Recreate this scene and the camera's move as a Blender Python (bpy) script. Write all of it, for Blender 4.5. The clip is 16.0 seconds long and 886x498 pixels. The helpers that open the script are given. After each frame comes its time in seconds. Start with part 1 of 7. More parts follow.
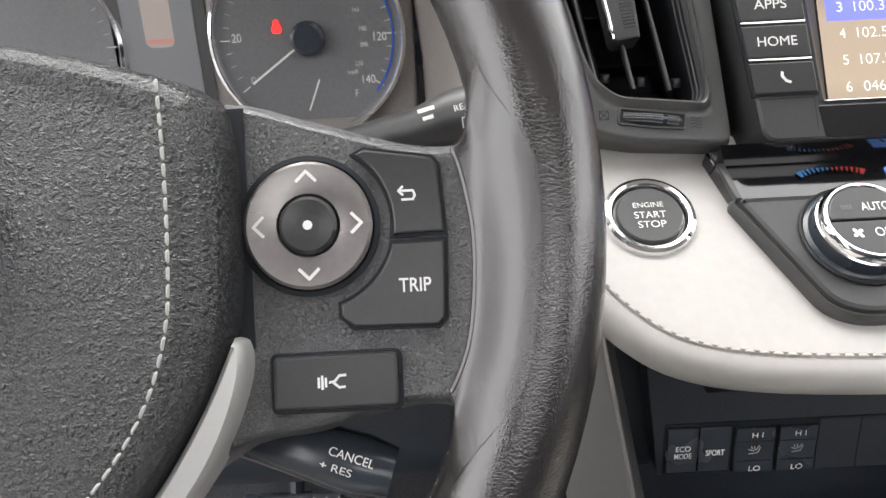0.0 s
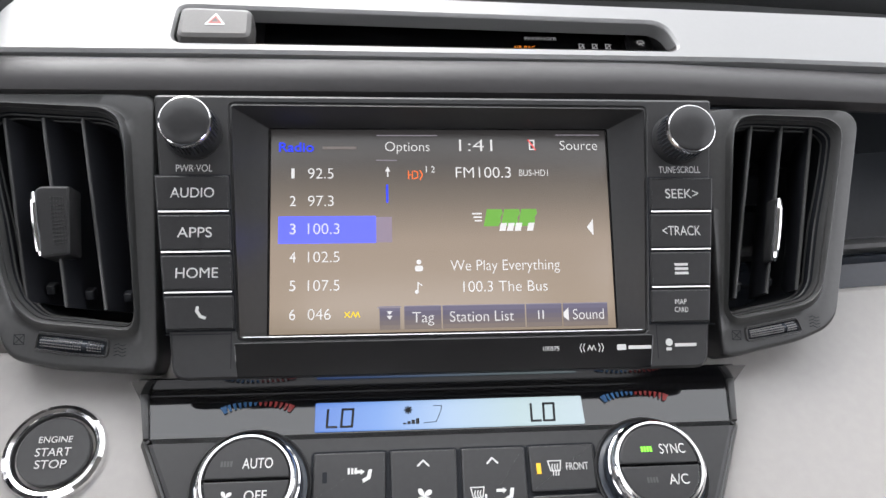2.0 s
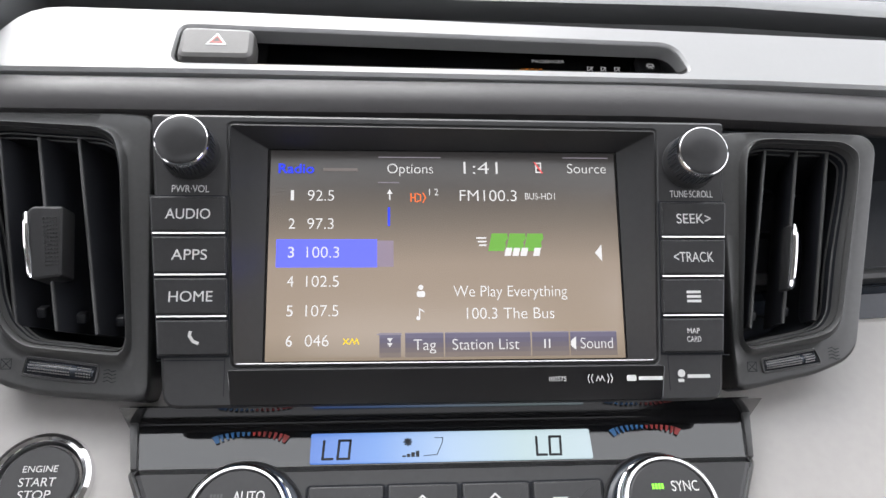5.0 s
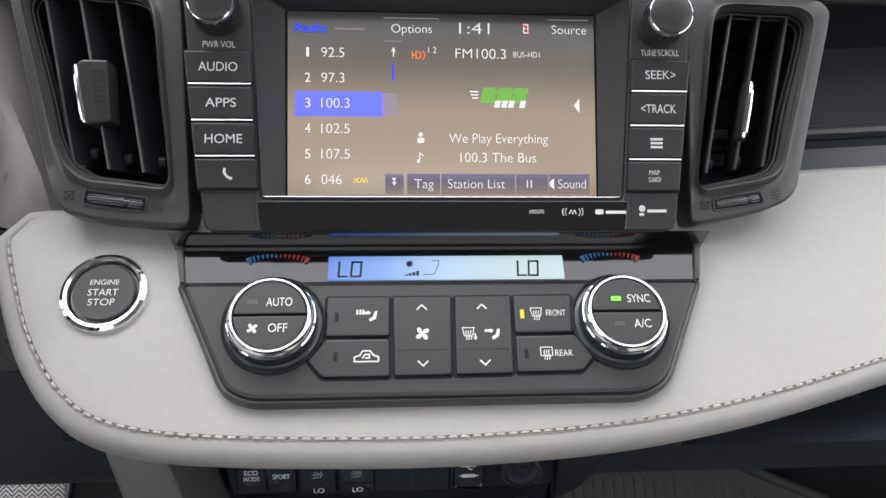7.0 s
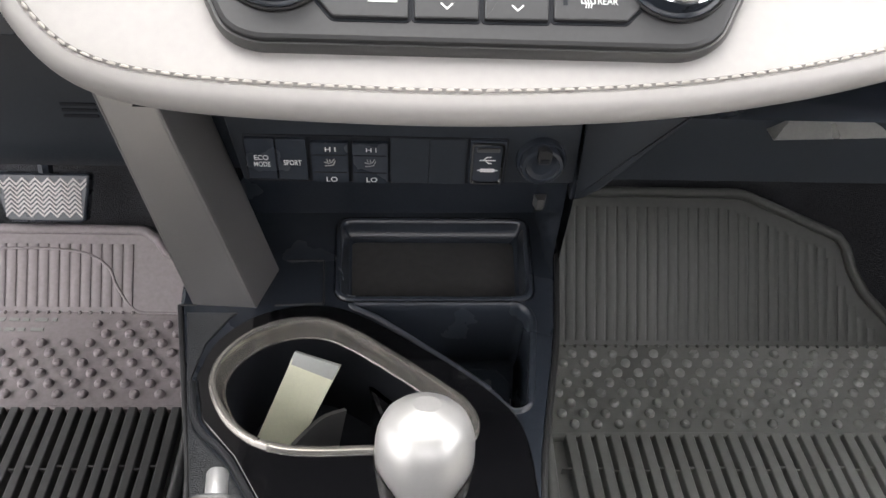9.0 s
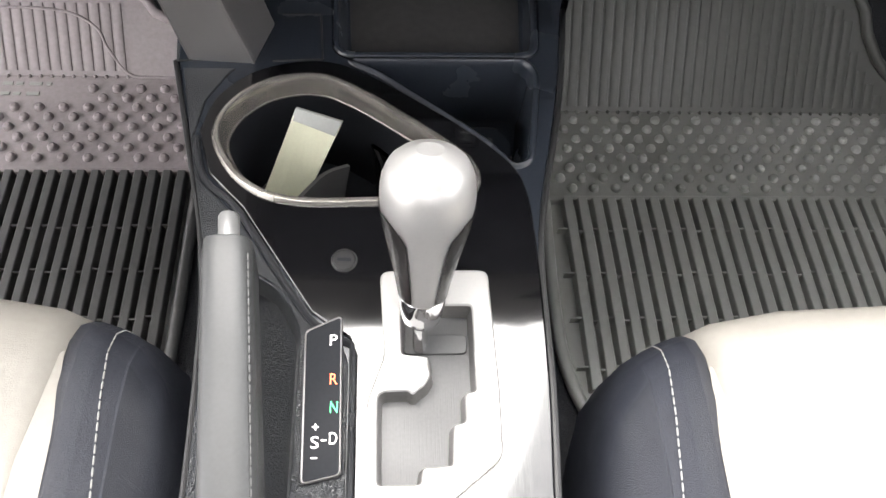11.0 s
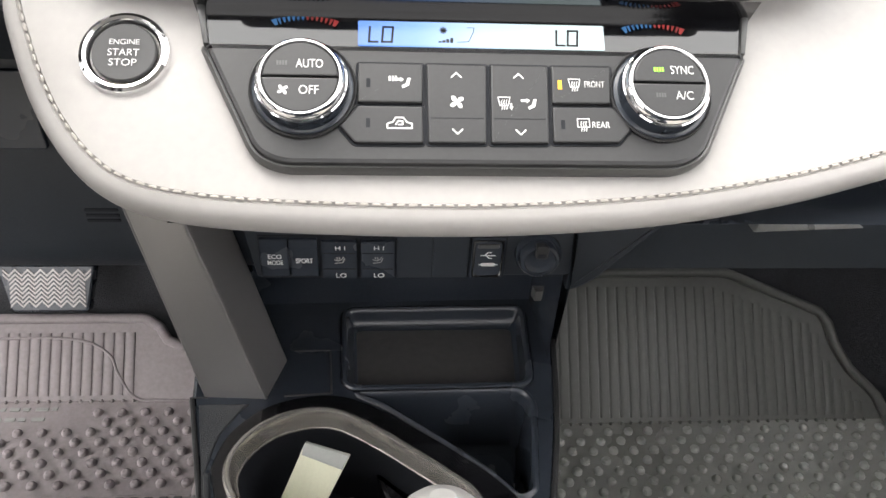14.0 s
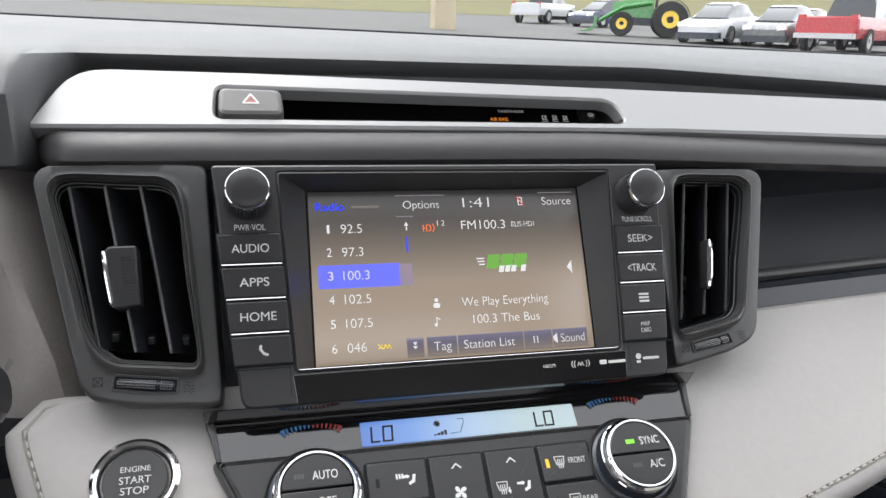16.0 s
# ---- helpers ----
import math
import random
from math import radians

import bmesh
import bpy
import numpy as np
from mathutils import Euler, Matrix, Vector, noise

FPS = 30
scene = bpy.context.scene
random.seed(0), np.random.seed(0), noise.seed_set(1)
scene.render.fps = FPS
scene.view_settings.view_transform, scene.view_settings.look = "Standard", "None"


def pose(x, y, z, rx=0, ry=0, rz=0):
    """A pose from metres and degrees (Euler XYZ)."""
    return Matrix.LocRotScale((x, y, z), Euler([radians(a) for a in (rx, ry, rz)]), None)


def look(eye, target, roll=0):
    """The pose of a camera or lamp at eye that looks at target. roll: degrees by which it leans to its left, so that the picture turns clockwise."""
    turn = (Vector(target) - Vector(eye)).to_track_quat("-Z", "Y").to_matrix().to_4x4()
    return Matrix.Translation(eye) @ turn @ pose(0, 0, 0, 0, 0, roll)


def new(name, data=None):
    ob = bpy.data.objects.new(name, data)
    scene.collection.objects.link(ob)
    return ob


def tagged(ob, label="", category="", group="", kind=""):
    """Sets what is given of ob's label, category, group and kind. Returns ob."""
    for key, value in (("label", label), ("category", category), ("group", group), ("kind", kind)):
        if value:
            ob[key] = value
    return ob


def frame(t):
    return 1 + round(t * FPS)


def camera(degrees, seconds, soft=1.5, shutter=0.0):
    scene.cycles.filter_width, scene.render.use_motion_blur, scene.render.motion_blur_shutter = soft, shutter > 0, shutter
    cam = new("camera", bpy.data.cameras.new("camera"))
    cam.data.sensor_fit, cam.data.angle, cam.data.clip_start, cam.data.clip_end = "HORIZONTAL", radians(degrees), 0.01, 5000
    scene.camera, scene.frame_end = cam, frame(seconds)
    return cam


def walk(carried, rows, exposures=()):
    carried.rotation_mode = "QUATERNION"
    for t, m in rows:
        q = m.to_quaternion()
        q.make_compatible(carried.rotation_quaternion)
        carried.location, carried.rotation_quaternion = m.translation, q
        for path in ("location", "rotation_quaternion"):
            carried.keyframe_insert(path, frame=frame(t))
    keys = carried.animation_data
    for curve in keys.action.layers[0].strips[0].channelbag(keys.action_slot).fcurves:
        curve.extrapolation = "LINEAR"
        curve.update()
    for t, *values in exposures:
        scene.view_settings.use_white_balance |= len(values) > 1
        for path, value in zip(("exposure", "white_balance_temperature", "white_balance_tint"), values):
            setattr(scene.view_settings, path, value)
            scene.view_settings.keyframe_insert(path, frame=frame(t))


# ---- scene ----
cam = camera(61.19, 16.0)
PATH = [
    (0, (-0.25158, -0.35431, 1.07477), (-0.25193, 0.58317, 0.72671), -2.953),
    (0.5, (-0.19999, -0.34794, 1.08186), (-0.17703, 0.59372, 0.74608), -1.944),
    (1, (-0.14645, -0.33338, 1.12715), (-0.06562, 0.58457, 0.73878), -0.029),
    (1.5, (-0.06117, -0.31648, 1.13705), (0.02897, 0.61509, 0.78484), 0.905),
    (2, (-0.03023, -0.31839, 1.15082), (0.05889, 0.62264, 0.82445), 1.128),
    (2.5, (-0.02207, -0.30509, 1.14577), (0.07000, 0.63915, 0.82964), 1.294),
    (3, (-0.01620, -0.29583, 1.14203), (0.07394, 0.65245, 0.83766), 1.397),
    (3.5, (-0.01761, -0.29205, 1.13864), (0.07023, 0.65639, 0.83411), 1.562),
    (4, (-0.02452, -0.29457, 1.13785), (0.05786, 0.65588, 0.83810), 1.641),
    (4.2, (-0.02445, -0.29680, 1.13281), (0.05568, 0.65959, 0.85191), 1.573),
    (6.3, (-0.03045, -0.34888, 1.17034), (0.04372, 0.58114, 0.81038), 1.250),
    (6.5, (-0.02848, -0.35728, 1.16449), (0.04650, 0.56446, 0.78400), 1.435),
    (7, (-0.02774, -0.36459, 1.14517), (0.04537, 0.53523, 0.71509), 1.718),
    (7.5, (-0.02348, -0.36582, 1.12100), (0.03830, 0.49997, 0.62441), 2.077),
    (8, (-0.02147, -0.36074, 1.09389), (0.03352, 0.46422, 0.53137), 2.459),
    (8.5, (-0.02428, -0.35564, 1.08207), (0.02711, 0.42321, 0.45698), 2.905),
    (9, (-0.02915, -0.36346, 1.08717), (0.02636, 0.36107, 0.40018), 3.662),
    (9.5, (-0.03394, -0.37627, 1.09118), (0.02615, 0.28111, 0.34001), 4.414),
    (10, (-0.03080, -0.37622, 1.08261), (0.02957, 0.20890, 0.27391), 4.848),
    (10.2, (-0.03062, -0.37601, 1.08143), (0.02986, 0.17887, 0.25170), 5.160),
    (12.3, (-0.03119, -0.37644, 1.07541), (0.02001, 0.10054, 0.19799), 5.155),
    (12.5, (-0.03199, -0.37409, 1.07933), (0.02015, 0.13765, 0.22177), 4.745),
    (13, (-0.03458, -0.37133, 1.08936), (0.02453, 0.23876, 0.29924), 4.164),
    (13.5, (-0.03688, -0.37373, 1.10185), (0.02957, 0.32871, 0.39321), 3.633),
    (14, (-0.04353, -0.37302, 1.11546), (0.03188, 0.41148, 0.49995), 3.380),
    (14.5, (-0.04793, -0.37207, 1.12843), (0.04250, 0.47767, 0.60904), 3.077),
    (15, (-0.05131, -0.37022, 1.14408), (0.06100, 0.52816, 0.71946), 2.717),
    (15.5, (-0.05795, -0.37151, 1.16426), (0.08305, 0.56264, 0.83640), 2.372),
    (16, (-0.10453, -0.37213, 1.17255), (0.13996, 0.55811, 0.89889), 2.066),
]
EXPOSURE = 1.25
TINTS = [(t, EXPOSURE + stops, kelvin, tint) for t, stops, kelvin, tint in (
    (0, 0.92, 6750, 11), (0.5, 0.78, 6700, 11), (1.0, 0.6, 6600, 11), (1.5, 0.45, 6500, 13), (2, 0.2, 6450, 13), (4.2, 0.22, 6450, 13), (6.5, 0.2, 6450, 13), (7.5, 0.24, 6450, 13), (8, 0.3, 6500, 13), (8.5, 0.55, 6600, 13), (9, 0.9, 6700, 13), (9.5, 1.38, 6750, 13), (10, 1.5, 6750, 13), (12.5, 0.82, 6800, 13), (13, 1.42, 6800, 12), (13.5, 1.5, 6850, 11), (14, 1.0, 6850, 12), (14.5, 0.6, 6500, 13), (15, 0.4, 6500, 13), (16, 0.05, 6450, 12))]
walk(cam, [(t, look(eye, target, roll)) for t, eye, target, roll in PATH], TINTS)

# ---- light ----
scene.world = bpy.data.worlds.new("overcast_sky")
scene.world.use_nodes = True
wn = scene.world.node_tree
sky = wn.nodes.new("ShaderNodeTexSky")
sky.sky_type, sky.sun_disc = "NISHITA", False
sky.sun_elevation, sky.sun_rotation = radians(62), radians(-30)
sky.air_density, sky.dust_density, sky.ozone_density = 1.0, 3.0, 1.5
grey = wn.nodes.new("ShaderNodeHueSaturation")
grey.inputs["Saturation"].default_value = 0.22
wn.links.new(sky.outputs["Color"], grey.inputs["Color"])
cloud = wn.nodes.new("ShaderNodeMix")
cloud.data_type = "RGBA"
cloud.inputs["Factor"].default_value = 0.85
cloud.inputs[7].default_value = (5.92, 6.0, 6.16, 1)
wn.links.new(grey.outputs["Color"], cloud.inputs[6])
wn.links.new(cloud.outputs[2], wn.nodes["Background"].inputs["Color"])
wn.nodes["Background"].inputs["Strength"].default_value = 0.2
sun_data = bpy.data.lights.new("sun", "SUN")
sun_data.energy, sun_data.angle, sun_data.color = 1.4, radians(50), (1.0, 0.99, 0.97)
sun = new("sun", sun_data)
sun.matrix_world = look((-2.1, 3.65, 8.5), (0, 0, 0.6))

# ---- materials ----


def material(name, base, rough=0.5, metal=0.0, var=0.12, scale=60.0, grain=0.0, cell=900.0, coat=0.0, spec=0.5,
             streak=0.0, wear=0.1, fine=0.0, relief=0.9, crease=0.28):
    """A surface with colour that varies at two scales, roughness wear and fine relief."""
    m = bpy.data.materials.new(name)
    m.use_nodes = True
    n, l = m.node_tree.nodes, m.node_tree.links
    b = n["Principled BSDF"]
    b.inputs["Metallic"].default_value = metal
    b.inputs["Specular IOR Level"].default_value = spec
    b.inputs["Coat Weight"].default_value = coat
    b.inputs["Coat Roughness"].default_value = 0.05
    co = n.new("ShaderNodeTexCoord")
    big, small = n.new("ShaderNodeTexNoise"), n.new("ShaderNodeTexNoise")
    big.inputs["Scale"].default_value, small.inputs["Scale"].default_value = scale * 0.3, scale * 9
    big.inputs["Detail"].default_value = small.inputs["Detail"].default_value = 4
    for t in (big, small):
        l.new(co.outputs["Object"], t.inputs["Vector"])
    add = n.new("ShaderNodeMath")
    add.operation = "ADD"
    l.new(big.outputs["Fac"], add.inputs[0])
    l.new(small.outputs["Fac"], add.inputs[1])
    span = n.new("ShaderNodeMapRange")
    span.inputs["From Min"].default_value, span.inputs["From Max"].default_value = 0.6, 1.4
    span.inputs["To Min"].default_value, span.inputs["To Max"].default_value = 1 - var, 1 + var
    l.new(add.outputs[0], span.inputs["Value"])
    tint = n.new("ShaderNodeMix")
    tint.data_type, tint.blend_type = "RGBA", "MULTIPLY"
    tint.inputs["Factor"].default_value = 1.0
    tint.inputs[6].default_value = (*base, 1)
    l.new(span.outputs["Result"], tint.inputs[7])
    l.new(tint.outputs[2], b.inputs["Base Color"])
    ro = n.new("ShaderNodeMapRange")
    ro.inputs["From Min"].default_value, ro.inputs["From Max"].default_value = 0.3, 0.7
    ro.inputs["To Min"].default_value, ro.inputs["To Max"].default_value = max(0.02, rough - wear), min(1, rough + wear)
    l.new(big.outputs["Fac"], ro.inputs["Value"])
    l.new(ro.outputs["Result"], b.inputs["Roughness"])
    last = None
    if grain:
        v = n.new("ShaderNodeTexVoronoi")
        v.feature = "DISTANCE_TO_EDGE"
        v.inputs["Scale"].default_value = cell
        warp = n.new("ShaderNodeTexNoise")
        warp.inputs["Scale"].default_value = cell * 0.4
        mixv = n.new("ShaderNodeMix")
        mixv.data_type = "RGBA"
        mixv.blend_type = "LINEAR_LIGHT"
        mixv.inputs["Factor"].default_value = 0.6 / cell
        l.new(co.outputs["Object"], mixv.inputs[6])
        l.new(warp.outputs["Color"], mixv.inputs[7])
        l.new(mixv.outputs[2], v.inputs["Vector"])
        bump = n.new("ShaderNodeBump")
        bump.inputs["Strength"].default_value, bump.inputs["Distance"].default_value = grain, relief / cell
        pebble = n.new("ShaderNodeMapRange")
        pebble.interpolation_type = "SMOOTHERSTEP"
        pebble.inputs["From Max"].default_value = crease
        l.new(v.outputs["Distance"], pebble.inputs["Value"])
        l.new(pebble.outputs["Result"], bump.inputs["Height"])
        last = bump
    if fine:
        f = n.new("ShaderNodeTexNoise")
        f.inputs["Scale"].default_value = 2600
        l.new(co.outputs["Object"], f.inputs["Vector"])
        bump = n.new("ShaderNodeBump")
        bump.inputs["Strength"].default_value, bump.inputs["Distance"].default_value = fine, 0.0003
        l.new(f.outputs["Fac"], bump.inputs["Height"])
        if last:
            l.new(last.outputs["Normal"], bump.inputs["Normal"])
        last = bump
    if streak:
        mp = n.new("ShaderNodeMapping")
        mp.inputs["Scale"].default_value = (1400, 40, 1400)
        l.new(co.outputs["Object"], mp.inputs["Vector"])
        f = n.new("ShaderNodeTexNoise")
        f.inputs["Scale"].default_value = 1.0
        l.new(mp.outputs["Vector"], f.inputs["Vector"])
        bump = n.new("ShaderNodeBump")
        bump.inputs["Strength"].default_value, bump.inputs["Distance"].default_value = streak, 0.0004
        l.new(f.outputs["Fac"], bump.inputs["Height"])
        last = bump
    if last:
        l.new(last.outputs["Normal"], b.inputs["Normal"])
    return m


def glow(name, colour, strength):
    m = bpy.data.materials.new(name)
    m.use_nodes = True
    b = m.node_tree.nodes["Principled BSDF"]
    b.inputs["Base Color"].default_value = (*[c * 0.3 for c in colour], 1)
    b.inputs["Emission Color"].default_value = (*colour, 1)
    b.inputs["Emission Strength"].default_value = strength
    b.inputs["Roughness"].default_value = 0.4
    return m


SOFT = material("soft_dash_vinyl", (0.075, 0.077, 0.079), 0.46, grain=0.22, cell=1500, wear=0.02, var=0.05)
LIP = material("dark_taupe_vinyl", (0.031, 0.029, 0.030), 0.42, grain=0.2, cell=1500)
PLASTIC = material("charcoal_plastic", (0.030, 0.030, 0.031), 0.36, fine=0.12, scale=40, wear=0.05, spec=0.4)
KEYCAP = material("button_plastic", (0.026, 0.026, 0.027), 0.32, fine=0.10, wear=0.05, spec=0.4)
DARK = material("black_plastic", (0.027, 0.033, 0.043), 0.26, fine=0.05, wear=0.03)
LOWER = material("lower_dash_plastic", (0.023, 0.028, 0.035), 0.38, grain=0.10, cell=1100, spec=0.4, wear=0.04)
PIANO = material("piano_black", (0.006, 0.006, 0.007), 0.08, wear=0.04, coat=1.0)
PIANO_WORN = material("brushed_gloss_black", (0.006, 0.006, 0.007), 0.10, wear=0.04, streak=0.10, coat=1.0, spec=0.6)
GREY = material("vent_grey_plastic", (0.056, 0.056, 0.056), 0.32, fine=0.05, wear=0.03)
TAUPE = material("taupe_satin_plastic", (0.235, 0.213, 0.202), 0.36, metal=0.25, fine=0.1)
STRUT = material("gunmetal_satin", (0.345, 0.335, 0.330), 0.32, metal=0.72, var=0.02, wear=0.02)
RING = material("warm_satin_metal", (0.50, 0.47, 0.43), 0.26, metal=0.75, var=0.02, wear=0.02)
SILVER = material("satin_silver", (0.28, 0.28, 0.28), 0.36, metal=0.4, var=0.02, wear=0.02)
MATTE_SILVER = material("matte_silver_paint", (0.43, 0.425, 0.415), 0.34, metal=0.5, var=0.03, wear=0.03)
CHROME = material("chrome", (0.86, 0.86, 0.87), 0.08, metal=1.0, var=0.02, wear=0.04)
LEATHER = material("oatmeal_vinyl", (0.365, 0.350, 0.335), 0.46, grain=0.10, cell=1300, var=0.05, scale=25)
SEAT = material("cream_seat_leather", (0.345, 0.327, 0.292), 0.46, grain=0.25, cell=900, var=0.06, scale=25)
BOLSTER = material("slate_seat_leather", (0.029, 0.032, 0.042), 0.42, grain=0.45, cell=700, spec=0.35)
WHEEL_HIDE = material("worn_black_leather", (0.020, 0.018, 0.018), 0.17, grain=0.12, cell=900, wear=0.03, var=0.05, scale=60, spec=0.78)
HUB_HIDE = material("grained_black_vinyl", (0.022, 0.024, 0.028), 0.25, grain=1.0, cell=470, spec=0.56, relief=2.8, crease=0.44, wear=0.04)
GRAINED = material("grained_console_vinyl", (0.022, 0.025, 0.030), 0.30, grain=0.9, cell=650, spec=0.8, relief=1.1, crease=0.42, wear=0.04)
SPOKE = material("satin_spoke_vinyl", (0.050, 0.051, 0.055), 0.30, grain=0.60, cell=520, spec=0.75, relief=0.5, crease=0.35, wear=0.03)
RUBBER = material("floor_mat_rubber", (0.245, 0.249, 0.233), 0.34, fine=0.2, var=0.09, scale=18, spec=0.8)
# The studs' glossy highlights are put into a lighter, shinier rubber.
STUD_RUBBER = material("stud_highlight_rubber", (0.370, 0.376, 0.355), 0.26, fine=0.1, var=0.06, spec=0.9)
# Blacker rubber for the driver mat's ribs and the tray liner.
BLACK_RUBBER = material("plain_black_rubber", (0.060, 0.059, 0.058), 0.40, fine=0.2, var=0.22, scale=18)
# Footwell shade is put into this darker copy of the passenger mat's rubber.
TOE_RUBBER = material("shaded_toe_rubber", (0.096, 0.098, 0.091), 0.40, fine=0.2, var=0.12, scale=18, spec=0.4)
# Lighter mat copy: some dust, with open-door light put into its colour.
DUSTY_LIT = material("dusty_lit_mat_rubber", (0.250, 0.218, 0.222), 0.50, fine=0.3, var=0.20, scale=22)
CARPET = material("charcoal_carpet", (0.050, 0.052, 0.059), 0.95, grain=1.0, cell=500, var=0.45)
HEADLINER = material("headliner_fabric", (0.62, 0.60, 0.57), 0.95, grain=0.3, cell=700)
WHITE = material("white_lettering", (0.58, 0.58, 0.57), 0.5, var=0.04)
PRINT = material("switch_print", (0.85, 0.85, 0.83), 0.5, var=0.03)
THREAD = material("cream_thread", (0.40, 0.375, 0.345), 0.7, var=0.1)
GREY_THREAD = material("grey_thread", (0.34, 0.345, 0.33), 0.7, var=0.1)
PAPER = material("pale_card", (0.66, 0.66, 0.50), 0.6, var=0.05)
CLEAR = material("clear_sleeve", (0.35, 0.36, 0.34), 0.2, var=0.05)
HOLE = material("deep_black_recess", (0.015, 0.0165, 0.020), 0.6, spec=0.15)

# ---- tools ----


def plane_of(o, tilt):
    """A slanted working plane: u to the right, v up along it, d out of it."""
    o, s, c = Vector(o), math.sin(tilt), math.cos(tilt)
    up, out = Vector((0, s, c)), Vector((0, -c, s))
    return lambda u, v, d=0.0: Vector((o.x + u, 0, 0)) + Vector((0, o.y, o.z)) + up * v + out * d


FACE = plane_of((0, 0, 1.05), radians(28))
CLIM = plane_of((0, -0.0376, 0.984), radians(53))
WHEEL = plane_of((0, -0.1746, 1.016), radians(24))
SIL = plane_of((0, 0.043, 1.119), radians(50))


def TOP(x, y, d=0.0):
    """The console's top: across, ahead and up from it."""
    return Vector((x, y, 0.69 + d))


def UPRIGHT(y0):
    return lambda x, z, d=0.0: Vector((x, y0 - d, z))


def area2(pts):
    return sum(a[0] * b[1] - b[0] * a[1] for a, b in zip(pts, pts[1:] + pts[:1]))


def ccw(pts):
    pts = [tuple(p) for p in pts]
    return pts if area2(pts) > 0 else pts[::-1]


def offset(pts, t):
    """The outline moved inwards by t (outwards: minus); counter-clockwise outlines."""
    out = []
    for a, p, b in zip(pts[-1:] + pts[:-1], pts, pts[1:] + pts[:1]):
        e1, e2 = Vector((p[0] - a[0], p[1] - a[1])), Vector((b[0] - p[0], b[1] - p[1]))
        if e1.length < 1e-9 or e2.length < 1e-9:
            out.append(p)
            continue
        e1.normalize(), e2.normalize()
        n1, n2 = Vector((-e1.y, e1.x)), Vector((-e2.y, e2.x))
        m = n1 + n2
        k = t / max(0.35, m.dot(n1)) if m.length > 1e-6 else 0
        out.append((p[0] + m.x * k, p[1] + m.y * k))
    return out


def rounded(pts, r, n=5):
    """A polygon with rounded corners; r: one radius, or one for each corner."""
    pts = ccw(pts)
    rs = [r] * len(pts) if isinstance(r, (int, float)) else list(r)
    out = []
    for i, p in enumerate(pts):
        p, a, b = Vector(p), Vector(pts[i - 1]), Vector(pts[(i + 1) % len(pts)])
        da, db = (a - p), (b - p)
        k = min(rs[i], da.length * 0.48, db.length * 0.48)
        if k < 1e-6:
            out += [tuple(p)]
            continue
        s, e = p + da.normalized() * k, p + db.normalized() * k
        for j in range(n + 1):
            f = j / n
            out.append(tuple(s * (1 - f) ** 2 + p * 2 * f * (1 - f) + e * f * f))
    return out


def rect(u0, u1, v0, v1, r=0.0, n=4):
    return rounded([(u0, v0), (u1, v0), (u1, v1), (u0, v1)], r, n) if r else [(u0, v0), (u1, v0), (u1, v1), (u0, v1)]


def circle(u, v, r, n=48, ratio=1.0):
    return [(u + r * math.cos(2 * math.pi * i / n), v + ratio * r * math.sin(2 * math.pi * i / n)) for i in range(n)]


def smooth_line(pts, n=6):
    """A Catmull-Rom line through the points."""
    pts = [Vector(p) for p in pts]
    out = []
    for i in range(len(pts) - 1):
        p0, p1, p2, p3 = pts[max(i - 1, 0)], pts[i], pts[i + 1], pts[min(i + 2, len(pts) - 1)]
        for j in range(n):
            t = j / n
            out.append(0.5 * (2 * p1 + (p2 - p0) * t + (2 * p0 - 5 * p1 + 4 * p2 - p3) * t * t + (3 * p1 - p0 - 3 * p2 + p3) * t ** 3))
    return out + [pts[-1]]


def even(pts, n):
    """The outline in n even steps."""
    pts = [Vector(p) for p in pts] + [Vector(pts[0])]
    far = [0.0]
    for a, b in zip(pts, pts[1:]):
        far.append(far[-1] + (b - a).length)
    out, j = [], 0
    for i in range(n):
        s = far[-1] * i / n
        while far[j + 1] < s:
            j += 1
        out.append(tuple(pts[j].lerp(pts[j + 1], (s - far[j]) / max(1e-9, far[j + 1] - far[j]))))
    return out


def lift(P, pts, d=0.0):
    return [P(u, v, d) for u, v in pts]


def loft(loops, closed=True, cap0=False, cap1=False, bm=None):
    bm = bm or bmesh.new()
    rows = [[bm.verts.new(p) for p in loop] for loop in loops]
    n = len(rows[0])
    for a, b in zip(rows, rows[1:]):
        for i in range(n if closed else n - 1):
            j = (i + 1) % n
            bm.faces.new((a[i], a[j], b[j], b[i]))
    if cap0:
        bm.faces.new(rows[0][::-1])
    if cap1:
        bm.faces.new(rows[-1])
    return bm


def plate(P, pts, d0, d1, bev=0.0008, bm=None):
    """A solid slab over an outline, with a rounded front edge."""
    pts = ccw(pts)
    b = min(bev, abs(d1 - d0) * 0.9)
    return loft([lift(P, pts, d0), lift(P, pts, d1 - b), lift(P, offset(pts, b * 0.3), d1 - b * 0.3), lift(P, offset(pts, b), d1)],
                cap0=True, cap1=True, bm=bm)


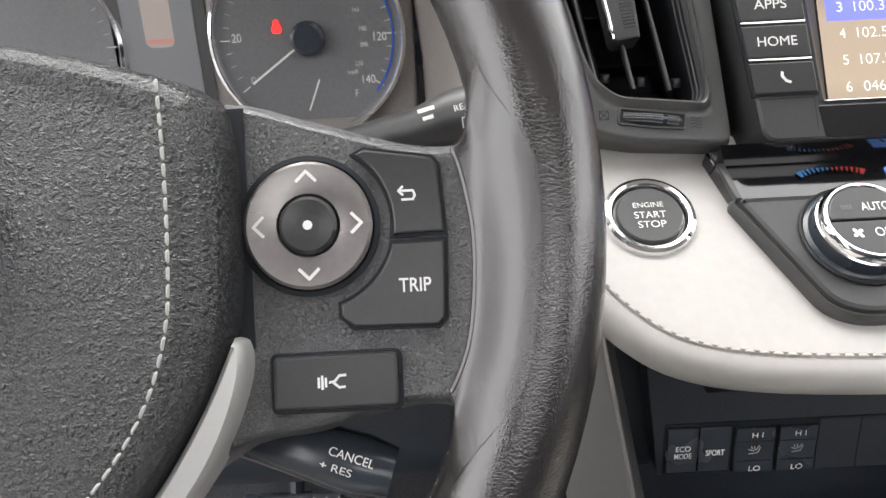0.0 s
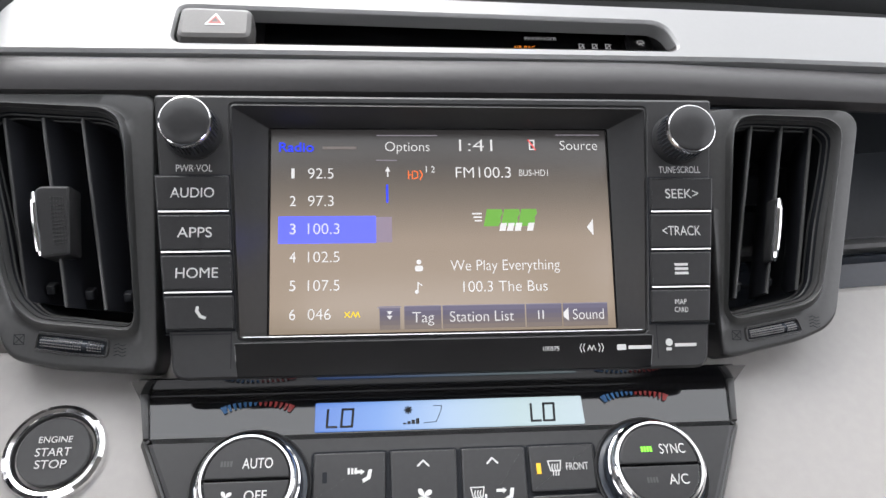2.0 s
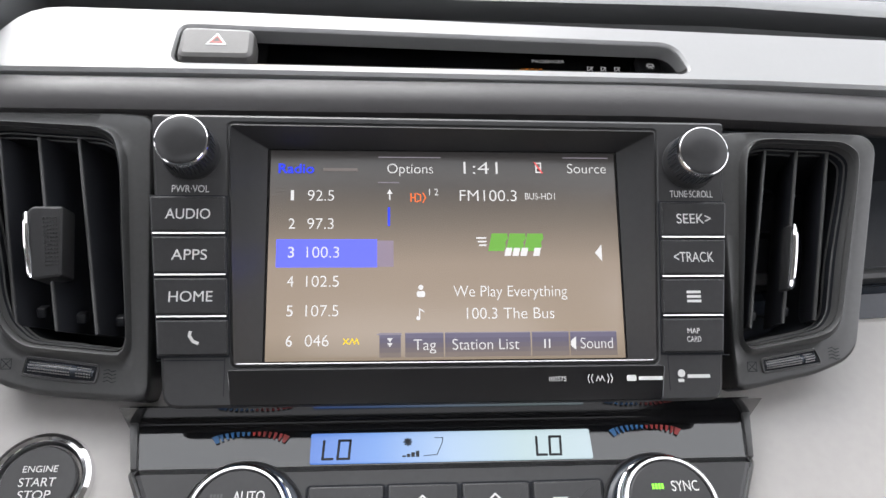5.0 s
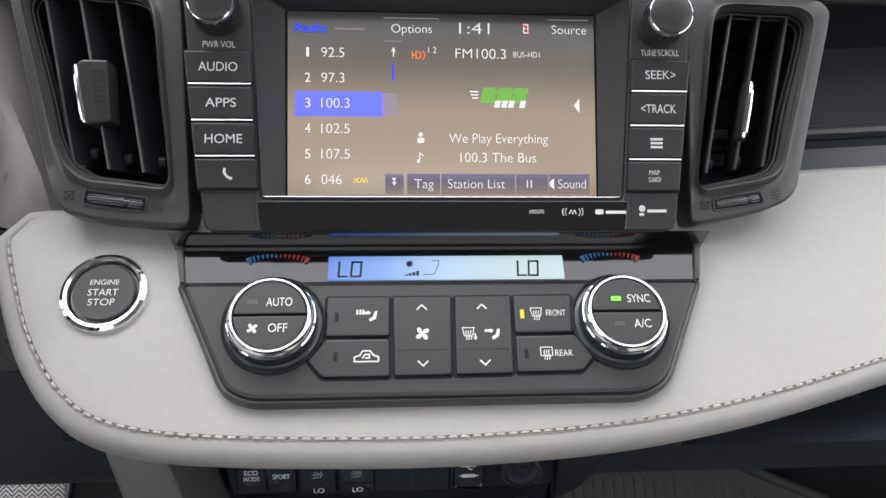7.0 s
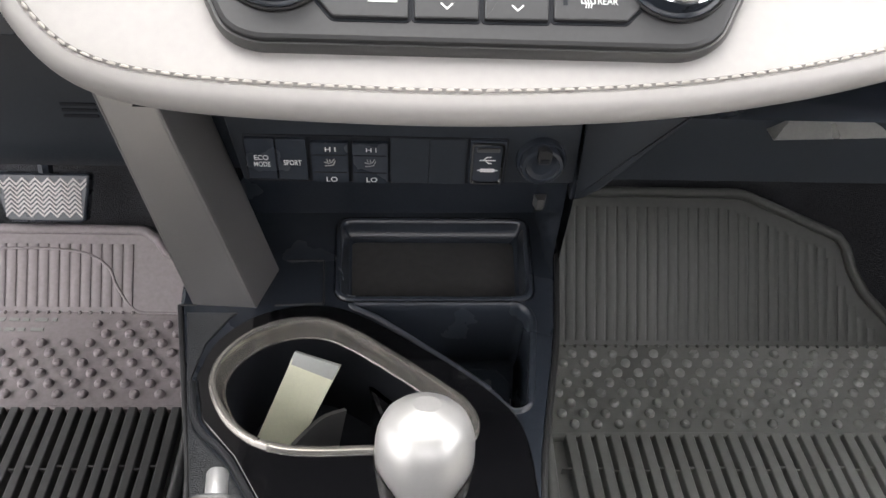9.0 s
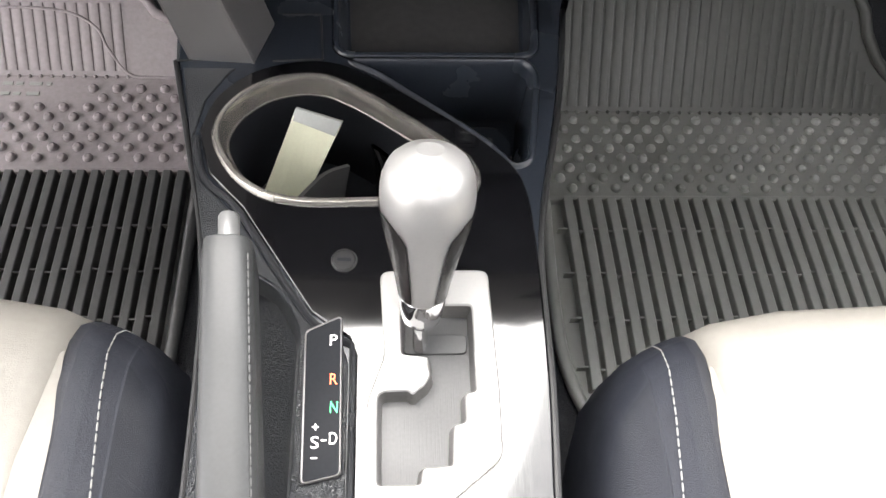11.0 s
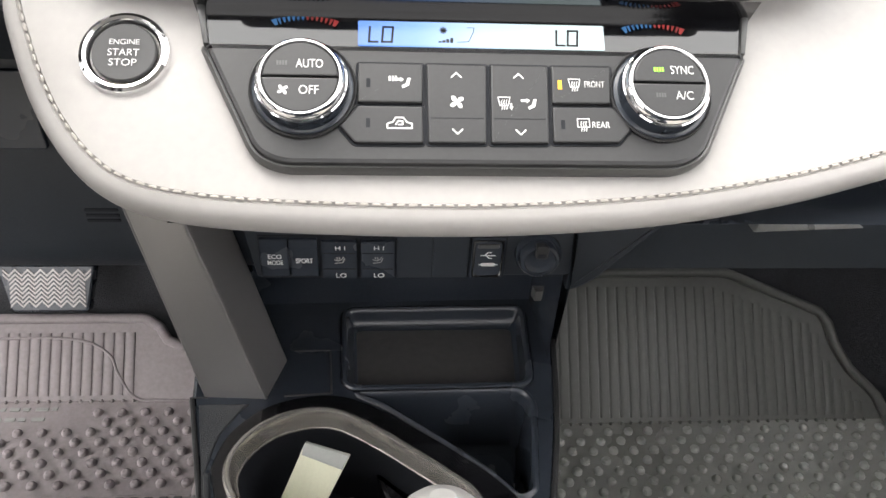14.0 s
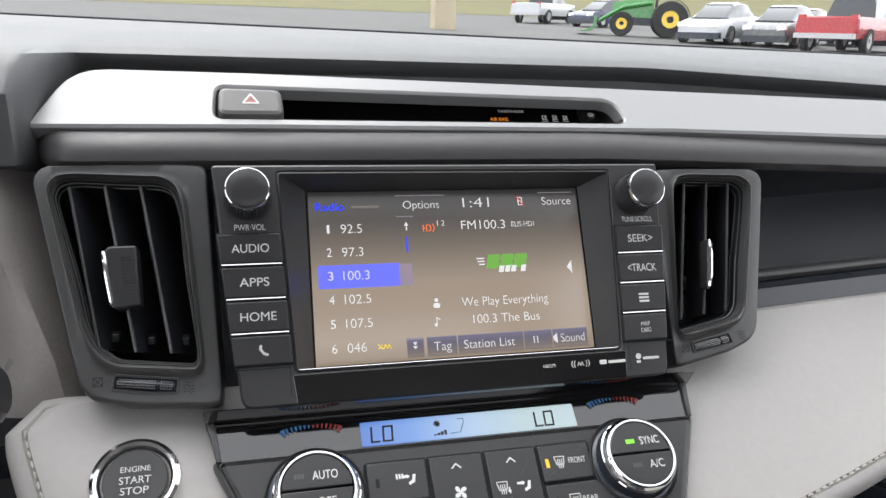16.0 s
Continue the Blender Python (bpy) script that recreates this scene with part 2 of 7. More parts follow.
def pierced(P, outer, holes, d0, d1, bev=0.0008):
    """A plate with holes through it."""
    bm = bmesh.new()
    edges = []
    for k, pts in enumerate([outer] + holes):
        pts = ccw(pts)
        grow = bev if k == 0 else -bev
        a = [bm.verts.new(P(u, v, d0)) for u, v in pts]
        b = [bm.verts.new(P(u, v, d1 - bev)) for u, v in pts]
        c = [bm.verts.new(P(u, v, d1)) for u, v in offset(pts, grow)]
        for lo, hi in ((a, b), (b, c)):
            for i in range(len(pts)):
                j = (i + 1) % len(pts)
                bm.faces.new((lo[i], lo[j], hi[j], hi[i]))
        edges += [bm.edges.get((c[i], c[(i + 1) % len(c)])) for i in range(len(c))]
    bmesh.ops.triangle_fill(bm, use_beauty=True, use_dissolve=False, edges=edges)
    return bm


def box(x0, x1, y0, y1, z0, z1, bev=0.002, bm=None):
    return plate(lambda u, v, d: Vector((u, v, d)), rect(x0, x1, y0, y1, min(bev * 2, (x1 - x0) * 0.4, (y1 - y0) * 0.4), 3), z0, z1, bev, bm)


def tube(path, r, n=10, bm=None, closed=False, flat=1.0):
    """A round bar along a line of points; r: a radius, or one for each point."""
    path = [Vector(p) for p in path]
    rs = [r] * len(path) if isinstance(r, (int, float)) else r
    loops, side = [], None
    for i, p in enumerate(path):
        a = path[i - 1] if i or closed else path[0]
        b = path[(i + 1) % len(path)] if i < len(path) - 1 or closed else path[-1]
        t = (b - a).normalized()
        if side is None:
            side = t.orthogonal().normalized()
        side = (side - t * side.dot(t)).normalized()
        up = t.cross(side)
        loops.append([p + side * rs[i] * math.cos(2 * math.pi * k / n) + up * rs[i] * flat * math.sin(2 * math.pi * k / n) for k in range(n)])
    if closed:
        return loft(loops + loops[:1], bm=bm)
    return loft(loops, cap0=True, cap1=True, bm=bm)


def turned(P, u, v, profile, n=40, bm=None, cap=True):
    """A body turned round the plane's normal at u, v; profile: rows of radius and height."""
    return loft([lift(P, circle(u, v, r, n), d) for r, d in profile], cap0=cap, cap1=cap, bm=bm)


def part(name, bm, mat, parent=None, label="", soft=True, sharp=38):
    bmesh.ops.remove_doubles(bm, verts=bm.verts, dist=1e-7)
    bmesh.ops.recalc_face_normals(bm, faces=bm.faces)
    for e in bm.edges:
        lim = 10 if any(len(f.verts) > 6 for f in e.link_faces) else sharp
        e.smooth = soft and len(e.link_faces) == 2 and e.calc_face_angle(3.2) < radians(lim)
    for f in bm.faces:
        f.smooth = soft
    me = bpy.data.meshes.new(name)
    bm.to_mesh(me)
    bm.free()
    me.materials.append(mat)
    ob = new(name, me)
    if parent:
        ob.parent = parent
        if parent.type == "EMPTY":
            ob.matrix_parent_inverse = Matrix.Translation(-parent.location)
    if label:
        tagged(ob, label)
    return ob


def thing(name, at, label, category, group="", kind=""):
    ob = new(name)
    ob.empty_display_size = 0.02
    ob.location = at
    return tagged(ob, label, category, group, kind)


def structure(name, bm, mat, label, soft=True):
    return tagged(part(name, bm, mat, None, label, soft), category=name.split("_")[0], kind="structure")


def lettering(body, P, u, v, d, h, mat, parent, width=0.0, align="CENTER", name="lettering", shear=0.0, bold=0.0):
    """Raised or printed words; h: the capitals' height; width: the whole word's."""
    cu = bpy.data.curves.new("words", "FONT")
    cu.body, cu.size, cu.shear, cu.offset = body, 1.0, shear, bold
    tmp = new("words", cu)
    me = bpy.data.meshes.new_from_object(tmp.evaluated_get(bpy.context.evaluated_depsgraph_get()))
    bpy.data.objects.remove(tmp)
    bpy.data.curves.remove(cu)
    xs = [q.co.x for q in me.vertices]
    x0, x1 = min(xs), max(xs)
    k = h / 0.69
    kx = width / (x1 - x0) if width else k * 0.86
    shift = {"CENTER": (x0 + x1) / 2, "LEFT": x0, "RIGHT": x1}[align]
    for q in me.vertices:
        q.co = P(u + (q.co.x - shift) * kx, v + (q.co.y - 0.345) * k, d)
    bm = bmesh.new()
    bm.from_mesh(me)
    bpy.data.meshes.remove(me)
    return part(name, bm, mat, parent, soft=False)


def strokes(lines, P, u, v, d, w, mat, parent, k=1.0, name="symbol"):
    """A printed sign of flat strokes; lines: polylines round its middle, in units of k."""
    bm = bmesh.new()
    for line in lines:
        pts = [Vector((u + x * k, v + y * k)) for x, y in line]
        for a, b in zip(pts, pts[1:]):
            t = (b - a).normalized() * w / 2
            s = Vector((-t.y, t.x))
            quad = [a - t * 0.6 - s, b + t * 0.6 - s, b + t * 0.6 + s, a - t * 0.6 + s]
            bm.faces.new([bm.verts.new(P(q.x, q.y, d)) for q in quad])
    return part(name, bm, mat, parent, soft=False)


def blobs(polys, P, d, mat, parent, name="symbol"):
    bm = bmesh.new()
    for pts in polys:
        bm.faces.new([bm.verts.new(P(u, v, d)) for u, v in ccw(pts)])
    return part(name, bm, mat, parent, soft=False)


def stitches(line, step, length, r, mat, parent, lift_by=Vector((0, 0, 0)), name="stitching"):
    """A seam: short threads laid along a line of points."""
    bm = bmesh.new()
    pts = [Vector(p) for p in line]
    far = [0.0]
    for a, b in zip(pts, pts[1:]):
        far.append(far[-1] + (b - a).length)

    def at(s):
        for i in range(len(pts) - 1):
            if s <= far[i + 1]:
                f = (s - far[i]) / max(1e-9, far[i + 1] - far[i])
                return pts[i].lerp(pts[i + 1], f)
        return pts[-1]
    s = 0.0
    while s + length < far[-1]:
        a, m, b = at(s), at(s + length / 2), at(s + length)
        tube([a + lift_by * 0.2, a.lerp(m, 0.4) + lift_by, m.lerp(b, 0.6) + lift_by, b + lift_by * 0.2], [r * 0.6, r, r, r * 0.6], 6, bm)
        s += step
    return part(name, bm, mat, parent)

# ---- outside: a sloping car park ----


def GND(x, y, h=0.0):
    return Vector((x, y, 0.0033 * x + 0.0459 * (y + 0.4) + h))


ASPHALT = material("worn_asphalt", (0.085, 0.084, 0.082), 0.9, var=0.45, scale=1.2)
GRASS = material("dry_grass", (0.105, 0.098, 0.036), 0.95, var=0.45, scale=1.5)
bm = bmesh.new()
bm.faces.new([bm.verts.new(GND(x, y)) for x, y in ((-900, -900), (900, -900), (900, 900), (-900, 900))])
structure("ground", bm, ASPHALT, "worn grey asphalt car park", False)
bm = bmesh.new()
loft([[GND(x, 60 + 6 * math.sin(x * 0.02), 0.02) for x in range(-300, 301, 20)], [GND(x, 100, 2.5) for x in range(-300, 301, 20)], [GND(x, 200, 22.0) for x in range(-300, 301, 20)]], closed=False, bm=bm)
tagged(part("grass", bm, GRASS, None, "strip of dry yellow-green grass beyond the lot"), category="grass", kind="stuff")

# ---- the cabin that closes the place ----
GLASS = bpy.data.materials.new("window_glass")
GLASS.use_nodes = True
gn, gl = GLASS.node_tree.nodes, GLASS.node_tree.links
gn.remove(gn["Principled BSDF"])
clear_, shine_, blend_ = gn.new("ShaderNodeBsdfTransparent"), gn.new("ShaderNodeBsdfGlossy"), gn.new("ShaderNodeMixShader")
clear_.inputs["Color"].default_value = (0.90, 0.92, 0.91, 1)
shine_.inputs["Roughness"].default_value = 0.02
blend_.inputs["Fac"].default_value = 0.06
gl.new(clear_.outputs[0], blend_.inputs[1])
gl.new(shine_.outputs[0], blend_.inputs[2])
gl.new(blend_.outputs[0], gn["Material Output"].inputs["Surface"])

structure("floor", box(-0.85, 0.85, -1.2, 0.75, 0.36, 0.43), CARPET, "charcoal carpet of the car floor")
bm = bmesh.new()
loft([[Vector((x, y, z)) for x in (-0.85, 0.85)] for y, z in ((0.22, 0.428), (0.32, 0.50), (0.40, 0.62), (0.46, 0.80), (0.75, 0.95), (0.75, 0.42), (0.3, 0.42))], closed=False, bm=bm)
structure("wall_front", bm, CARPET, "dark carpeted firewall and toe board")
# Unseen wall and side panels added to block rear light, with an opening left.
structure("wall_rear", box(-0.80, 0.80, -1.16, -1.10, 0.36, 1.26, 0.01), LOWER, "unseen dark wall added to block light from behind")
for i, s in enumerate((-1, 1)):
    structure(f"pillar_{i + 3}", box(min(s * 0.50, s * 0.80), max(s * 0.50, s * 0.80), -1.16, -1.10, 1.262, 1.56, 0.01), LOWER, "dark rear pillar beside the rear window")
for i, (s, side_) in enumerate(((-1, "driver"), (1, "passenger"))):
    x0, x1 = min(s * 0.80, s * 0.86), max(s * 0.80, s * 0.86)
    structure(f"wall_{i + 1}", box(x0, x1, -1.16, -1.04, 0.30, 1.58, 0.01), LOWER, f"centre pillar trim on the {side_} side")
    if s > 0:
        structure("door_1", box(x0, x1, -1.035, 0.75, 0.30, 1.04, 0.015), LOWER, "closed passenger door, dark inner panel")
    structure(f"sill_{i + 1}", box(min(s * 0.74, s * 0.797), max(s * 0.74, s * 0.797), -1.1, 0.75, 0.43, 0.49, 0.01), LOWER, f"{side_} side door sill")
    structure(f"trim_{i + 1}", tube([(s * 0.72, -0.40, 1.575), (s * 0.735, -0.80, 1.58), (s * 0.74, -1.16, 1.56)], 0.03, 10), HEADLINER, "pale roof edge trim over the door window")
structure("ceiling", box(-0.72, 0.72, -1.2, -0.32, 1.565, 1.60, 0.01), HEADLINER, "pale grey headliner")
for i, s in enumerate((-1, 1)):
    structure(f"pillar_{i + 1}", tube([(s * 0.84, 0.36, 1.02), (s * 0.78, 0.02, 1.32), (s * 0.70, -0.40, 1.58)], 0.05, 10, flat=0.7), LOWER, "dark windscreen pillar")
base_line = [(-0.84, 0.36), (-0.7, 0.58), (-0.45, 0.74), (-0.15, 0.80), (0.15, 0.80), (0.45, 0.74), (0.7, 0.58), (0.84, 0.36)]
head_line = [(-0.70, -0.40), (-0.58, -0.35), (-0.38, -0.32), (-0.13, -0.31), (0.13, -0.31), (0.38, -0.32), (0.58, -0.35), (0.70, -0.40)]
bm = loft([[Vector((a[0] + (b[0] - a[0]) * f, a[1] + (b[1] - a[1]) * f, 1.04 + 0.535 * f)) for a, b in zip(base_line, head_line)] for f in (0.0, 0.2, 0.4, 0.6, 0.8, 1.0)], closed=False)
ws = structure("window_1", bm, GLASS, "clear raked windscreen")
ws.visible_shadow = False
structure("cowl", loft([[Vector((x, y, z)) for y, z in ((0.62, 1.05), (0.75, 1.09), (0.86, 1.075), (1.0, 1.06), (1.0, 0.9))] for x in (-0.8, 0.8)], closed=False), DARK, "black windscreen cowl")

# ---- dashboard ----
dash = thing("dashboard", (0, 0.2, 0.43), "two-tone car dashboard, charcoal top, silver strip and pale padded band", "dashboard")


def crest(x):
    return 1.1735 - 0.0105 * x


bm = bmesh.new()
rows = []
for x in [-0.80 + 0.0125 * i for i in range(43)] + [-0.266 + 0.002 * i for i in range(48)] + [-0.170 + 0.0125 * i for i in range(78)]:
    low = 0.0 if x < 0.15 else 0.016 * min(1.0, (x - 0.15) / 0.4)
    e = max(0.0, min(1.0, (-0.194 - x) / 0.023))
    e = e * e * (3 - 2 * e)
    c = crest(x)
    hood = [Vector((x, y, z)) for y, z in ((0.090, 1.140), (0.070, 1.139), (0.040, 1.138), (0.012, 1.139), (0.006, 1.145), (0.020, 1.155), (0.10, 1.164), (0.30, c), (0.45, c), (0.60, 1.13), (0.66, 1.05))]
    h = max(0.0, min(1.0, (-0.235 - x) / 0.085))
    h = h * h * (3 - 2 * h)
    flat_ = [Vector((x, y, z)) for y, z in (
        (0.100 - 0.040 * e, 1.100 - 0.004 * e), (0.104 - 0.072 * e, 1.125 - 0.021 * e), (0.102 - 0.074 * e, 1.147 - low - 0.008 * e), (0.0905 - 0.051 * e, 1.1532 - low - 0.002 * e),
        (0.0885 - 0.038 * e, 1.1568 - low), (0.097, 1.1605 - low), (0.16, (1.159 - low + c) / 2 + 0.002), (0.30, c), (0.45, c), (0.60, 1.13), (0.66, 1.05))]
    rows.append([p.lerp(q, h) for p, q in zip(flat_, hood)])
loft(rows, closed=False, bm=bm)
part("upper_pad", bm, SOFT, dash, "grained charcoal soft dash top")

part("rear_edge", tube([(-0.80 + 0.05 * i, 0.462, crest(-0.80 + 0.05 * i) + 0.0004) for i in range(33)], 0.0022, 8), HOLE, dash, "black gap along the windscreen")

# silver strip with the slot for the small display
slot = rounded([(-0.1225, 0.0085), (0.1185, 0.0068), (0.1135, 0.0255), (-0.1215, 0.0318)], [0.005, 0.006, 0.008, 0.005], 5)
strip = rounded([(-0.2135, 0.0015), (-0.10, 0.002), (0.15, 0.0005), (0.3065, -0.0045), (0.80, -0.020), (0.80, 0.022), (0.326, 0.0302), (0.05, 0.039), (-0.10, 0.0435), (-0.195, 0.0446)],
                [0.003, 0, 0, 0, 0, 0, 0, 0, 0, 0.018], 4)
part("trim_strip", pierced(SIL, strip, [slot], -0.006, 0.003, 0.0015), SILVER, dash, "satin silver trim strip, bright with sky light")
well = loft([[p + Vector((0, 0.033 * f, -0.005 * f)) for p in lift(SIL, ccw(slot), 0.0022)] for f in (0.0, 0.4, 1.0)], cap1=True)
part("display_recess", well, PLASTIC, dash, "dark slot behind the strip")
bm = bmesh.new()
lip_rows = []
for i in range(65):
    x = -0.209 + 1.009 * (i / 64) ** 2
    low = 0.0 if x < 0.1 else 0.016 * min(1.0, (x - 0.1) / 0.5)
    e = 0.020 * max(0.0, 1 - (x + 0.209) / 0.020) ** 2
    lip_rows.append([Vector((x, y + e, z - low)) for k, (y, z) in enumerate(
        ((0.046, 1.1195), (0.039, 1.1195), (0.031, 1.1165), (0.0265, 1.112), (0.0255, 1.107), (0.029, 1.1025), (0.040, 1.100), (0.08, 1.100)))])
part("lip", loft(lip_rows, closed=False, bm=bm), LIP, dash, "rounded charcoal lip under the silver strip")

# the padded band
seam = [(-0.2118, 0.0160), (-0.2105, 0.0100), (-0.2050, -0.0055), (-0.1966, -0.0262), (-0.1861, -0.0452), (-0.1723, -0.0622), (-0.1558, -0.0735), (-0.1302, -0.0800), (-0.0888, -0.0836), (-0.0194, -0.0854),
        (0.0367, -0.0838), (0.0894, -0.0792), (0.1445, -0.0697), (0.195, -0.0568), (0.2424, -0.0430), (0.30, -0.024), (0.45, 0.012), (0.62, 0.040)]
seam_line = [(p.x, p.y) for p in smooth_line([Vector((*p, 0)) for p in seam], 5)]
top_line = [(0.62, 0.083), (0.45, 0.0725), (0.33, 0.0650), (0.25, 0.0600), (0.197, 0.0565), (0.17, 0.0420), (0.13, 0.030), (-0.13, 0.030), (-0.178, 0.0302), (-0.188, 0.0300), (-0.1965, 0.0288), (-0.2040, 0.0265), (-0.2088, 0.0230)]
band = seam_line + top_line
# the padded roll runs along the stitched edge and dies out along the hidden top edge
swell = [1.0] * len(seam_line) + [0.3] * 9 + [0.45, 0.65, 0.85]
if area2(band) < 0:
    band, swell = band[::-1], swell[::-1]


def band_loop(t, d, groove=0.0):
    return [CLIM(p[0] + (q[0] - p[0]) * w, p[1] + (q[1] - p[1]) * w, d - groove * max(0.0, w - 0.6) / 0.4) for p, q, w in zip(band, offset(band, -t), swell)]


band_bm = loft([band_loop(*row) for row in ((-0.004, -0.050), (0.0030, -0.036), (0.0065, -0.0305), (0.0088, -0.0265), (0.0101, -0.0228), (0.0105, -0.0192), (0.0102, -0.0160), (0.0091, -0.0131), (0.0072, -0.0108), (0.0045, -0.0094), (0.0016, -0.0087),
                                            (0.0004, -0.0086, 0.0013), (-0.0010, -0.0083), (-0.005, -0.0078))], cap0=True, cap1=True)
part("padded_band", band_bm, LEATHER, dash, "oatmeal padded vinyl band, stitched along its edge")
stitches([CLIM(u, v, -0.0083) for u, v in [(p.x, p.y) for p in smooth_line([Vector((*p, 0)) for p in seam[:-2]], 8)]], 0.0054, 0.0036, 0.00070, THREAD, dash, Vector((0, -0.0002, 0.0003)))

# passenger-side recess, glove box and the parts below


def recess(profile):
    """A run across the passenger side that climbs slightly towards the door."""
    return loft([[FACE(x, v + 0.055 * (min(x, 0.45) - 0.23), d) for v, d in profile] for x in (0.13, 0.22, 0.34, 0.45, 0.80)], closed=False)


part("shelf_recess", recess(((0.072, -0.030), (0.064, -0.110), (0.006, -0.110), (0.001, -0.041), (-0.006, -0.041), (-0.0075, -0.0425))), LOWER, dash, "black recess with a thin ledge")
part("shelf_ledge", recess(((0.0015, -0.044), (0.0000, -0.0385), (-0.0012, -0.0362), (-0.0030, -0.0352), (-0.0052, -0.0358), (-0.0066, -0.0380), (-0.0072, -0.0420))), GREY, dash, "rounded satin ledge of the recess")
part("lower_fascia", recess(((-0.0072, -0.0430), (-0.0084, -0.0402), (-0.0092, -0.0396), (-0.0102, -0.0402), (-0.0125, -0.0425), (-0.055, -0.0425))), DARK, dash, "dark strip above the padded band")
bm = bmesh.new()
loft([[Vector((x, y, z)) for y, z in ((-0.02, 0.925), (0.00, 0.895), (0.030, 0.865), (0.034, 0.822), (0.05, 0.765), (0.075, 0.752), (0.30, 0.75))] for x in (0.087, 0.2, 0.5, 0.80)], closed=False, bm=bm)
part("glove_box", bm, LOWER, dash, "dark glove box lid")
hb = loft([[Vector(p) for p in q] for q in (((0.207, 0.0235, 0.8190), (0.282, 0.0235, 0.8225), (0.278, 0.060, 0.8225), (0.206, 0.060, 0.8190)), ((0.206, 0.0220, 0.8203), (0.283, 0.0220, 0.8238), (0.278, 0.060, 0.8238), (0.206, 0.060, 0.8203)), ((0.207, 0.0225, 0.8212), (0.282, 0.0225, 0.8247), (0.268, 0.0315, 0.8310), (0.217, 0.0315, 0.8285)))], cap0=True, cap1=True)
part("latch_grip", hb, material("dimpled_grey_grip", (0.34, 0.34, 0.32), 0.35, metal=0.5, grain=0.8, cell=520, relief=0.5, crease=0.35), dash, "grey textured glove box grip")
bm = bmesh.new()
loft([[Vector((x, y, z)) for y, z in ((-0.01, 0.975), (0.035, 0.93), (0.036, 0.80), (0.038, 0.785), (0.045, 0.773), (0.060, 0.768), (0.2, 0.76), (0.35, 0.75))] for x in (-0.80, -0.5, -0.128)], closed=False, bm=bm)
part("knee_panel", bm, LOWER, dash, "black panel under the steering column")
bl = plate(UPRIGHT(0.036), rect(-0.279, -0.247, 0.873, 0.9245, 0.002), -0.004, 0.003, 0.001)
part("blank_switch", bl, DARK, dash)
bm = bmesh.new()
loft([[Vector((x, y, z)) for y, z in ((-0.085, 0.905), (0.00, 0.900), (0.05, 0.86))] for x in (-0.145, 0.30)], closed=False, bm=bm)
part("under_panel", bm, DARK, dash)

for k in range(3):
    part("knee_slot", plate(UPRIGHT(0.0365), rect(-0.238, -0.2165, 0.8175 + 0.0042 * k, 0.8197 + 0.0042 * k, 0.0008, 2), 0.0, 0.0016, 0.0005), HOLE, dash)
part("glove_wing", plate(UPRIGHT(0.030), rounded([(0.0845, 0.7640), (0.0935, 0.7660), (0.1047, 0.7742), (0.1501, 0.8291), (0.178, 0.862), (0.0845, 0.862)], 0.002, 2), -0.03, 0.004, 0.002), LOWER, dash, "slanting dark side piece beside the glove box")
# instrument side: taupe surround
TS = [(-0.262, 0.040, 0.972, -0.1945, -0.004, 0.985), (-0.2575, 0.044, 0.985, -0.1985, 0.000, 0.995), (-0.2535, 0.050, 1.000, -0.2020, 0.005, 1.010), (-0.2540, 0.056, 1.028, -0.2085, 0.012, 1.026),
      (-0.2585, 0.060, 1.068, -0.2185, 0.022, 1.052), (-0.2690, 0.064, 1.100, -0.2290, 0.030, 1.078), (-0.280, 0.068, 1.150, -0.2380, 0.040, 1.105), (-0.285, 0.075, 1.165, -0.2420, 0.050, 1.135)]
rows = []
for a, b, c, d, e, f in TS:
    p, q = Vector((a, b, c)), Vector((d, e, f))
    rows.append([p + Vector((-0.004, 0.03, 0)), p, p.lerp(q, 0.5) + Vector((0, -0.006, 0)), p.lerp(q, 0.85) + Vector((0, -0.005, 0)), q, q + Vector((0.010, 0.010, 0)), q + Vector((0.018, 0.028, 0)), q + Vector((0.018, 0.07, 0))])
part("cluster_surround", loft(rows, closed=False), TAUPE, dash, "taupe satin plastic beside the gauges")
bm = bmesh.new()
loft([[Vector((-0.235, 0.045, 0.93)), Vector((-0.225, 0.06, 1.12)), Vector((-0.20, 0.08, 1.12)), Vector((-0.19, 0.04, 0.93))]], bm=bm, cap1=True)
part("side_filler", bm, DARK, dash)

# ---- console ----
console = thing("center_console", (-0.05, -0.15, 0.43), "black centre console with cup holder, trays and gear lever surround", "console")
side_l = [(-0.200, 0.14), (-0.1836, -0.0045), (-0.1645, -0.0807), (-0.1482, -0.150), (-0.140, -0.24), (-0.136, -0.50)]
side_r = [(0.046, -0.50), (0.0485, -0.308), (0.0526, -0.240), (0.0535, -0.167), (0.0595, -0.122), (0.0787, -0.034), (0.0909, 0.051), (0.100, 0.14)]
body = ccw(side_l + side_r)
cup_pts = [Vector((*p, 0)) for p in ((-0.1485, -0.076), (-0.1440, -0.0485), (-0.1210, -0.0262), (-0.0868, -0.0195), (-0.0553, -0.0332), (0.0000, -0.0755), (0.016, -0.0925),
                                     (0.0185, -0.1100), (0.004, -0.1222), (-0.0435, -0.1236), (-0.0974, -0.1230), (-0.1290, -0.1080))]
cup = [(p.x, p.y) for p in smooth_line(cup_pts[-2:] + cup_pts + cup_pts[:2], 8)[16:16 + 8 * len(cup_pts)]]
cup = ccw(even(cup, 144))
tray = rounded([(-0.0745, 0.0015), (0.0655, 0.0025), (0.0715, 0.0900), (-0.0790, 0.0880)], 0.012, 5)
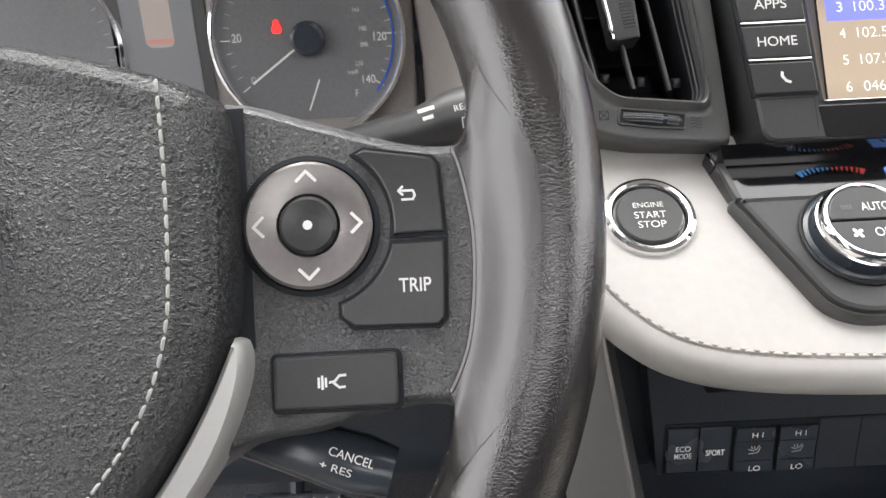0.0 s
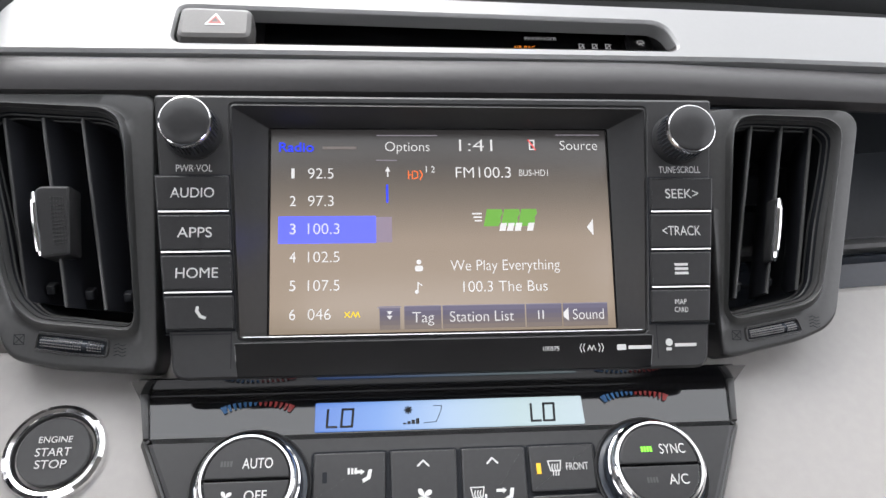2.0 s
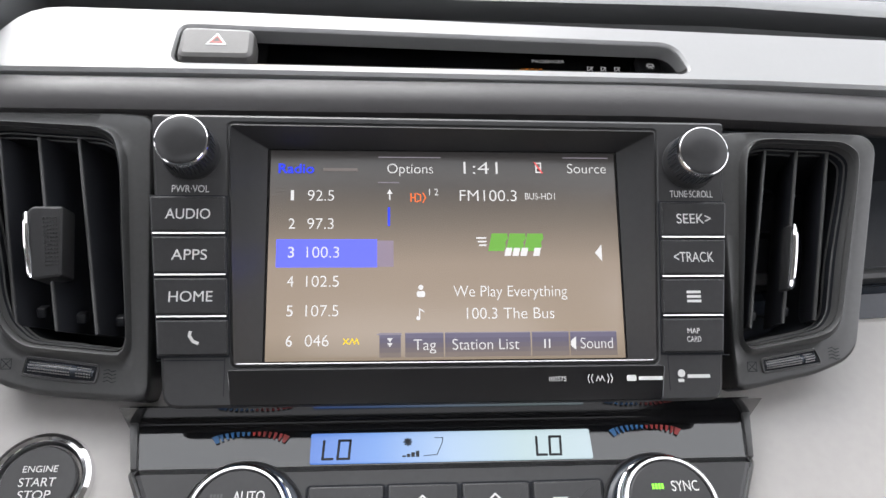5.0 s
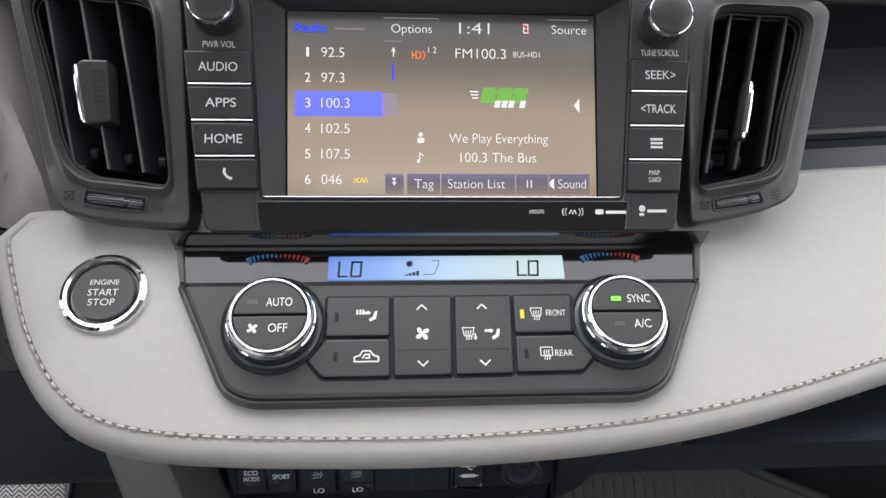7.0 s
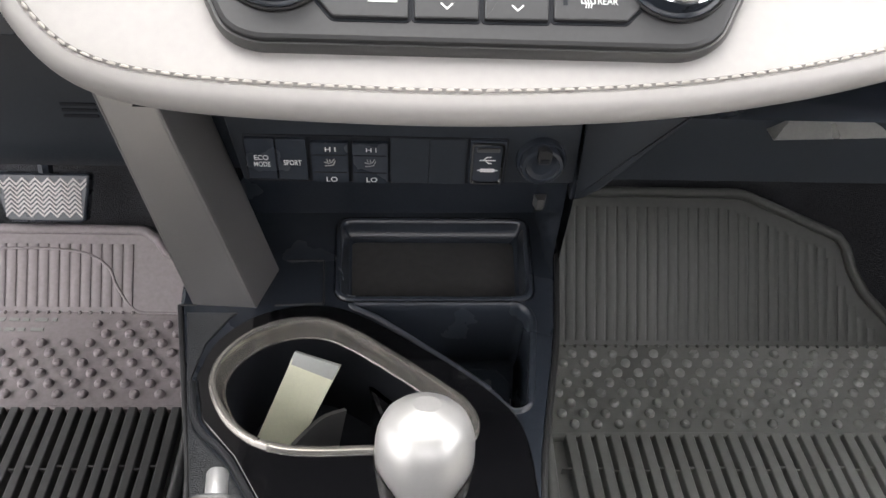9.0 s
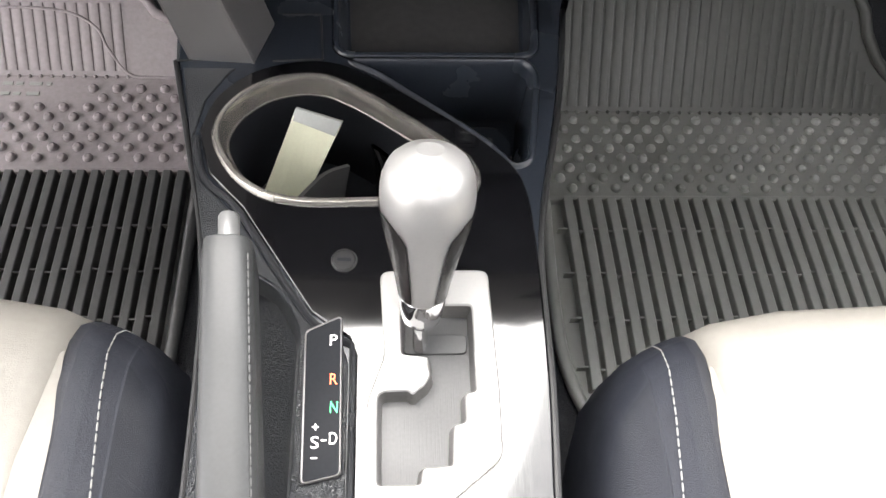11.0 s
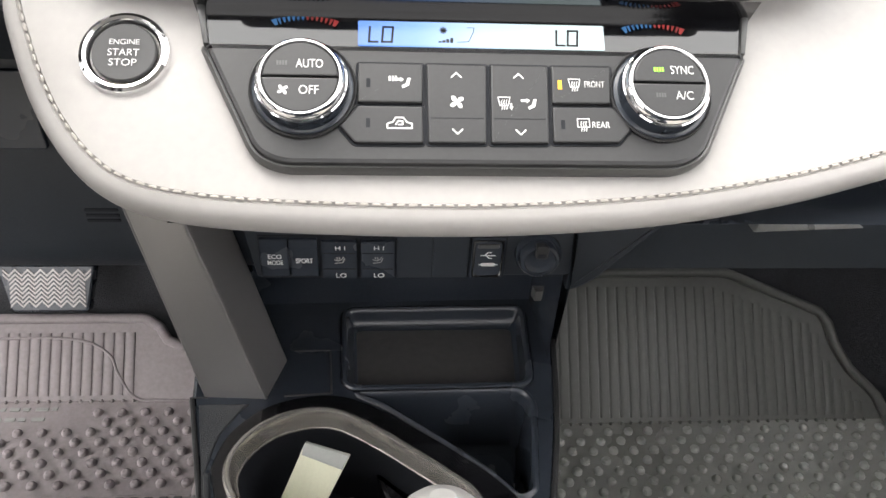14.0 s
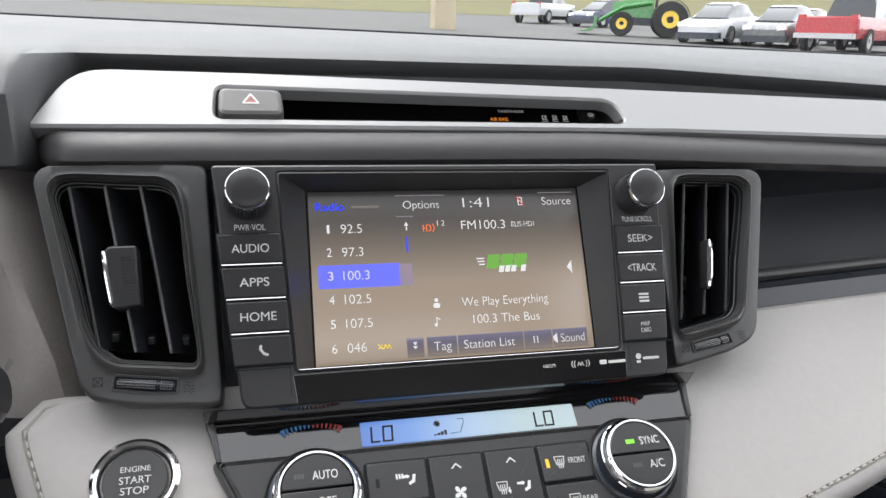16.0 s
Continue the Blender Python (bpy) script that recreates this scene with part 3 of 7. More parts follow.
bin_ = rounded([(-0.064, -0.0035), (0.058, -0.002), (0.0640, -0.014), (0.0535, -0.088), (0.043, -0.093), (0.032, -0.078), (0.003, -0.0520), (-0.045, -0.0135)], [0.004, 0.012, 0.012, 0.008, 0.006, 0.01, 0.01, 0.004], 4)
pocket = rounded([(-0.0985, -0.180), (-0.086, -0.205), (-0.086, -0.40), (-0.125, -0.40), (-0.132, -0.19), (-0.122, -0.165)], 0.008, 4)
gate_hole = rounded([(-0.037, -0.176), (0.0155, -0.176), (0.0185, -0.24), (0.0185, -0.278), (-0.010, -0.297), (-0.044, -0.297), (-0.044, -0.25), (-0.035, -0.225)], 0.003, 3)
cup_hole = offset(cup, 0.003)
part("top_panel", pierced(TOP, body, [tray, bin_, cup_hole, pocket, gate_hole], -0.02, 0.0, 0.003), DARK, console, "satin blue-black console top")
grain_area = [(-0.1770, -0.0120), (-0.1625, -0.0807), (-0.1465, -0.150), (-0.1385, -0.24), (-0.1345, -0.44), (-0.0575, -0.44), (-0.0585, -0.30), (-0.0590, -0.226), (-0.0622, -0.2165), (-0.0845, -0.2000), (-0.1295, -0.1305), (-0.1535, -0.1060), (-0.1628, -0.0730), (-0.1585, -0.0400), (-0.1470, -0.0180), (-0.1420, -0.0120)]
part("grained_panel", pierced(TOP, ccw(grain_area), [pocket], -0.0004, 0.0012, 0.0006), GRAINED, console, "grained black panel beside the brake lever")
bm = bmesh.new()
loft([[Vector((x * (1.0 if d > -0.1 else 1.04), y, 0.69 + d)) for x, y in body] for d in (-0.006, -0.06, -0.27)], bm=bm)
part("side_panel", bm, DARK, console)
part("phone_tray", loft([lift(TOP, offset(tray, t), d) for t, d in ((-0.002, 0.0005), (-0.001, 0.002), (0.001, 0.0026), (0.0028, 0.0014), (0.0040, -0.002), (0.0054, -0.006), (0.0076, -0.0098), (0.0108, -0.0128), (0.0145, -0.0145))], cap1=True), DARK, console, "shallow black tray")
part("tray_mat", plate(TOP, rounded([(-0.0665, 0.0140), (0.0585, 0.0145), (0.0605, 0.0760), (-0.0690, 0.0750)], 0.006, 4), -0.016, -0.012, 0.001), BLACK_RUBBER, console, "thin black rubber tray liner")
part("storage_bin", loft([lift(TOP, offset(bin_, t), d) for t, d in ((-0.0035, 0.0), (-0.002, 0.0018), (-0.0005, 0.0022), (0.001, 0.0010), (0.0022, -0.004), (0.0035, -0.045), (0.007, -0.055))], cap1=True), DARK, console, "open black storage bin")
part("bin_step", plate(TOP, rounded([(-0.012, -0.032), (0.040, -0.0305), (0.0505, -0.045), (0.045, -0.082), (0.038, -0.080), (0.012, -0.056)], 0.006, 4), -0.056, -0.036, 0.002), DARK, console)
part("cup_ring", loft([lift(TOP, offset(cup, t), d) for t, d in ((-0.0012, 0.001), (-0.001, 0.0040), (0.0004, 0.0058), (0.0020, 0.0062), (0.0036, 0.0056), (0.0046, 0.0030), (0.0051, -0.001), (0.0058, -0.005), (0.0066, -0.0085), (0.0076, -0.0090))]), RING, console, "satin metal cup holder ring")
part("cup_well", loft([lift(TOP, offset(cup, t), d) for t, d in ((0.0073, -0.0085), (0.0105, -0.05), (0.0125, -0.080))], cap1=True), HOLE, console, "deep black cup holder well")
gloss = ccw([(p.x, p.y) for p in smooth_line([Vector((*p, 0)) for p in ((-0.1590, -0.068), (-0.1525, -0.041), (-0.134, -0.0195), (-0.110, -0.0085), (-0.080, -0.0060), (-0.050, -0.0185), (0.002, -0.0555), (0.031, -0.081), (0.047, -0.105),
                                            (0.0515, -0.150), (0.0508, -0.240), (0.0468, -0.310), (0.044, -0.42))], 4)] + [(-0.052, -0.42), (-0.0545, -0.30), (-0.0550, -0.222), (-0.0590, -0.2115), (-0.081, -0.1955), (-0.126, -0.1260), (-0.149, -0.1010)])
part("gloss_panel", pierced(TOP, gloss, [cup_hole, gate_hole], 0.0005, 0.0028, 0.0012), PIANO_WORN, console, "scratched gloss black panel round the gear lever")
rim_line = lift(TOP, [(-0.1610, -0.071), (-0.1515, -0.104), (-0.1275, -0.1285), (-0.0825, -0.198), (-0.0600, -0.2140), (-0.0565, -0.224), (-0.056, -0.30), (-0.0535, -0.42)], 0.001)
part("panel_edge", tube(smooth_line(rim_line, 4), 0.0022, 8), GRAINED, console)

for q in (((-0.1141, 0.0406), (-0.0869, 0.0410)), ((-0.1177, -0.0046), (-0.0836, -0.0026)), ((-0.0869, 0.0410), (-0.0836, -0.0026)), ((-0.1830, -0.0050), (-0.1720, -0.0048))):
    part("seam", tube(lift(TOP, q, 0.0003), 0.0007, 6), PLASTIC, console)
part("cup_step", plate(TOP, rounded([(-0.052, -0.046), (-0.004, -0.083), (0.005, -0.100), (-0.012, -0.106), (-0.040, -0.080)], 0.004, 3), -0.080, -0.034, 0.003), PIANO, console, "black step inside the cup holder")
# gear gate
gate_out = rounded([(-0.0424, -0.1705), (0.0205, -0.1700), (0.0228, -0.243), (0.0222, -0.280), (-0.008, -0.3035), (-0.0488, -0.3035), (-0.0483, -0.2485), (-0.0394, -0.2229)], [0.004, 0.004, 0.003, 0.006, 0.006, 0.003, 0.006, 0.006], 4)
gate_in = [(-0.0299, -0.1928), (0.0100, -0.1931), (0.0101, -0.2438), (0.0040, -0.2448), (0.0039, -0.2605), (-0.0028, -0.2620), (-0.0038, -0.2830), (-0.0195, -0.2836), (-0.0205, -0.2920),
           (-0.0424, -0.2920), (-0.0427, -0.2460), (-0.0400, -0.2435), (-0.0263, -0.2430), (-0.0240, -0.2455), (-0.0205, -0.2420), (-0.0180, -0.2405), (-0.0140, -0.2345), (-0.0155, -0.2300), (-0.0150, -0.2240), (-0.0300, -0.2220)]
gate_in = rounded(gate_in, 0.0022, 3)
gate = thing("gear_gate", (-0.015, -0.235, 0.69), "brushed silver gear selector gate with a stepped slot", "gear gate")
part("gate_plate", pierced(TOP, gate_out, [gate_in], 0.0, 0.0042, 0.001), MATTE_SILVER, gate)
part("slot_wall", loft([lift(TOP, offset(gate_in, t), d) for t, d in ((0.0, 0.003), (0.0008, -0.002), (0.0022, -0.010))]), material("grey_slot_wall", (0.20, 0.195, 0.19), 0.4, metal=0.3), gate, "grey slot wall")
part("gaiter", plate(TOP, rounded([(-0.0436, -0.2935), (-0.016, -0.2935), (0.0120, -0.270), (0.0120, -0.190), (-0.0320, -0.190), (-0.0330, -0.225), (-0.0436, -0.243)], 0.002, 3), -0.016, -0.0085, 0.001), material("ribbed_grey_slider", (0.085, 0.085, 0.086), 0.42, metal=0.2, streak=0.35), gate, "grey sliding dust cover")
part("slider_tab", plate(TOP, rounded([(-0.029, -0.2180), (0.0072, -0.2180), (0.0076, -0.2060), (-0.029, -0.2060)], 0.004, 4), -0.0090, -0.0072, 0.0006), material("grey_slider_tab", (0.085, 0.085, 0.086), 0.38, metal=0.3), gate, "raised grey slider tab")

# gear lever
lever = thing("gear_lever", (-0.0197, -0.2145, 0.69), "silver and black leather automatic gear lever in park", "gear lever")
ax0, ax1 = Vector((-0.0197, -0.2150, 0.686)), Vector((-0.0168, -0.1680, 0.806))
axis = (ax1 - ax0).normalized()
sx = Vector((1, 0, 0))
sx = (sx - axis * sx.dot(axis)).normalized()
sy = axis.cross(sx)


def KNOB(u, v, d):
    return ax0 + sx * u + sy * v + axis * d


def knob_r(s):
    rows = [(0.040, 0.0122), (0.055, 0.0145), (0.072, 0.0180), (0.088, 0.0214), (0.102, 0.0232), (0.113, 0.0228), (0.121, 0.0198), (0.1265, 0.0140), (0.1290, 0.0065)]
    for (a, ra), (b, rb) in zip(rows, rows[1:]):
        if s <= b:
            return ra + (rb - ra) * (s - a) / (b - a)
    return rows[-1][1]


part("shaft", turned(KNOB, 0, 0, [(0.0042, 0.0), (0.0042, 0.03)], 16), CHROME, lever, "polished steel shaft")
part("collar", turned(KNOB, 0, 0, [(0.0075, 0.020), (0.0105, 0.024), (0.0122, 0.034), (0.0126, 0.041), (0.0118, 0.042)], 32), CHROME, lever, "polished collar")
ss = [0.041 + 0.088 * (i / 24) for i in range(25)]
part("knob", turned(KNOB, 0, 0, [(knob_r(s), s) for s in ss], 40), MATTE_SILVER, lever, "satin silver knob")
for s0 in (0, 1):
    loops = []
    for i in range(15):
        s = 0.043 + 0.056 * i / 14
        w = 0.95 if i < 11 else 0.95 * math.sqrt(max(0.0, 1 - ((i - 10.5) / 4.0) ** 2))
        loops.append([KNOB((knob_r(s) + 0.0007) * math.cos(a) * (1 if s0 else -1), (knob_r(s) + 0.0007) * math.sin(a), s) for a in [w * (-1.15 + 2.2 * k / 10) for k in range(11)]])
    part("grip_panel", loft(loops, closed=False), WHEEL_HIDE, lever, "black leather side panel")

# lever position panel
posn = thing("gear_indicator", (-0.072, -0.245, 0.69), "black gear position strip with lit letters", "gear indicator")
pp = rounded([(-0.0825, -0.2085), (-0.0634, -0.1995), (-0.0612, -0.2865), (-0.0800, -0.2905)], 0.0025, 4)
part("strip", plate(TOP, pp, 0.0, 0.004, 0.0008), HOLE, posn)
part("strip_edge", loft([lift(TOP, offset(pp, t), d) for t, d in ((-0.0008, 0.003), (-0.0004, 0.0046), (0.0004, 0.0042))]), STRUT, posn)
RED_LIT, GREEN_LIT, WHITE_LIT = glow("lit_red", (1.0, 0.16, 0.05), 0.9), glow("lit_green", (0.05, 0.75, 0.3), 0.7), glow("lit_white", (0.9, 0.9, 0.88), 0.7)
for body_, u, v, m in (("P", -0.0671, -0.2135, WHITE_LIT), ("R", -0.0662, -0.2360, RED_LIT), ("N", -0.0655, -0.2515, GREEN_LIT), ("D", -0.0652, -0.2680, WHITE_LIT), ("S", -0.0745, -0.2700, WHITE_LIT)):
    lettering(body_, TOP, u, v, 0.0043, 0.0062, m, posn, 0.0040)
strokes([[(-1, 0), (1, 0)], [(0, -1), (0, 1)]], TOP, -0.0745, -0.2620, 0.0043, 0.0007, WHITE_LIT, posn, 0.0015)
strokes([[(-1, 0), (1, 0)]], TOP, -0.0745, -0.2780, 0.0043, 0.0007, WHITE_LIT, posn, 0.0014)
strokes([[(-1, 0), (1, 0)]], TOP, -0.0700, -0.2690, 0.0043, 0.0007, WHITE_LIT, posn, 0.0012)

# release cap
cap = thing("shift_lock_cap", (-0.063, -0.161, 0.69), "small round black cap with a slot", "cap")
part("disc", turned(TOP, -0.0632, -0.1630, [(0.0068, 0.002), (0.0068, 0.0038), (0.0058, 0.0042)], 28), KEYCAP, cap)
part("rim", turned(TOP, -0.0632, -0.1630, [(0.0066, 0.003), (0.0072, 0.0044), (0.0078, 0.0030)], 28, cap=False), GREY, cap, "raised rim")
part("slot", plate(TOP, rect(-0.0672, -0.0592, -0.1642, -0.1620, 0.0005, 2), 0.0042, 0.0046, 0.0003), HOLE, cap)

# parking brake
brake = thing("parking_brake", (-0.11, -0.30, 0.66), "black leather parking brake lever with a chrome button", "parking brake")
grip = []
for s, w, h in ((0.0, 0.0085, 0.010), (0.002, 0.0115, 0.013), (0.012, 0.0125, 0.0145), (0.06, 0.0128, 0.0155), (0.12, 0.0135, 0.0165), (0.20, 0.0140, 0.017), (0.30, 0.014, 0.016)):
    o = Vector((-0.1135 + 0.078 * s, -0.1895 - s * 0.985, 0.7575 - 0.17 * s))
    grip.append([o + Vector((u, 0, v)) for u, v in rounded([(-w, -h), (w, -h), (w, h), (-w, h)], w * 0.75, 5)])
part("grip", loft(grip, cap0=True, cap1=True), material("brake_grip_leather", (0.050, 0.052, 0.053), 0.40, grain=0.12, cell=1100), brake, "dark grey leather grip")
b0 = Vector((-0.1140, -0.189, 0.7585))
part("release_button", tube([b0, b0 + Vector((-0.001, 0.0135, 0.002)), b0 + Vector((-0.0011, 0.0150, 0.0022))], [0.0052, 0.0052, 0.0042], 20), SILVER, brake, "chrome release button")
stitches([Vector((-0.1135 + 0.078 * s + 0.0110, -0.1895 - s * 0.985, 0.7575 - 0.17 * s + 0.0143)) for s in [0.012 + i * 0.014 for i in range(20)]], 0.0044, 0.0033, 0.0004, material("charcoal_thread", (0.10, 0.10, 0.10), 0.6), brake)
part("pocket_floor", loft([lift(TOP, offset(ccw(pocket), t), d) for t, d in ((-0.001, -0.001), (0.001, -0.006), (0.004, -0.018))], cap1=True), GRAINED, console)

# strut from the dash to the console
strut = thing("console_strut", (-0.15, 0.0, 0.69), "slanting gunmetal strut joining dashboard and console", "strut")
low3 = [Vector((-0.1745, -0.0040, 0.688)), Vector((-0.1298, -0.0067, 0.688)), Vector((-0.1181, 0.0330, 0.688)), Vector((-0.155, 0.052, 0.688))]
top3 = [Vector((-0.2065, -0.0040, 0.920)), Vector((-0.1762, -0.0085, 0.920)), Vector((-0.1660, 0.0320, 0.920)), Vector((-0.200, 0.050, 0.920))]
loops = []
for i in range(9):
    f = i / 8
    q = [a.lerp(b, f) for a, b in zip(low3, top3)]
    loop = []
    for k in range(4):
        p, a, b = q[k], q[k - 1], q[(k + 1) % 4]
        r = (0.003, 0.0035, 0.004, 0.004)[k]
        sa, sb = p + (a - p).normalized() * r, p + (b - p).normalized() * r
        loop += [sa * (1 - g) ** 2 + p * 2 * g * (1 - g) + sb * g * g for g in (0.0, 0.17, 0.33, 0.5, 0.67, 0.83, 1.0)]
    loops.append(loop)
part("bar", loft(loops, cap0=True, cap1=True), STRUT, strut)
for corner, r in ((3, 0.0009), (10, 0.0013)):
    part("edge_bead", tube([loop[corner] for loop in loops], r, 8), STRUT, strut, "bright rounded edge")

part("side_wing", loft([[Vector(p) for p in row] for row in (((0.0805, 0.012, 0.880), (0.0840, 0.014, 0.784), (0.0915, 0.045, 0.688), (0.0930, 0.06, 0.50)), ((0.110, 0.12, 0.880), (0.105, 0.13, 0.784), (0.102, 0.14, 0.688), (0.105, 0.15, 0.50)))], closed=False), DARK, console)
part("edge_bead", tube(smooth_line([TOP(x, y, -0.001) for x, y in side_r[1:-1]], 4), 0.0022, 8), PLASTIC, console, "rounded console edge")
part("edge_bead", tube(smooth_line([TOP(x, y, -0.001) for x, y in side_l[1:]], 4), 0.0018, 8), PLASTIC, console, "rounded console edge")

# ---- floor mats ----


def along(rows, q):
    """A value read off rows of position and value."""
    for (a, va), (b, vb) in zip(rows, rows[1:]):
        if q <= b:
            return va + (vb - va) * max(0.0, (q - a) / (b - a))
    return rows[-1][1]


def floor_mat(xl, xr, y_rear, y_dots, y_flutes, label, pitch, first, bend, face, ties, stud0, studx, stud_dx, stud_dy, flute_x, flute_h):
    """An all-weather mat: a ribbed flat, a studded band, and a fluted slope up the toe board.
    xl: the inner edge by depth; xr: the outer edge by length up the slope."""
    ribbed = BLACK_RUBBER if face is DUSTY_LIT else RUBBER
    x_in, x_out = min(v for a, v in xl), max(v for a, v in xr)
    t = thing("floor_mat", ((x_in + x_out) / 2, -0.1, 0.43), label, "floor mat", "all-weather floor mats")
    k45 = math.sqrt(0.5)

    def spot(x, y, v=0.0, h=0.0):
        return Vector((x, y + v * k45 - h * (k45 if v else 0), 0.436 + v * k45 + h * (k45 if v else 1)))
    flat_y = [y_rear + (y_dots - y_rear) * k / 12 for k in range(13)]
    rows = [[spot(along(xl, y) + (xr[0][1] - along(xl, y)) * k / 16, y) for k in range(17)] for y in flat_y]
    n_flat = len(rows)
    rows += [[spot(along(xl, y_flutes) + (xr[0][1] - along(xl, y_flutes)) * k / 16, y_flutes) for k in range(17)]]
    for v, e in xr[1:]:
        rows.append([spot(along(xl, y_flutes) + (e - along(xl, y_flutes)) * k / 16, y_flutes, v) for k in range(17)])
    # Toe slope: door-lit copy on the driver mat, shade-coloured copy on the passenger's.
    slope = DUSTY_LIT if face is DUSTY_LIT else TOE_RUBBER
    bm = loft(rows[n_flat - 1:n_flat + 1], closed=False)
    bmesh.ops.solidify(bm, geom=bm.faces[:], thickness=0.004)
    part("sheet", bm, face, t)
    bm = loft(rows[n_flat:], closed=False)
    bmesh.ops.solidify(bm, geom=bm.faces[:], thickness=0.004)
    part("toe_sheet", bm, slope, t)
    bm = loft(rows[:n_flat], closed=False)
    bmesh.ops.solidify(bm, geom=bm.faces[:], thickness=0.004)
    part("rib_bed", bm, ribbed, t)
    up = Vector((0, 0, 0.004))
    edge = [r[0] + up for r in rows[n_flat - 1:]] + [p + up for p in rows[-1][1:]] + [r[-1] + up for r in rows[n_flat - 1:-1][::-1]]
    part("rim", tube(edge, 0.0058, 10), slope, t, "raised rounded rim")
    part("side_rim", tube([r[0] + up for r in rows[:n_flat]], 0.0062, 10), ribbed, t, "raised rounded rim")
    part("side_rim", tube([r[-1] + up for r in rows[:n_flat]], 0.0062, 10), ribbed, t, "raised rounded rim")
    deep = 0.0115
    bm = bmesh.new()
    i = 0
    while True:
        x = first + i * pitch
        i += 1
        if x > x_out - 0.012:
            break
        if x < x_in + 0.008:
            continue
        w = pitch * (0.30 if face is DUSTY_LIT else 0.335)

        def bent(y):
            return x + bend * ((1 - math.exp(-(y_dots - y) / 0.12)) * 0.024 - 0.012 * (y_dots - y) / 0.58)
        y_end = y_dots - 0.002
        while y_end > y_rear + 0.012 and bent(y_end - 0.006) - w > along(xl, y_end - 0.006) + 0.013:
            y_end -= 0.006
        if y_dots - y_end < 0.04:
            continue
        ribs = []
        for k in range(15):
            y = y_dots - 0.002 + (y_end - y_dots + 0.002) * k / 14
            ribs.append([Vector((bent(y) + u, y, 0.436 + h)) for u, h in ((-w - 0.0010, 0.0), (-w, deep - 0.0010), (-w + 0.0010, deep), (w - 0.0010, deep), (w, deep - 0.0010), (w + 0.0010, 0.0))])
        loft(ribs, closed=False, cap0=True, cap1=True, bm=bm)
        for y in ties:
            if y < y_end + 0.01:
                continue
            xx = bent(y)
            yy = y + (0.003 if i % 2 else 0.0)
            loft([[Vector((xx + u, yy + v, 0.436 + h)) for u, v in ((-pitch, -0.0008), (0.0, -0.0008), (0.0, 0.0008), (-pitch, 0.0008))] for h in (0.0, deep - 0.0015)], cap1=True, bm=bm)
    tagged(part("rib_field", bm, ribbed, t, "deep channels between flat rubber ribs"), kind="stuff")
    bm = bmesh.new()
    for j in range(12):
        y = stud0 - j * stud_dy
        if y < y_dots + 0.008:
            break
        for k in range(-30, 30):
            x = studx + k * stud_dx + (stud_dx / 2 if j % 2 else 0.0)
            if along(xl, y) + 0.012 < x < xr[0][1] - 0.012 and not (face is DUSTY_LIT and y > y_flutes - 0.034 and x < -0.375):
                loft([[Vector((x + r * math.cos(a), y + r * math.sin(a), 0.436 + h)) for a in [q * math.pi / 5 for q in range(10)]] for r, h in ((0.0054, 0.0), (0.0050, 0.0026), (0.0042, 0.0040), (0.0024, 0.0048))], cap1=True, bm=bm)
    tagged(part("stud_field", bm, face if face is DUSTY_LIT else STUD_RUBBER, t, "rows of low round studs"), kind="stuff")
    bm = bmesh.new()
    x = x_in + 0.034 if face is not DUSTY_LIT else x_in + 0.014
    while x < min(x_out - 0.020, flute_x):
        top = max([v for v in [k * 0.002 for k in range(90)] if v < xr[-1][0] and along(xr, v) > x + 0.012] or [0.0]) - 0.013
        if top > 0.02:
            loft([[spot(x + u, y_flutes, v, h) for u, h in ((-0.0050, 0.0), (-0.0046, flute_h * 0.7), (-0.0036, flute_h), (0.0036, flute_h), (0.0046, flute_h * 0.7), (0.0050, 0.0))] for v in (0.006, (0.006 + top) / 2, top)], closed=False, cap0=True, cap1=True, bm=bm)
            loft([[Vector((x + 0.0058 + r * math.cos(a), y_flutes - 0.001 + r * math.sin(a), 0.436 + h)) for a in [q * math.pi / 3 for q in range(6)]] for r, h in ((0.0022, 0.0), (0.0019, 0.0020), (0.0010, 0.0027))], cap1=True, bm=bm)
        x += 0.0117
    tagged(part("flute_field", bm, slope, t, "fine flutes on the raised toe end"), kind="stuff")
    part("front_bar", box(along(xl, y_dots) + 0.004, xr[0][1] - 0.004, y_dots - 0.003, y_dots + 0.003, 0.436, 0.4445, 0.0015), face, t)
    return t


floor_mat([(-0.228, 0.190), (-0.220, 0.168), (-0.206, 0.152), (-0.187, 0.137), (-0.148, 0.122), (-0.11, 0.1165), (-0.05, 0.1155), (0.03, 0.1173), (0.20, 0.124)],
          [(0.0, 0.545), (0.025, 0.534), (0.057, 0.503), (0.086, 0.487), (0.110, 0.481), (0.124, 0.471), (0.167, 0.368), (0.171, 0.354)], -0.228, 0.0470, 0.168,
          "dark rubber all-weather mat on the passenger floor", 0.01498, 0.1407, 0.25, RUBBER, (0.006, -0.044, -0.0915, -0.140), 0.1555, 0.1615, 0.0231, 0.0131, 9.0, 0.0011)
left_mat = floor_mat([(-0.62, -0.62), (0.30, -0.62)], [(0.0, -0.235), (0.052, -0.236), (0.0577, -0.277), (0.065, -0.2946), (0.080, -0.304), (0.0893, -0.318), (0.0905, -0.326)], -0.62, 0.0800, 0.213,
                     "dusty grey rubber all-weather mat on the driver floor, door light in its colour", 0.0142, -0.6208, 0.0, DUSTY_LIT, (0.0106, -0.0375, -0.0866, -0.135), 0.1946, -0.2880, 0.0257, 0.0134, -0.3300, 0.0016)
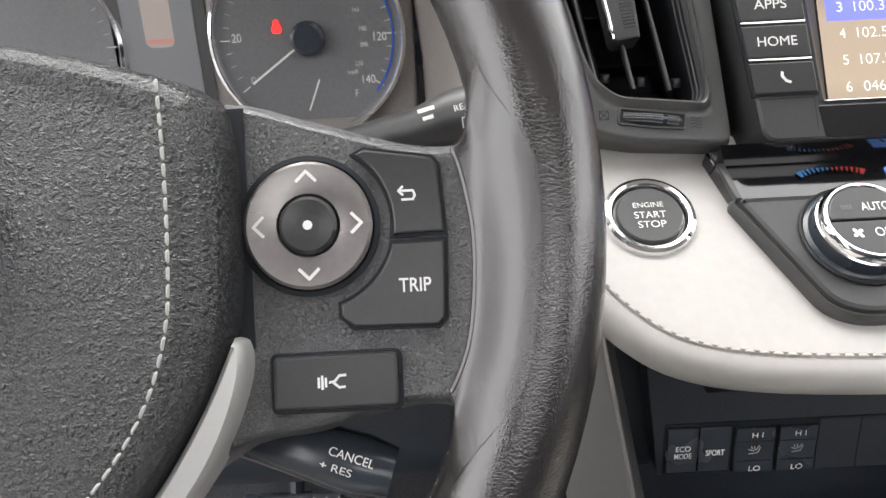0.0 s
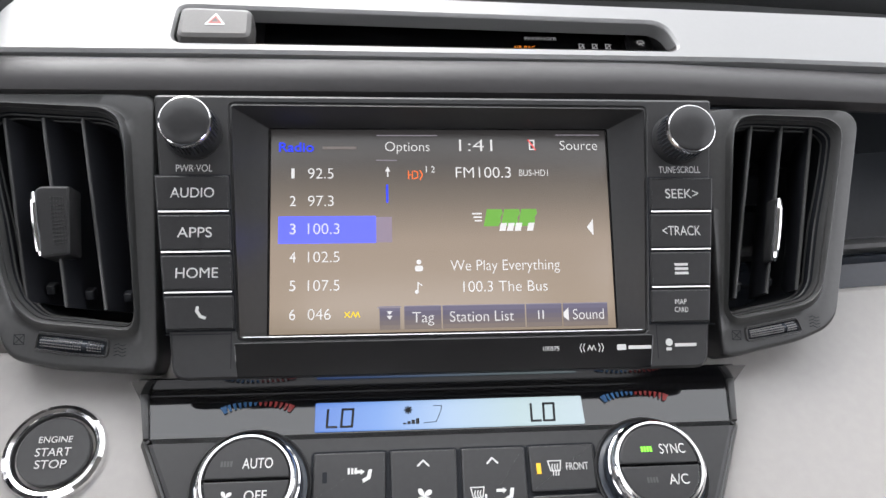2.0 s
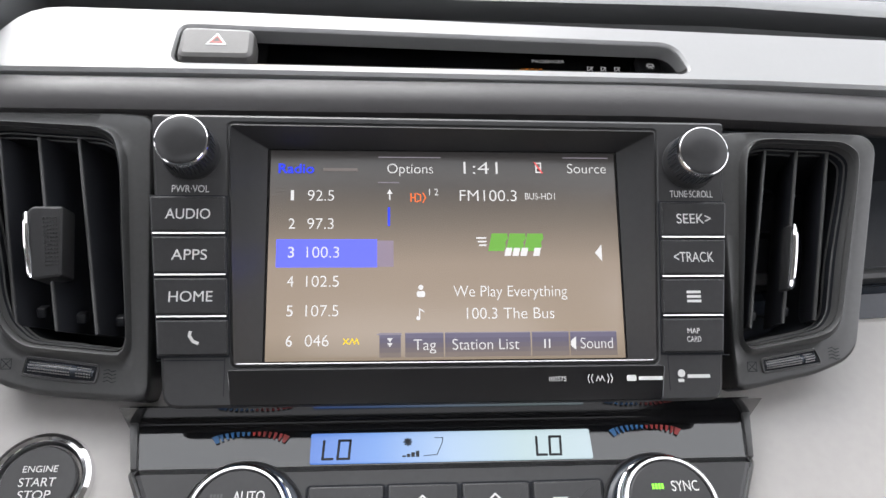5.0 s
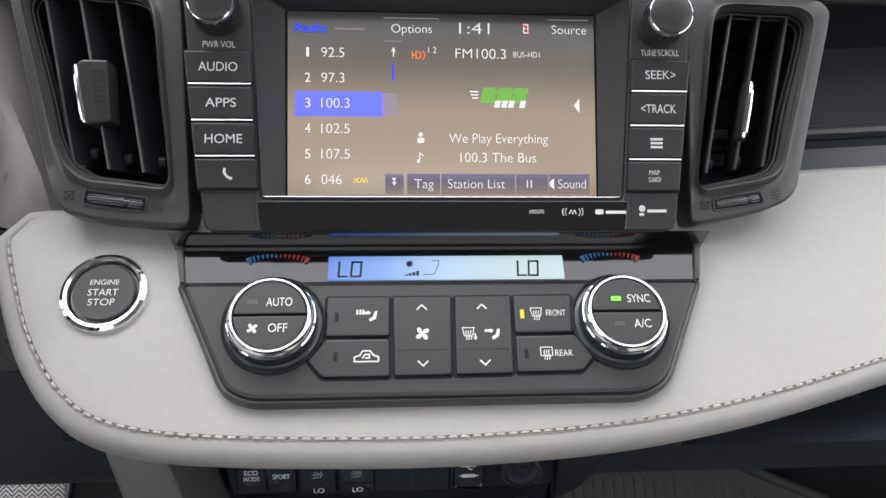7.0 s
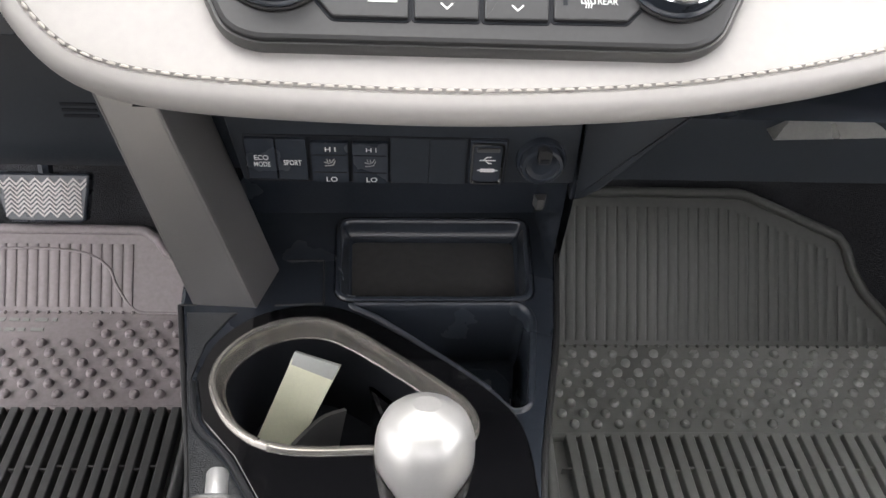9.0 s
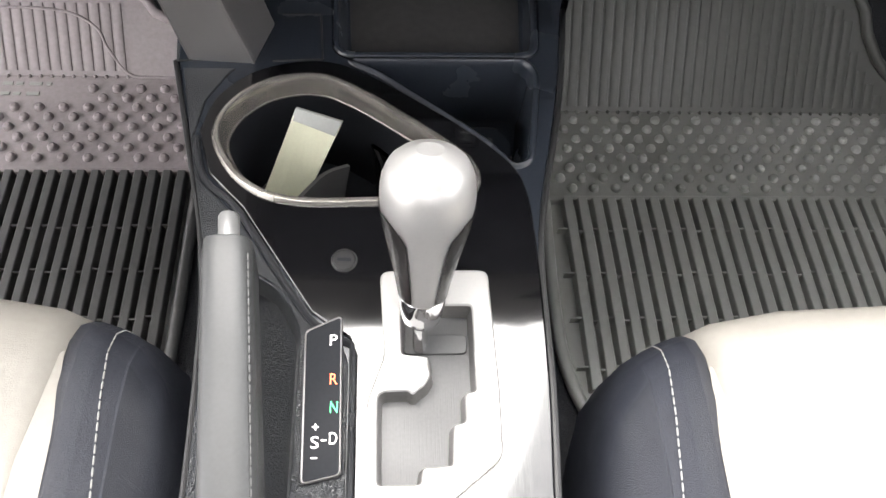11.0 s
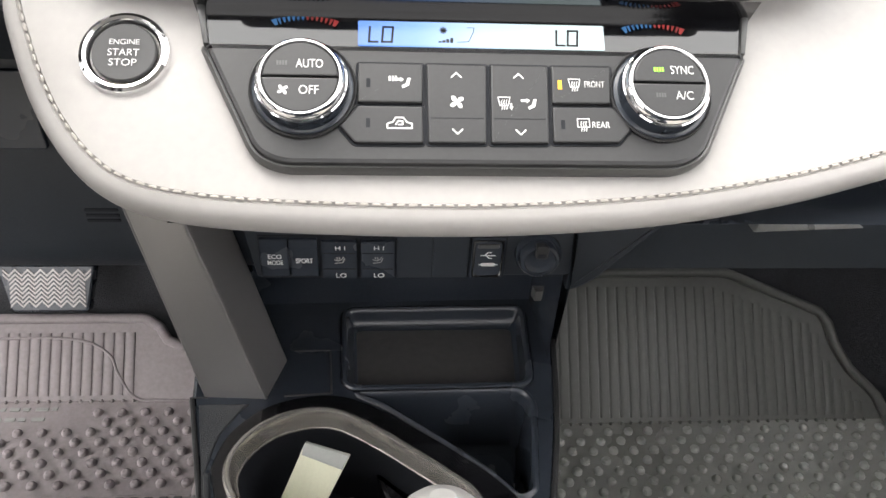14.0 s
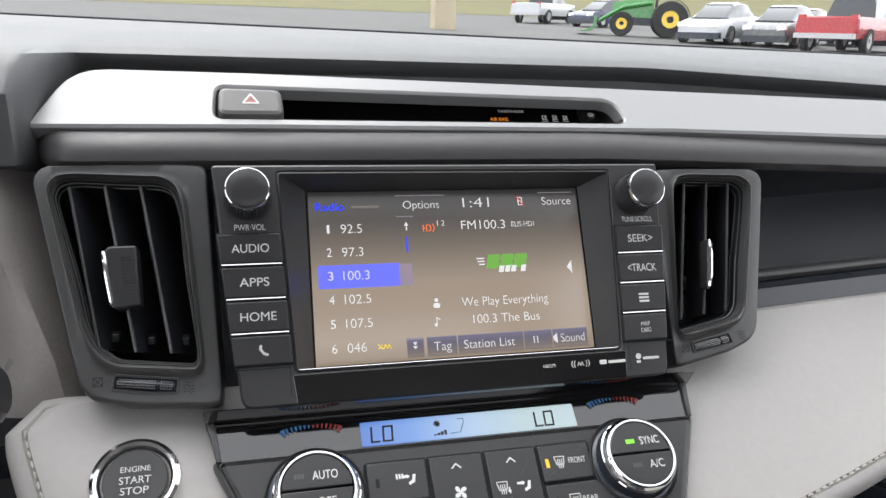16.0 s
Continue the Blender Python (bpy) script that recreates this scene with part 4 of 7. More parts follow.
part("heel_ridge", tube(smooth_line([(-0.56, 0.262, 0.487), (-0.4819, 0.2625, 0.4875), (-0.4203, 0.2625, 0.4875), (-0.3823, 0.2585, 0.4835), (-0.3585, 0.2475, 0.4725), (-0.3500, 0.2340, 0.459), (-0.3293, 0.2145, 0.4385), (-0.300, 0.2115, 0.437), (-0.2500, 0.2105, 0.437)], 5), 0.0016, 8), DUSTY_LIT, left_mat, "arched raised heel line")
for v, u1 in ((0.2016, -0.4106), (0.1871, -0.4175)):
    u = -0.56
    k = 0
    while u < u1:
        w = (0.008, 0.014, 0.006, 0.011)[k % 4]
        part("print_bar", box(u, u + w, v - 0.0024, v + 0.0024, 0.4355, 0.4368, 0.0004), RUBBER, left_mat)
        u += w + (0.004, 0.003, 0.006)[k % 3]
        k += 1

# brake pedal
pedal = thing("brake_pedal", (-0.42, 0.30, 0.52), "wide pedal with a bright herringbone face", "pedal")
PED = plane_of((0, 0.285, 0.545), radians(31))
part("pad", plate(PED, rounded([(-0.462, -0.029), (-0.378, -0.029), (-0.3690, 0.026), (-0.4770, 0.026)], 0.006, 4), -0.012, 0.0, 0.003), DARK, pedal)
bm = bmesh.new()
for j in range(10):
    for i in range(14):
        u, v = -0.4690 + i * 0.0068, -0.0250 + j * 0.0050
        s = 1 if i % 2 else -1
        side_in = 0.0045 * (0.020 - v) / 0.045
        if u < -0.4700 + side_in or u + 0.0068 > -0.3730 - side_in * 0.6 or v - 0.0034 < -0.0255 or v + 0.0060 > 0.0235:
            continue
        quad = [(u, v - s * 0.0034), (u + 0.0068, v + s * 0.0034), (u + 0.0068, v + s * 0.0034 + 0.0026), (u, v - s * 0.0034 + 0.0026)]
        loft([lift(PED, ccw(quad), -0.001), lift(PED, ccw(quad), 0.0010)], cap1=True, bm=bm)
tagged(part("herringbone", bm, material("bright_pedal_metal", (0.32, 0.305, 0.30), 0.4, metal=0.5), pedal, "bright metal zigzag tread"), kind="stuff")
part("arm", tube([PED(-0.42, 0.0, -0.012), Vector((-0.42, 0.33, 0.62)), Vector((-0.42, 0.34, 0.78))], 0.008, 8), DARK, pedal)

# ---- seats ----


def seat(name, flip, dx, dy, label):
    """A front seat cushion: cream middle, slate bolsters, stitched seam."""
    t = thing(name, (flip * (0.30 + dx), -0.5, 0.43), label, "car seat", "front seats")
    front = [(0.070, -0.330), (0.0742, -0.305), (0.0839, -0.2536), (0.1016, -0.2300), (0.1187, -0.2203), (0.1342, -0.2137), (0.1537, -0.2060), (0.20, -0.1985), (0.2446, -0.1953), (0.34, -0.1945), (0.45, -0.200), (0.52, -0.225), (0.56, -0.30)]

    def fy(x):
        for (a, ya), (b, yb) in zip(front, front[1:]):
            if x <= b:
                return ya + (yb - ya) * max(0.0, (x - a) / (b - a))
        return front[-1][1]
    shape = [(0.070, 0.50), (0.071, 0.60), (0.074, 0.648), (0.080, 0.674), (0.090, 0.690), (0.104, 0.700), (0.1055, 0.6995), (0.107, 0.700), (0.120, 0.703), (0.132, 0.700), (0.140, 0.693), (0.1435, 0.688),
             (0.147, 0.693), (0.156, 0.698), (0.20, 0.701), (0.30, 0.703), (0.40, 0.701), (0.455, 0.697), (0.464, 0.690), (0.475, 0.699), (0.50, 0.703), (0.53, 0.692), (0.545, 0.66), (0.55, 0.50)]
    steps = [(-0.004, 0.55), (0.0, 0.38), (0.003, 0.24), (0.008, 0.14), (0.016, 0.07), (0.030, 0.02), (0.055, 0.0), (0.15, 0.0), (0.30, 0.0), (0.45, 0.0)]

    def strip_of(a, b):
        rows = []
        for back, drop in steps:
            row = []
            for x, z in shape[a:b + 1]:
                zz = 0.50 + (z - 0.50) * (1 - drop)
                row.append(Vector((flip * (x + dx), fy(x) - back + dy, zz)))
            rows.append(row)
        return loft(rows, closed=False)
    part("side_cushion", strip_of(0, 6), BOLSTER, t, "slate leather side")
    part("bolster", strip_of(6, 11), BOLSTER, t, "slate leather bolster")
    part("cushion", strip_of(11, 18), SEAT, t, "cream leather cushion")
    part("outer_bolster", strip_of(18, 23), BOLSTER, t, "slate leather bolster")
    line = [Vector((flip * (0.1185 - 0.10 * min(b, 0.15) + dx), fy(0.1185 - 0.10 * min(b, 0.15)) - b + dy, 0.50 + 0.2025 * (1 - d) + 0.0002)) for b, d in steps[2:]]
    stitches(line, 0.0056, 0.0044, 0.0005, GREY_THREAD, t)
    wedge = loft([[Vector((flip * (x + dx), y + dy, z)) for x, y, z in q] for q in (((0.1425, -0.247, 0.689), (0.1445, -0.2490, 0.6895), (0.1435, -0.247, 0.688)), ((0.1350, -0.30, 0.698), (0.150, -0.31, 0.6985), (0.1435, -0.30, 0.690)), ((0.1315, -0.60, 0.6995), (0.157, -0.60, 0.7005), (0.1435, -0.60, 0.69)))])
    part("piping_panel", wedge, SEAT, t, "narrow cream inlay beside the bolster")
    return t


seat("passenger_seat", 1, 0.0, 0.018, "cream and slate leather passenger seat")
seat("driver_seat", -1, 0.070, 0.031, "cream and slate leather driver seat")
part("seat_hinge_cover", box(-0.176, -0.150, -0.60, -0.295, 0.44, 0.665, 0.006), CARPET, bpy.data.objects["driver_seat"], "fuzzy black side trim")

# ---- head unit ----
GAIN = 2.0 ** -EXPOSURE


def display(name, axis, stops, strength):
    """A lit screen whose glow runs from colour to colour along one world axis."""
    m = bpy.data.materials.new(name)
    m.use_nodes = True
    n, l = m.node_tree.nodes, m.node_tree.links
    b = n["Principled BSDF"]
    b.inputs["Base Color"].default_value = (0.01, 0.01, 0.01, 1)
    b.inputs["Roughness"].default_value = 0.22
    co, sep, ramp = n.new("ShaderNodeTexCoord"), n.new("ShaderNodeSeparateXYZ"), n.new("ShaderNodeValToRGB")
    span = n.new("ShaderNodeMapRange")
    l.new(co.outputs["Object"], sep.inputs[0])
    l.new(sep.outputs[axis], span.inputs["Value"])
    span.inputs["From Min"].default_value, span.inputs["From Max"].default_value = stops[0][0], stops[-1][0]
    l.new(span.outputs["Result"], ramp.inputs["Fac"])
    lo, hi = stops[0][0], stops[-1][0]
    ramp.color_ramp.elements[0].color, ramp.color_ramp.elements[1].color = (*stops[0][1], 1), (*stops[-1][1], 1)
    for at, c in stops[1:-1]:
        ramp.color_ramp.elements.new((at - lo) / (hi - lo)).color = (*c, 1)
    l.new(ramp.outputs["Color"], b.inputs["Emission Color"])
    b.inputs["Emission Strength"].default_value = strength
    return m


# The tan run to black is the cabin's reflection put into the screen's emission.
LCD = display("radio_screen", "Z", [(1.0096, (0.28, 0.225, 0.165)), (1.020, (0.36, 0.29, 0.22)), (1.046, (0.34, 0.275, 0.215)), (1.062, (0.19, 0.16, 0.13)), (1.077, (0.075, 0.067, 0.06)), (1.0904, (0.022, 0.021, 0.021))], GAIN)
S_WHITE, S_BLUE, S_SEL = glow("screen_white", (0.62, 0.62, 0.61), GAIN), glow("screen_blue", (0.02, 0.05, 1.0), GAIN), glow("screen_highlight", (0.12, 0.14, 0.95), GAIN)
S_GREEN, S_ORANGE, S_YELLOW = glow("screen_green", (0.13, 0.34, 0.05), GAIN), glow("screen_orange", (0.85, 0.16, 0.03), GAIN), glow("screen_yellow", (0.75, 0.55, 0.02), GAIN)
S_DIM, S_BAR, S_RED = glow("screen_dim_grey", (0.16, 0.14, 0.13), GAIN), glow("screen_bar", (0.22, 0.20, 0.23), GAIN), glow("screen_red", (0.75, 0.06, 0.06), GAIN)

unit = thing("head_unit", FACE(0, 0, -0.03), "black car radio with a lit touch screen and side buttons", "car radio")
u_out = rounded([(-0.1125, -0.0640), (0.1115, -0.0640), (0.1225, 0.0560), (-0.1240, 0.0568)], [0.006, 0.006, 0.002, 0.002], 4)
opening = rounded([(-0.0866, -0.0480), (0.0850, -0.0483), (0.0912, 0.0518), (-0.0920, 0.0526)], 0.002, 3)
well_in = rounded([(-0.0772, -0.0462), (0.0770, -0.0462), (0.0775, 0.0462), (-0.0775, 0.0462)], 0.001, 3)
part("fascia", pierced(FACE, u_out, [opening], -0.03, 0.014, 0.0012), PLASTIC, unit, "satin black fascia")
o_c = ccw(opening)
part("bezel", loft([lift(FACE, offset(o_c, -0.0004), 0.0135), lift(FACE, offset(o_c, 0.0006), 0.0142), lift(FACE, offset(o_c, 0.0012), 0.0125), lift(FACE, ccw(well_in), 0.0004)]), PLASTIC, unit, "sloping screen surround")
part("bezel_rim", tube(smooth_line([FACE(-0.0858, -0.0474, 0.0128), FACE(0, -0.0476, 0.0130), FACE(0.0842, -0.0477, 0.0128)], 3), 0.0007, 6), CHROME, unit, "bright lower edge")
part("lower_gloss", plate(FACE, rounded([(-0.0868, -0.0634), (0.0862, -0.0634), (0.0880, -0.0494), (-0.0885, -0.0494)], 0.001, 2), 0.0120, 0.01415, 0.0003), PIANO, unit, "gloss black strip under the screen")
screen = part("screen", plate(FACE, offset(ccw(well_in), -0.0006), -0.004, 0.0, 0.0002), PIANO, unit, "glossy glass touch screen")
part("display", plate(FACE, rect(-0.0762, 0.0762, -0.0457, 0.0457), 0.0001, 0.0004, 0.0001), LCD, screen, "lit radio display, tan cabin reflection put into its glow, black at the top")


def say(body_, u0, u1, v, h, m, **k):
    k.setdefault("bold", -0.010)
    return lettering(body_, FACE, (u0 + u1) / 2, v, 0.0008, h, m, screen, u1 - u0, **k)


def bar(u0, u1, v0, v1, m, d=0.0006, name="bar"):
    return blobs([rect(u0, u1, v0, v1)], FACE, d, m, screen, name)


say("Radio", -0.0727, -0.0574, 0.0375, 0.0042, S_BLUE, bold=0.012)
bar(-0.0535, -0.0385, 0.0365, 0.0378, S_DIM)
say("Options", -0.0256, -0.0055, 0.0378, 0.0044, S_WHITE)
say("1:41", 0.0080, 0.0232, 0.0384, 0.0056, S_WHITE)
say("Source", 0.0546, 0.0722, 0.0384, 0.0044, S_WHITE)
for u0, u1, v in ((-0.0295, -0.0020, 0.0428), (0.0528, 0.0734, 0.0432), (-0.0297, -0.0205, 0.0312)):
    bar(u0, u1, v, v + 0.0004, S_BAR)
for k, (num, freq) in enumerate((("1", "92.5"), ("2", "97.3"), ("3", "100.3"), ("4", "102.5"), ("5", "107.5"), ("6", "046"))):
    v = 0.0254 - 0.01253 * k
    lettering(num, FACE, -0.0665, v, 0.0008, 0.0046, S_WHITE, screen, 0.0014 if num == "1" else 0.0026)
    say(freq, -0.0599, {4: -0.0487, 5: -0.0462, 3: -0.0501}[len(freq)], v, 0.0048, S_WHITE)
bar(-0.0728, -0.0301, -0.0062, 0.0060, S_SEL, 0.0005, "highlight")
bar(-0.0301, -0.0230, -0.0060, 0.0055, glow("screen_fade", (0.235, 0.19, 0.24), GAIN), 0.00045, "highlight_fade")
strokes([[(-1, -0.35), (-0.35, 0.35)], [(-1, 0.35), (-0.35, -0.35)], [(-0.2, -0.35), (0.15, 0.35), (0.45, -0.35), (0.75, 0.35), (1, -0.35)]], FACE, -0.0408, -0.0377, 0.0008, 0.0005, S_YELLOW, screen, 0.0032)
blobs([[(-0.0258, 0.0262), (-0.0234, 0.0262), (-0.0246, 0.0284)], rect(-0.0249, -0.0243, 0.0236, 0.0262)], FACE, 0.0008, S_WHITE, screen)
bar(-0.0254, -0.0245, 0.0119, 0.0202, S_BLUE)
blobs([[(-0.0258, -0.0385), (-0.0234, -0.0385), (-0.0246, -0.0402)], [(-0.0258, -0.0365), (-0.0234, -0.0365), (-0.0246, -0.0382)]], FACE, 0.0008, S_WHITE, screen)
strokes([[(-1, -1), (-1, 1)], [(-1, 0), (0, 0)], [(0, -1), (0, 1)], [(0.4, 1), (1.3, 0.7), (1.3, -0.7), (0.4, -1)], [(1.9, 1.2), (2.5, 0), (1.9, -1.2)]], FACE, -0.0135, 0.0246, 0.0008, 0.0005, S_ORANGE, screen, 0.0018)
lettering("1", FACE, -0.0072, 0.0272, 0.0008, 0.0030, S_WHITE, screen)
lettering("2", FACE, -0.0042, 0.0272, 0.0008, 0.0030, S_WHITE, screen)
say("FM100.3", 0.0061, 0.0313, 0.0257, 0.0050, S_WHITE)
say("BUS-HD1", 0.0351, 0.0484, 0.0255, 0.0030, S_WHITE)
strokes([[(-0.5, -1), (-0.5, 1), (0.5, 1), (0.5, -1), (-0.5, -1)], [(-0.3, 0), (0.3, 0)]], FACE, 0.0415, 0.0386, 0.0008, 0.0006, S_WHITE, screen, 0.0021)
strokes([[(-0.7, 1), (0.7, -1)]], FACE, 0.0415, 0.0386, 0.0009, 0.0006, S_RED, screen, 0.0024)
blobs([[(u + 0.22 * (y - 0.0008) * k, y) for u, y, k in ((u0, 0.0008, 1), (u0 + 0.0068, 0.0008, 1), (u0 + 0.0074, 0.0030, 1), (u0 + 0.0068, 0.0047, 1), (u0 + 0.0076, 0.0066, 1), (u0 + 0.0068, 0.0086, 1), (u0, 0.0086, 1))] for u0 in (0.0180, 0.0259, 0.0337)], FACE, 0.0008, S_GREEN, screen, "station_mark")
blobs([[(0.0250 + 0.0035 * k, -0.0014), (0.0278 + 0.0035 * k, -0.0014), (0.0286 + 0.0035 * k, 0.0022), (0.0258 + 0.0035 * k, 0.0022)] for k in (0, 1, 2, 3.6)] + [[(0.0128 + 0.0006 * k, v), (0.0172, v), (0.0174, v + 0.0007), (0.0130 + 0.0006 * k, v + 0.0007)] for k, v in enumerate((0.0062, 0.0046, 0.0030))], FACE, 0.0010, S_WHITE, screen, "station_mark_bar")
blobs([[(0.0652, 0.0), (0.0682, -0.0038), (0.0682, 0.0038)]], FACE, 0.0008, S_WHITE, screen)
blobs([circle(-0.0114, -0.0150, 0.0011, 12), rect(-0.0132, -0.0096, -0.0192, -0.0166, 0.001, 3)], FACE, 0.0008, S_WHITE, screen)
strokes([[(-0.4, -1), (-0.4, 1), (0.5, 0.4)]], FACE, -0.0112, -0.0262, 0.0008, 0.0005, S_WHITE, screen, 0.0020)
blobs([circle(-0.0126, -0.0282, 0.0009, 10)], FACE, 0.0008, S_WHITE, screen)
say("We Play Everything", 0.0026, 0.0519, -0.0167, 0.0048, S_WHITE)
say("100.3 The Bus", 0.0081, 0.0459, -0.0262, 0.0048, S_WHITE)
for u0, u1 in ((-0.0290, -0.0200), (-0.0182, -0.0020), (-0.0014, 0.0352), (0.0358, 0.0518), (0.0524, 0.0727)):
    for k in range(5):
        bar(u0, u1, -0.0445 + 0.0020 * k, -0.0425 + 0.0020 * k, glow("screen_button_" + "abcde"[k], [(0.16, 0.13, 0.115), (0.13, 0.108, 0.11), (0.11, 0.095, 0.115), (0.10, 0.09, 0.13), (0.12, 0.11, 0.16)][k], GAIN), 0.0005, "button_bar")
    bar(u0, u1, -0.0346, -0.0342, S_BAR)
bar(-0.0300, -0.0195, -0.0352, -0.0346, S_BAR)
say("Tag", -0.0147, -0.0052, -0.0393, 0.0046, S_WHITE)
say("Station List", 0.0018, 0.0302, -0.0393, 0.0046, S_WHITE)
blobs([rect(0.0410, 0.0416, -0.0412, -0.0374), rect(0.0430, 0.0436, -0.0412, -0.0374)], FACE, 0.0008, S_WHITE, screen)
blobs([[(0.0525, -0.0402), (0.0548, -0.0422), (0.0548, -0.0364), (0.0525, -0.0384)]], FACE, 0.0008, S_WHITE, screen)
say("Sound", 0.0568, 0.0708, -0.0393, 0.0046, S_WHITE)

# knobs and keys of the unit
for sgn, cu_, cv_, word, w_ in ((-1, -0.1066, 0.0397, "PWR\u00b7VOL", 0.0150), (1, 0.1050, 0.0372, "TUNE\u00b7SCROLL", 0.0190)):
    kn = part("knob", turned(FACE, cu_, cv_, [(0.0118, 0.014), (0.0118, 0.0160), (0.0108, 0.0175), (0.0104, 0.028), (0.0100, 0.0305), (0.0088, 0.0312), (0.0040, 0.0316)], 44), KEYCAP, unit, "round black knob")
    part("knob_ring", turned(FACE, cu_, cv_, [(0.0100, 0.0270), (0.0107, 0.0276), (0.0109, 0.0290), (0.0104, 0.0302), (0.0095, 0.0306)], 44, cap=False), CHROME, kn, "chrome ring")
    bm = bmesh.new()
    for i in range(40):
        a = 2 * math.pi * i / 40
        tube([FACE(cu_ + 0.0106 * math.cos(a), cv_ + 0.0106 * math.sin(a), d) for d in (0.0180, 0.0268)], 0.00035, 5, bm)
    part("knob_grip", bm, DARK, kn, "fine grip ribs")
    lettering(word, FACE, cu_ + (0.0005 if sgn < 0 else 0.0), 0.0243 if sgn < 0 else 0.0232, 0.0142, 0.0030, WHITE, unit, w_)


def side(sgn, v):
    """The inner and outer edge of the key column at a height."""
    f = (v - 0.0207) / -0.0647
    return (-0.1219 + 0.0068 * f, -0.0917 + 0.0036 * f) if sgn < 0 else (0.0907 - 0.0036 * f, 0.1196 - 0.0068 * f)


keys_l = (("AUDIO", 0.0207, 0.0060, 0.0178), ("APPS", 0.0040, -0.0110, 0.0140), ("HOME", -0.0130, -0.0278, 0.0170), ("", -0.0298, -0.0437, 0))
keys_r = (("SEEK>", 0.0192, 0.0046, 0.0150), ("<TRACK", 0.0028, -0.0122, 0.0172), ("", -0.0140, -0.0287, 0), ("", -0.0305, -0.0446, 0))
for sgn, keys in ((-1, keys_l), (1, keys_r)):
    (a1, b1), (a0, b0_) = side(sgn, keys[0][1]), side(sgn, keys[-1][2])
    part("key_gap", plate(FACE, [(a0 - 0.0005, keys[-1][2] - 0.0008), (b0_ + 0.0005, keys[-1][2] - 0.0008), (b1 + 0.0005, keys[0][1] + 0.0008), (a1 - 0.0005, keys[0][1] + 0.0008)], 0.0120, 0.0143, 0.0002), HOLE, unit)
    for k, (word, v1, v0, w_) in enumerate(keys):
        (a1, b1), (a0, b0_) = side(sgn, v1), side(sgn, v0)
        key = part("key", plate(FACE, rounded([(a0, v0), (b0_, v0), (b1, v1), (a1, v1)], 0.0008, 3), 0.0136, 0.0158, 0.0007), KEYCAP, unit, "flat black key")
        mid = (a0 + b0_ + a1 + b1) / 4
        if k < 3:
            part("key_edge", tube([FACE(a0 + 0.0004, v0 - 0.0006, 0.0152), FACE(b0_ - 0.0004, v0 - 0.0006, 0.0152)], 0.00042, 6), CHROME, key, "thin chrome edge")
        if word:
            lettering(word, FACE, mid, (v0 + v1) / 2, 0.0160, 0.0042, WHITE, key, w_)
        elif sgn < 0:
            strokes([[(-0.8, 1.0), (-0.9, 0.3), (-0.2, -0.7), (0.6, -1.0)]], FACE, mid + 0.001, (v0 + v1) / 2, 0.0160, 0.0012, WHITE, key, 0.0022)
        elif k == 2:
            blobs([rect(mid - 0.0030, mid + 0.0030, v, v + 0.0011) for v in ((v0 + v1) / 2 - 0.0026, (v0 + v1) / 2 - 0.0007, (v0 + v1) / 2 + 0.0012)], FACE, 0.0160, WHITE, key, "print_bar")
        else:
            lettering("MAP", FACE, mid, (v0 + v1) / 2 + 0.0018, 0.0160, 0.0022, WHITE, key, 0.0052)
            lettering("CARD", FACE, mid, (v0 + v1) / 2 - 0.0016, 0.0160, 0.0022, WHITE, key, 0.0060)
for u0, u1, h in ((0.0545, 0.0585, 0.0009),):
    lettering("100575", FACE, 0.0430, -0.0545, 0.0146, 0.0018, WHITE, unit, 0.0070)
strokes([[(-1, -0.6), (-0.5, 0.6), (0, -0.6), (0.5, 0.6), (1, -0.6)], [(-1.8, 1), (-2.2, 0), (-1.8, -1)], [(1.8, 1), (2.2, 0), (1.8, -1)], [(-2.6, 1), (-3.0, 0), (-2.6, -1)], [(2.6, 1), (3.0, 0), (2.6, -1)]], FACE, 0.0605, -0.0546, 0.0146, 0.0004, WHITE, unit, 0.0017, "maker_mark")
blobs([rect(0.0715, 0.0755, -0.0558, -0.0534, 0.0006, 2), rect(0.0765, 0.0865, -0.0555, -0.0540)], FACE, 0.0146, WHITE, unit, "maker_mark")
blobs([circle(0.0945, -0.0530, 0.0016, 14), rect(0.0930, 0.0955, -0.0565, -0.0552, 0.0004, 2), rect(0.0970, 0.1065, -0.0549, -0.0535)], FACE, 0.0146, WHITE, unit, "maker_mark")
for sgn in (-1, 1):
    strokes([[(-1, 0), (1, 0)]], FACE, sgn * 0.1025, -0.0455, 0.0141, 0.0004, HOLE, unit, 0.0130, "groove")
    strokes([[(0, 1), (0, -1)]], FACE, sgn * 0.0895, -0.0520, 0.0141, 0.0003, HOLE, unit, 0.0075, "groove")
part("lower_cover", loft([[FACE(-0.130, v, d), FACE(0.130, v, d)] for s, v, d in ((1, -0.0635, 0.010), (1, -0.072, -0.004), (1, -0.078, -0.04))], closed=False), PIANO, unit)

# ---- air vents ----


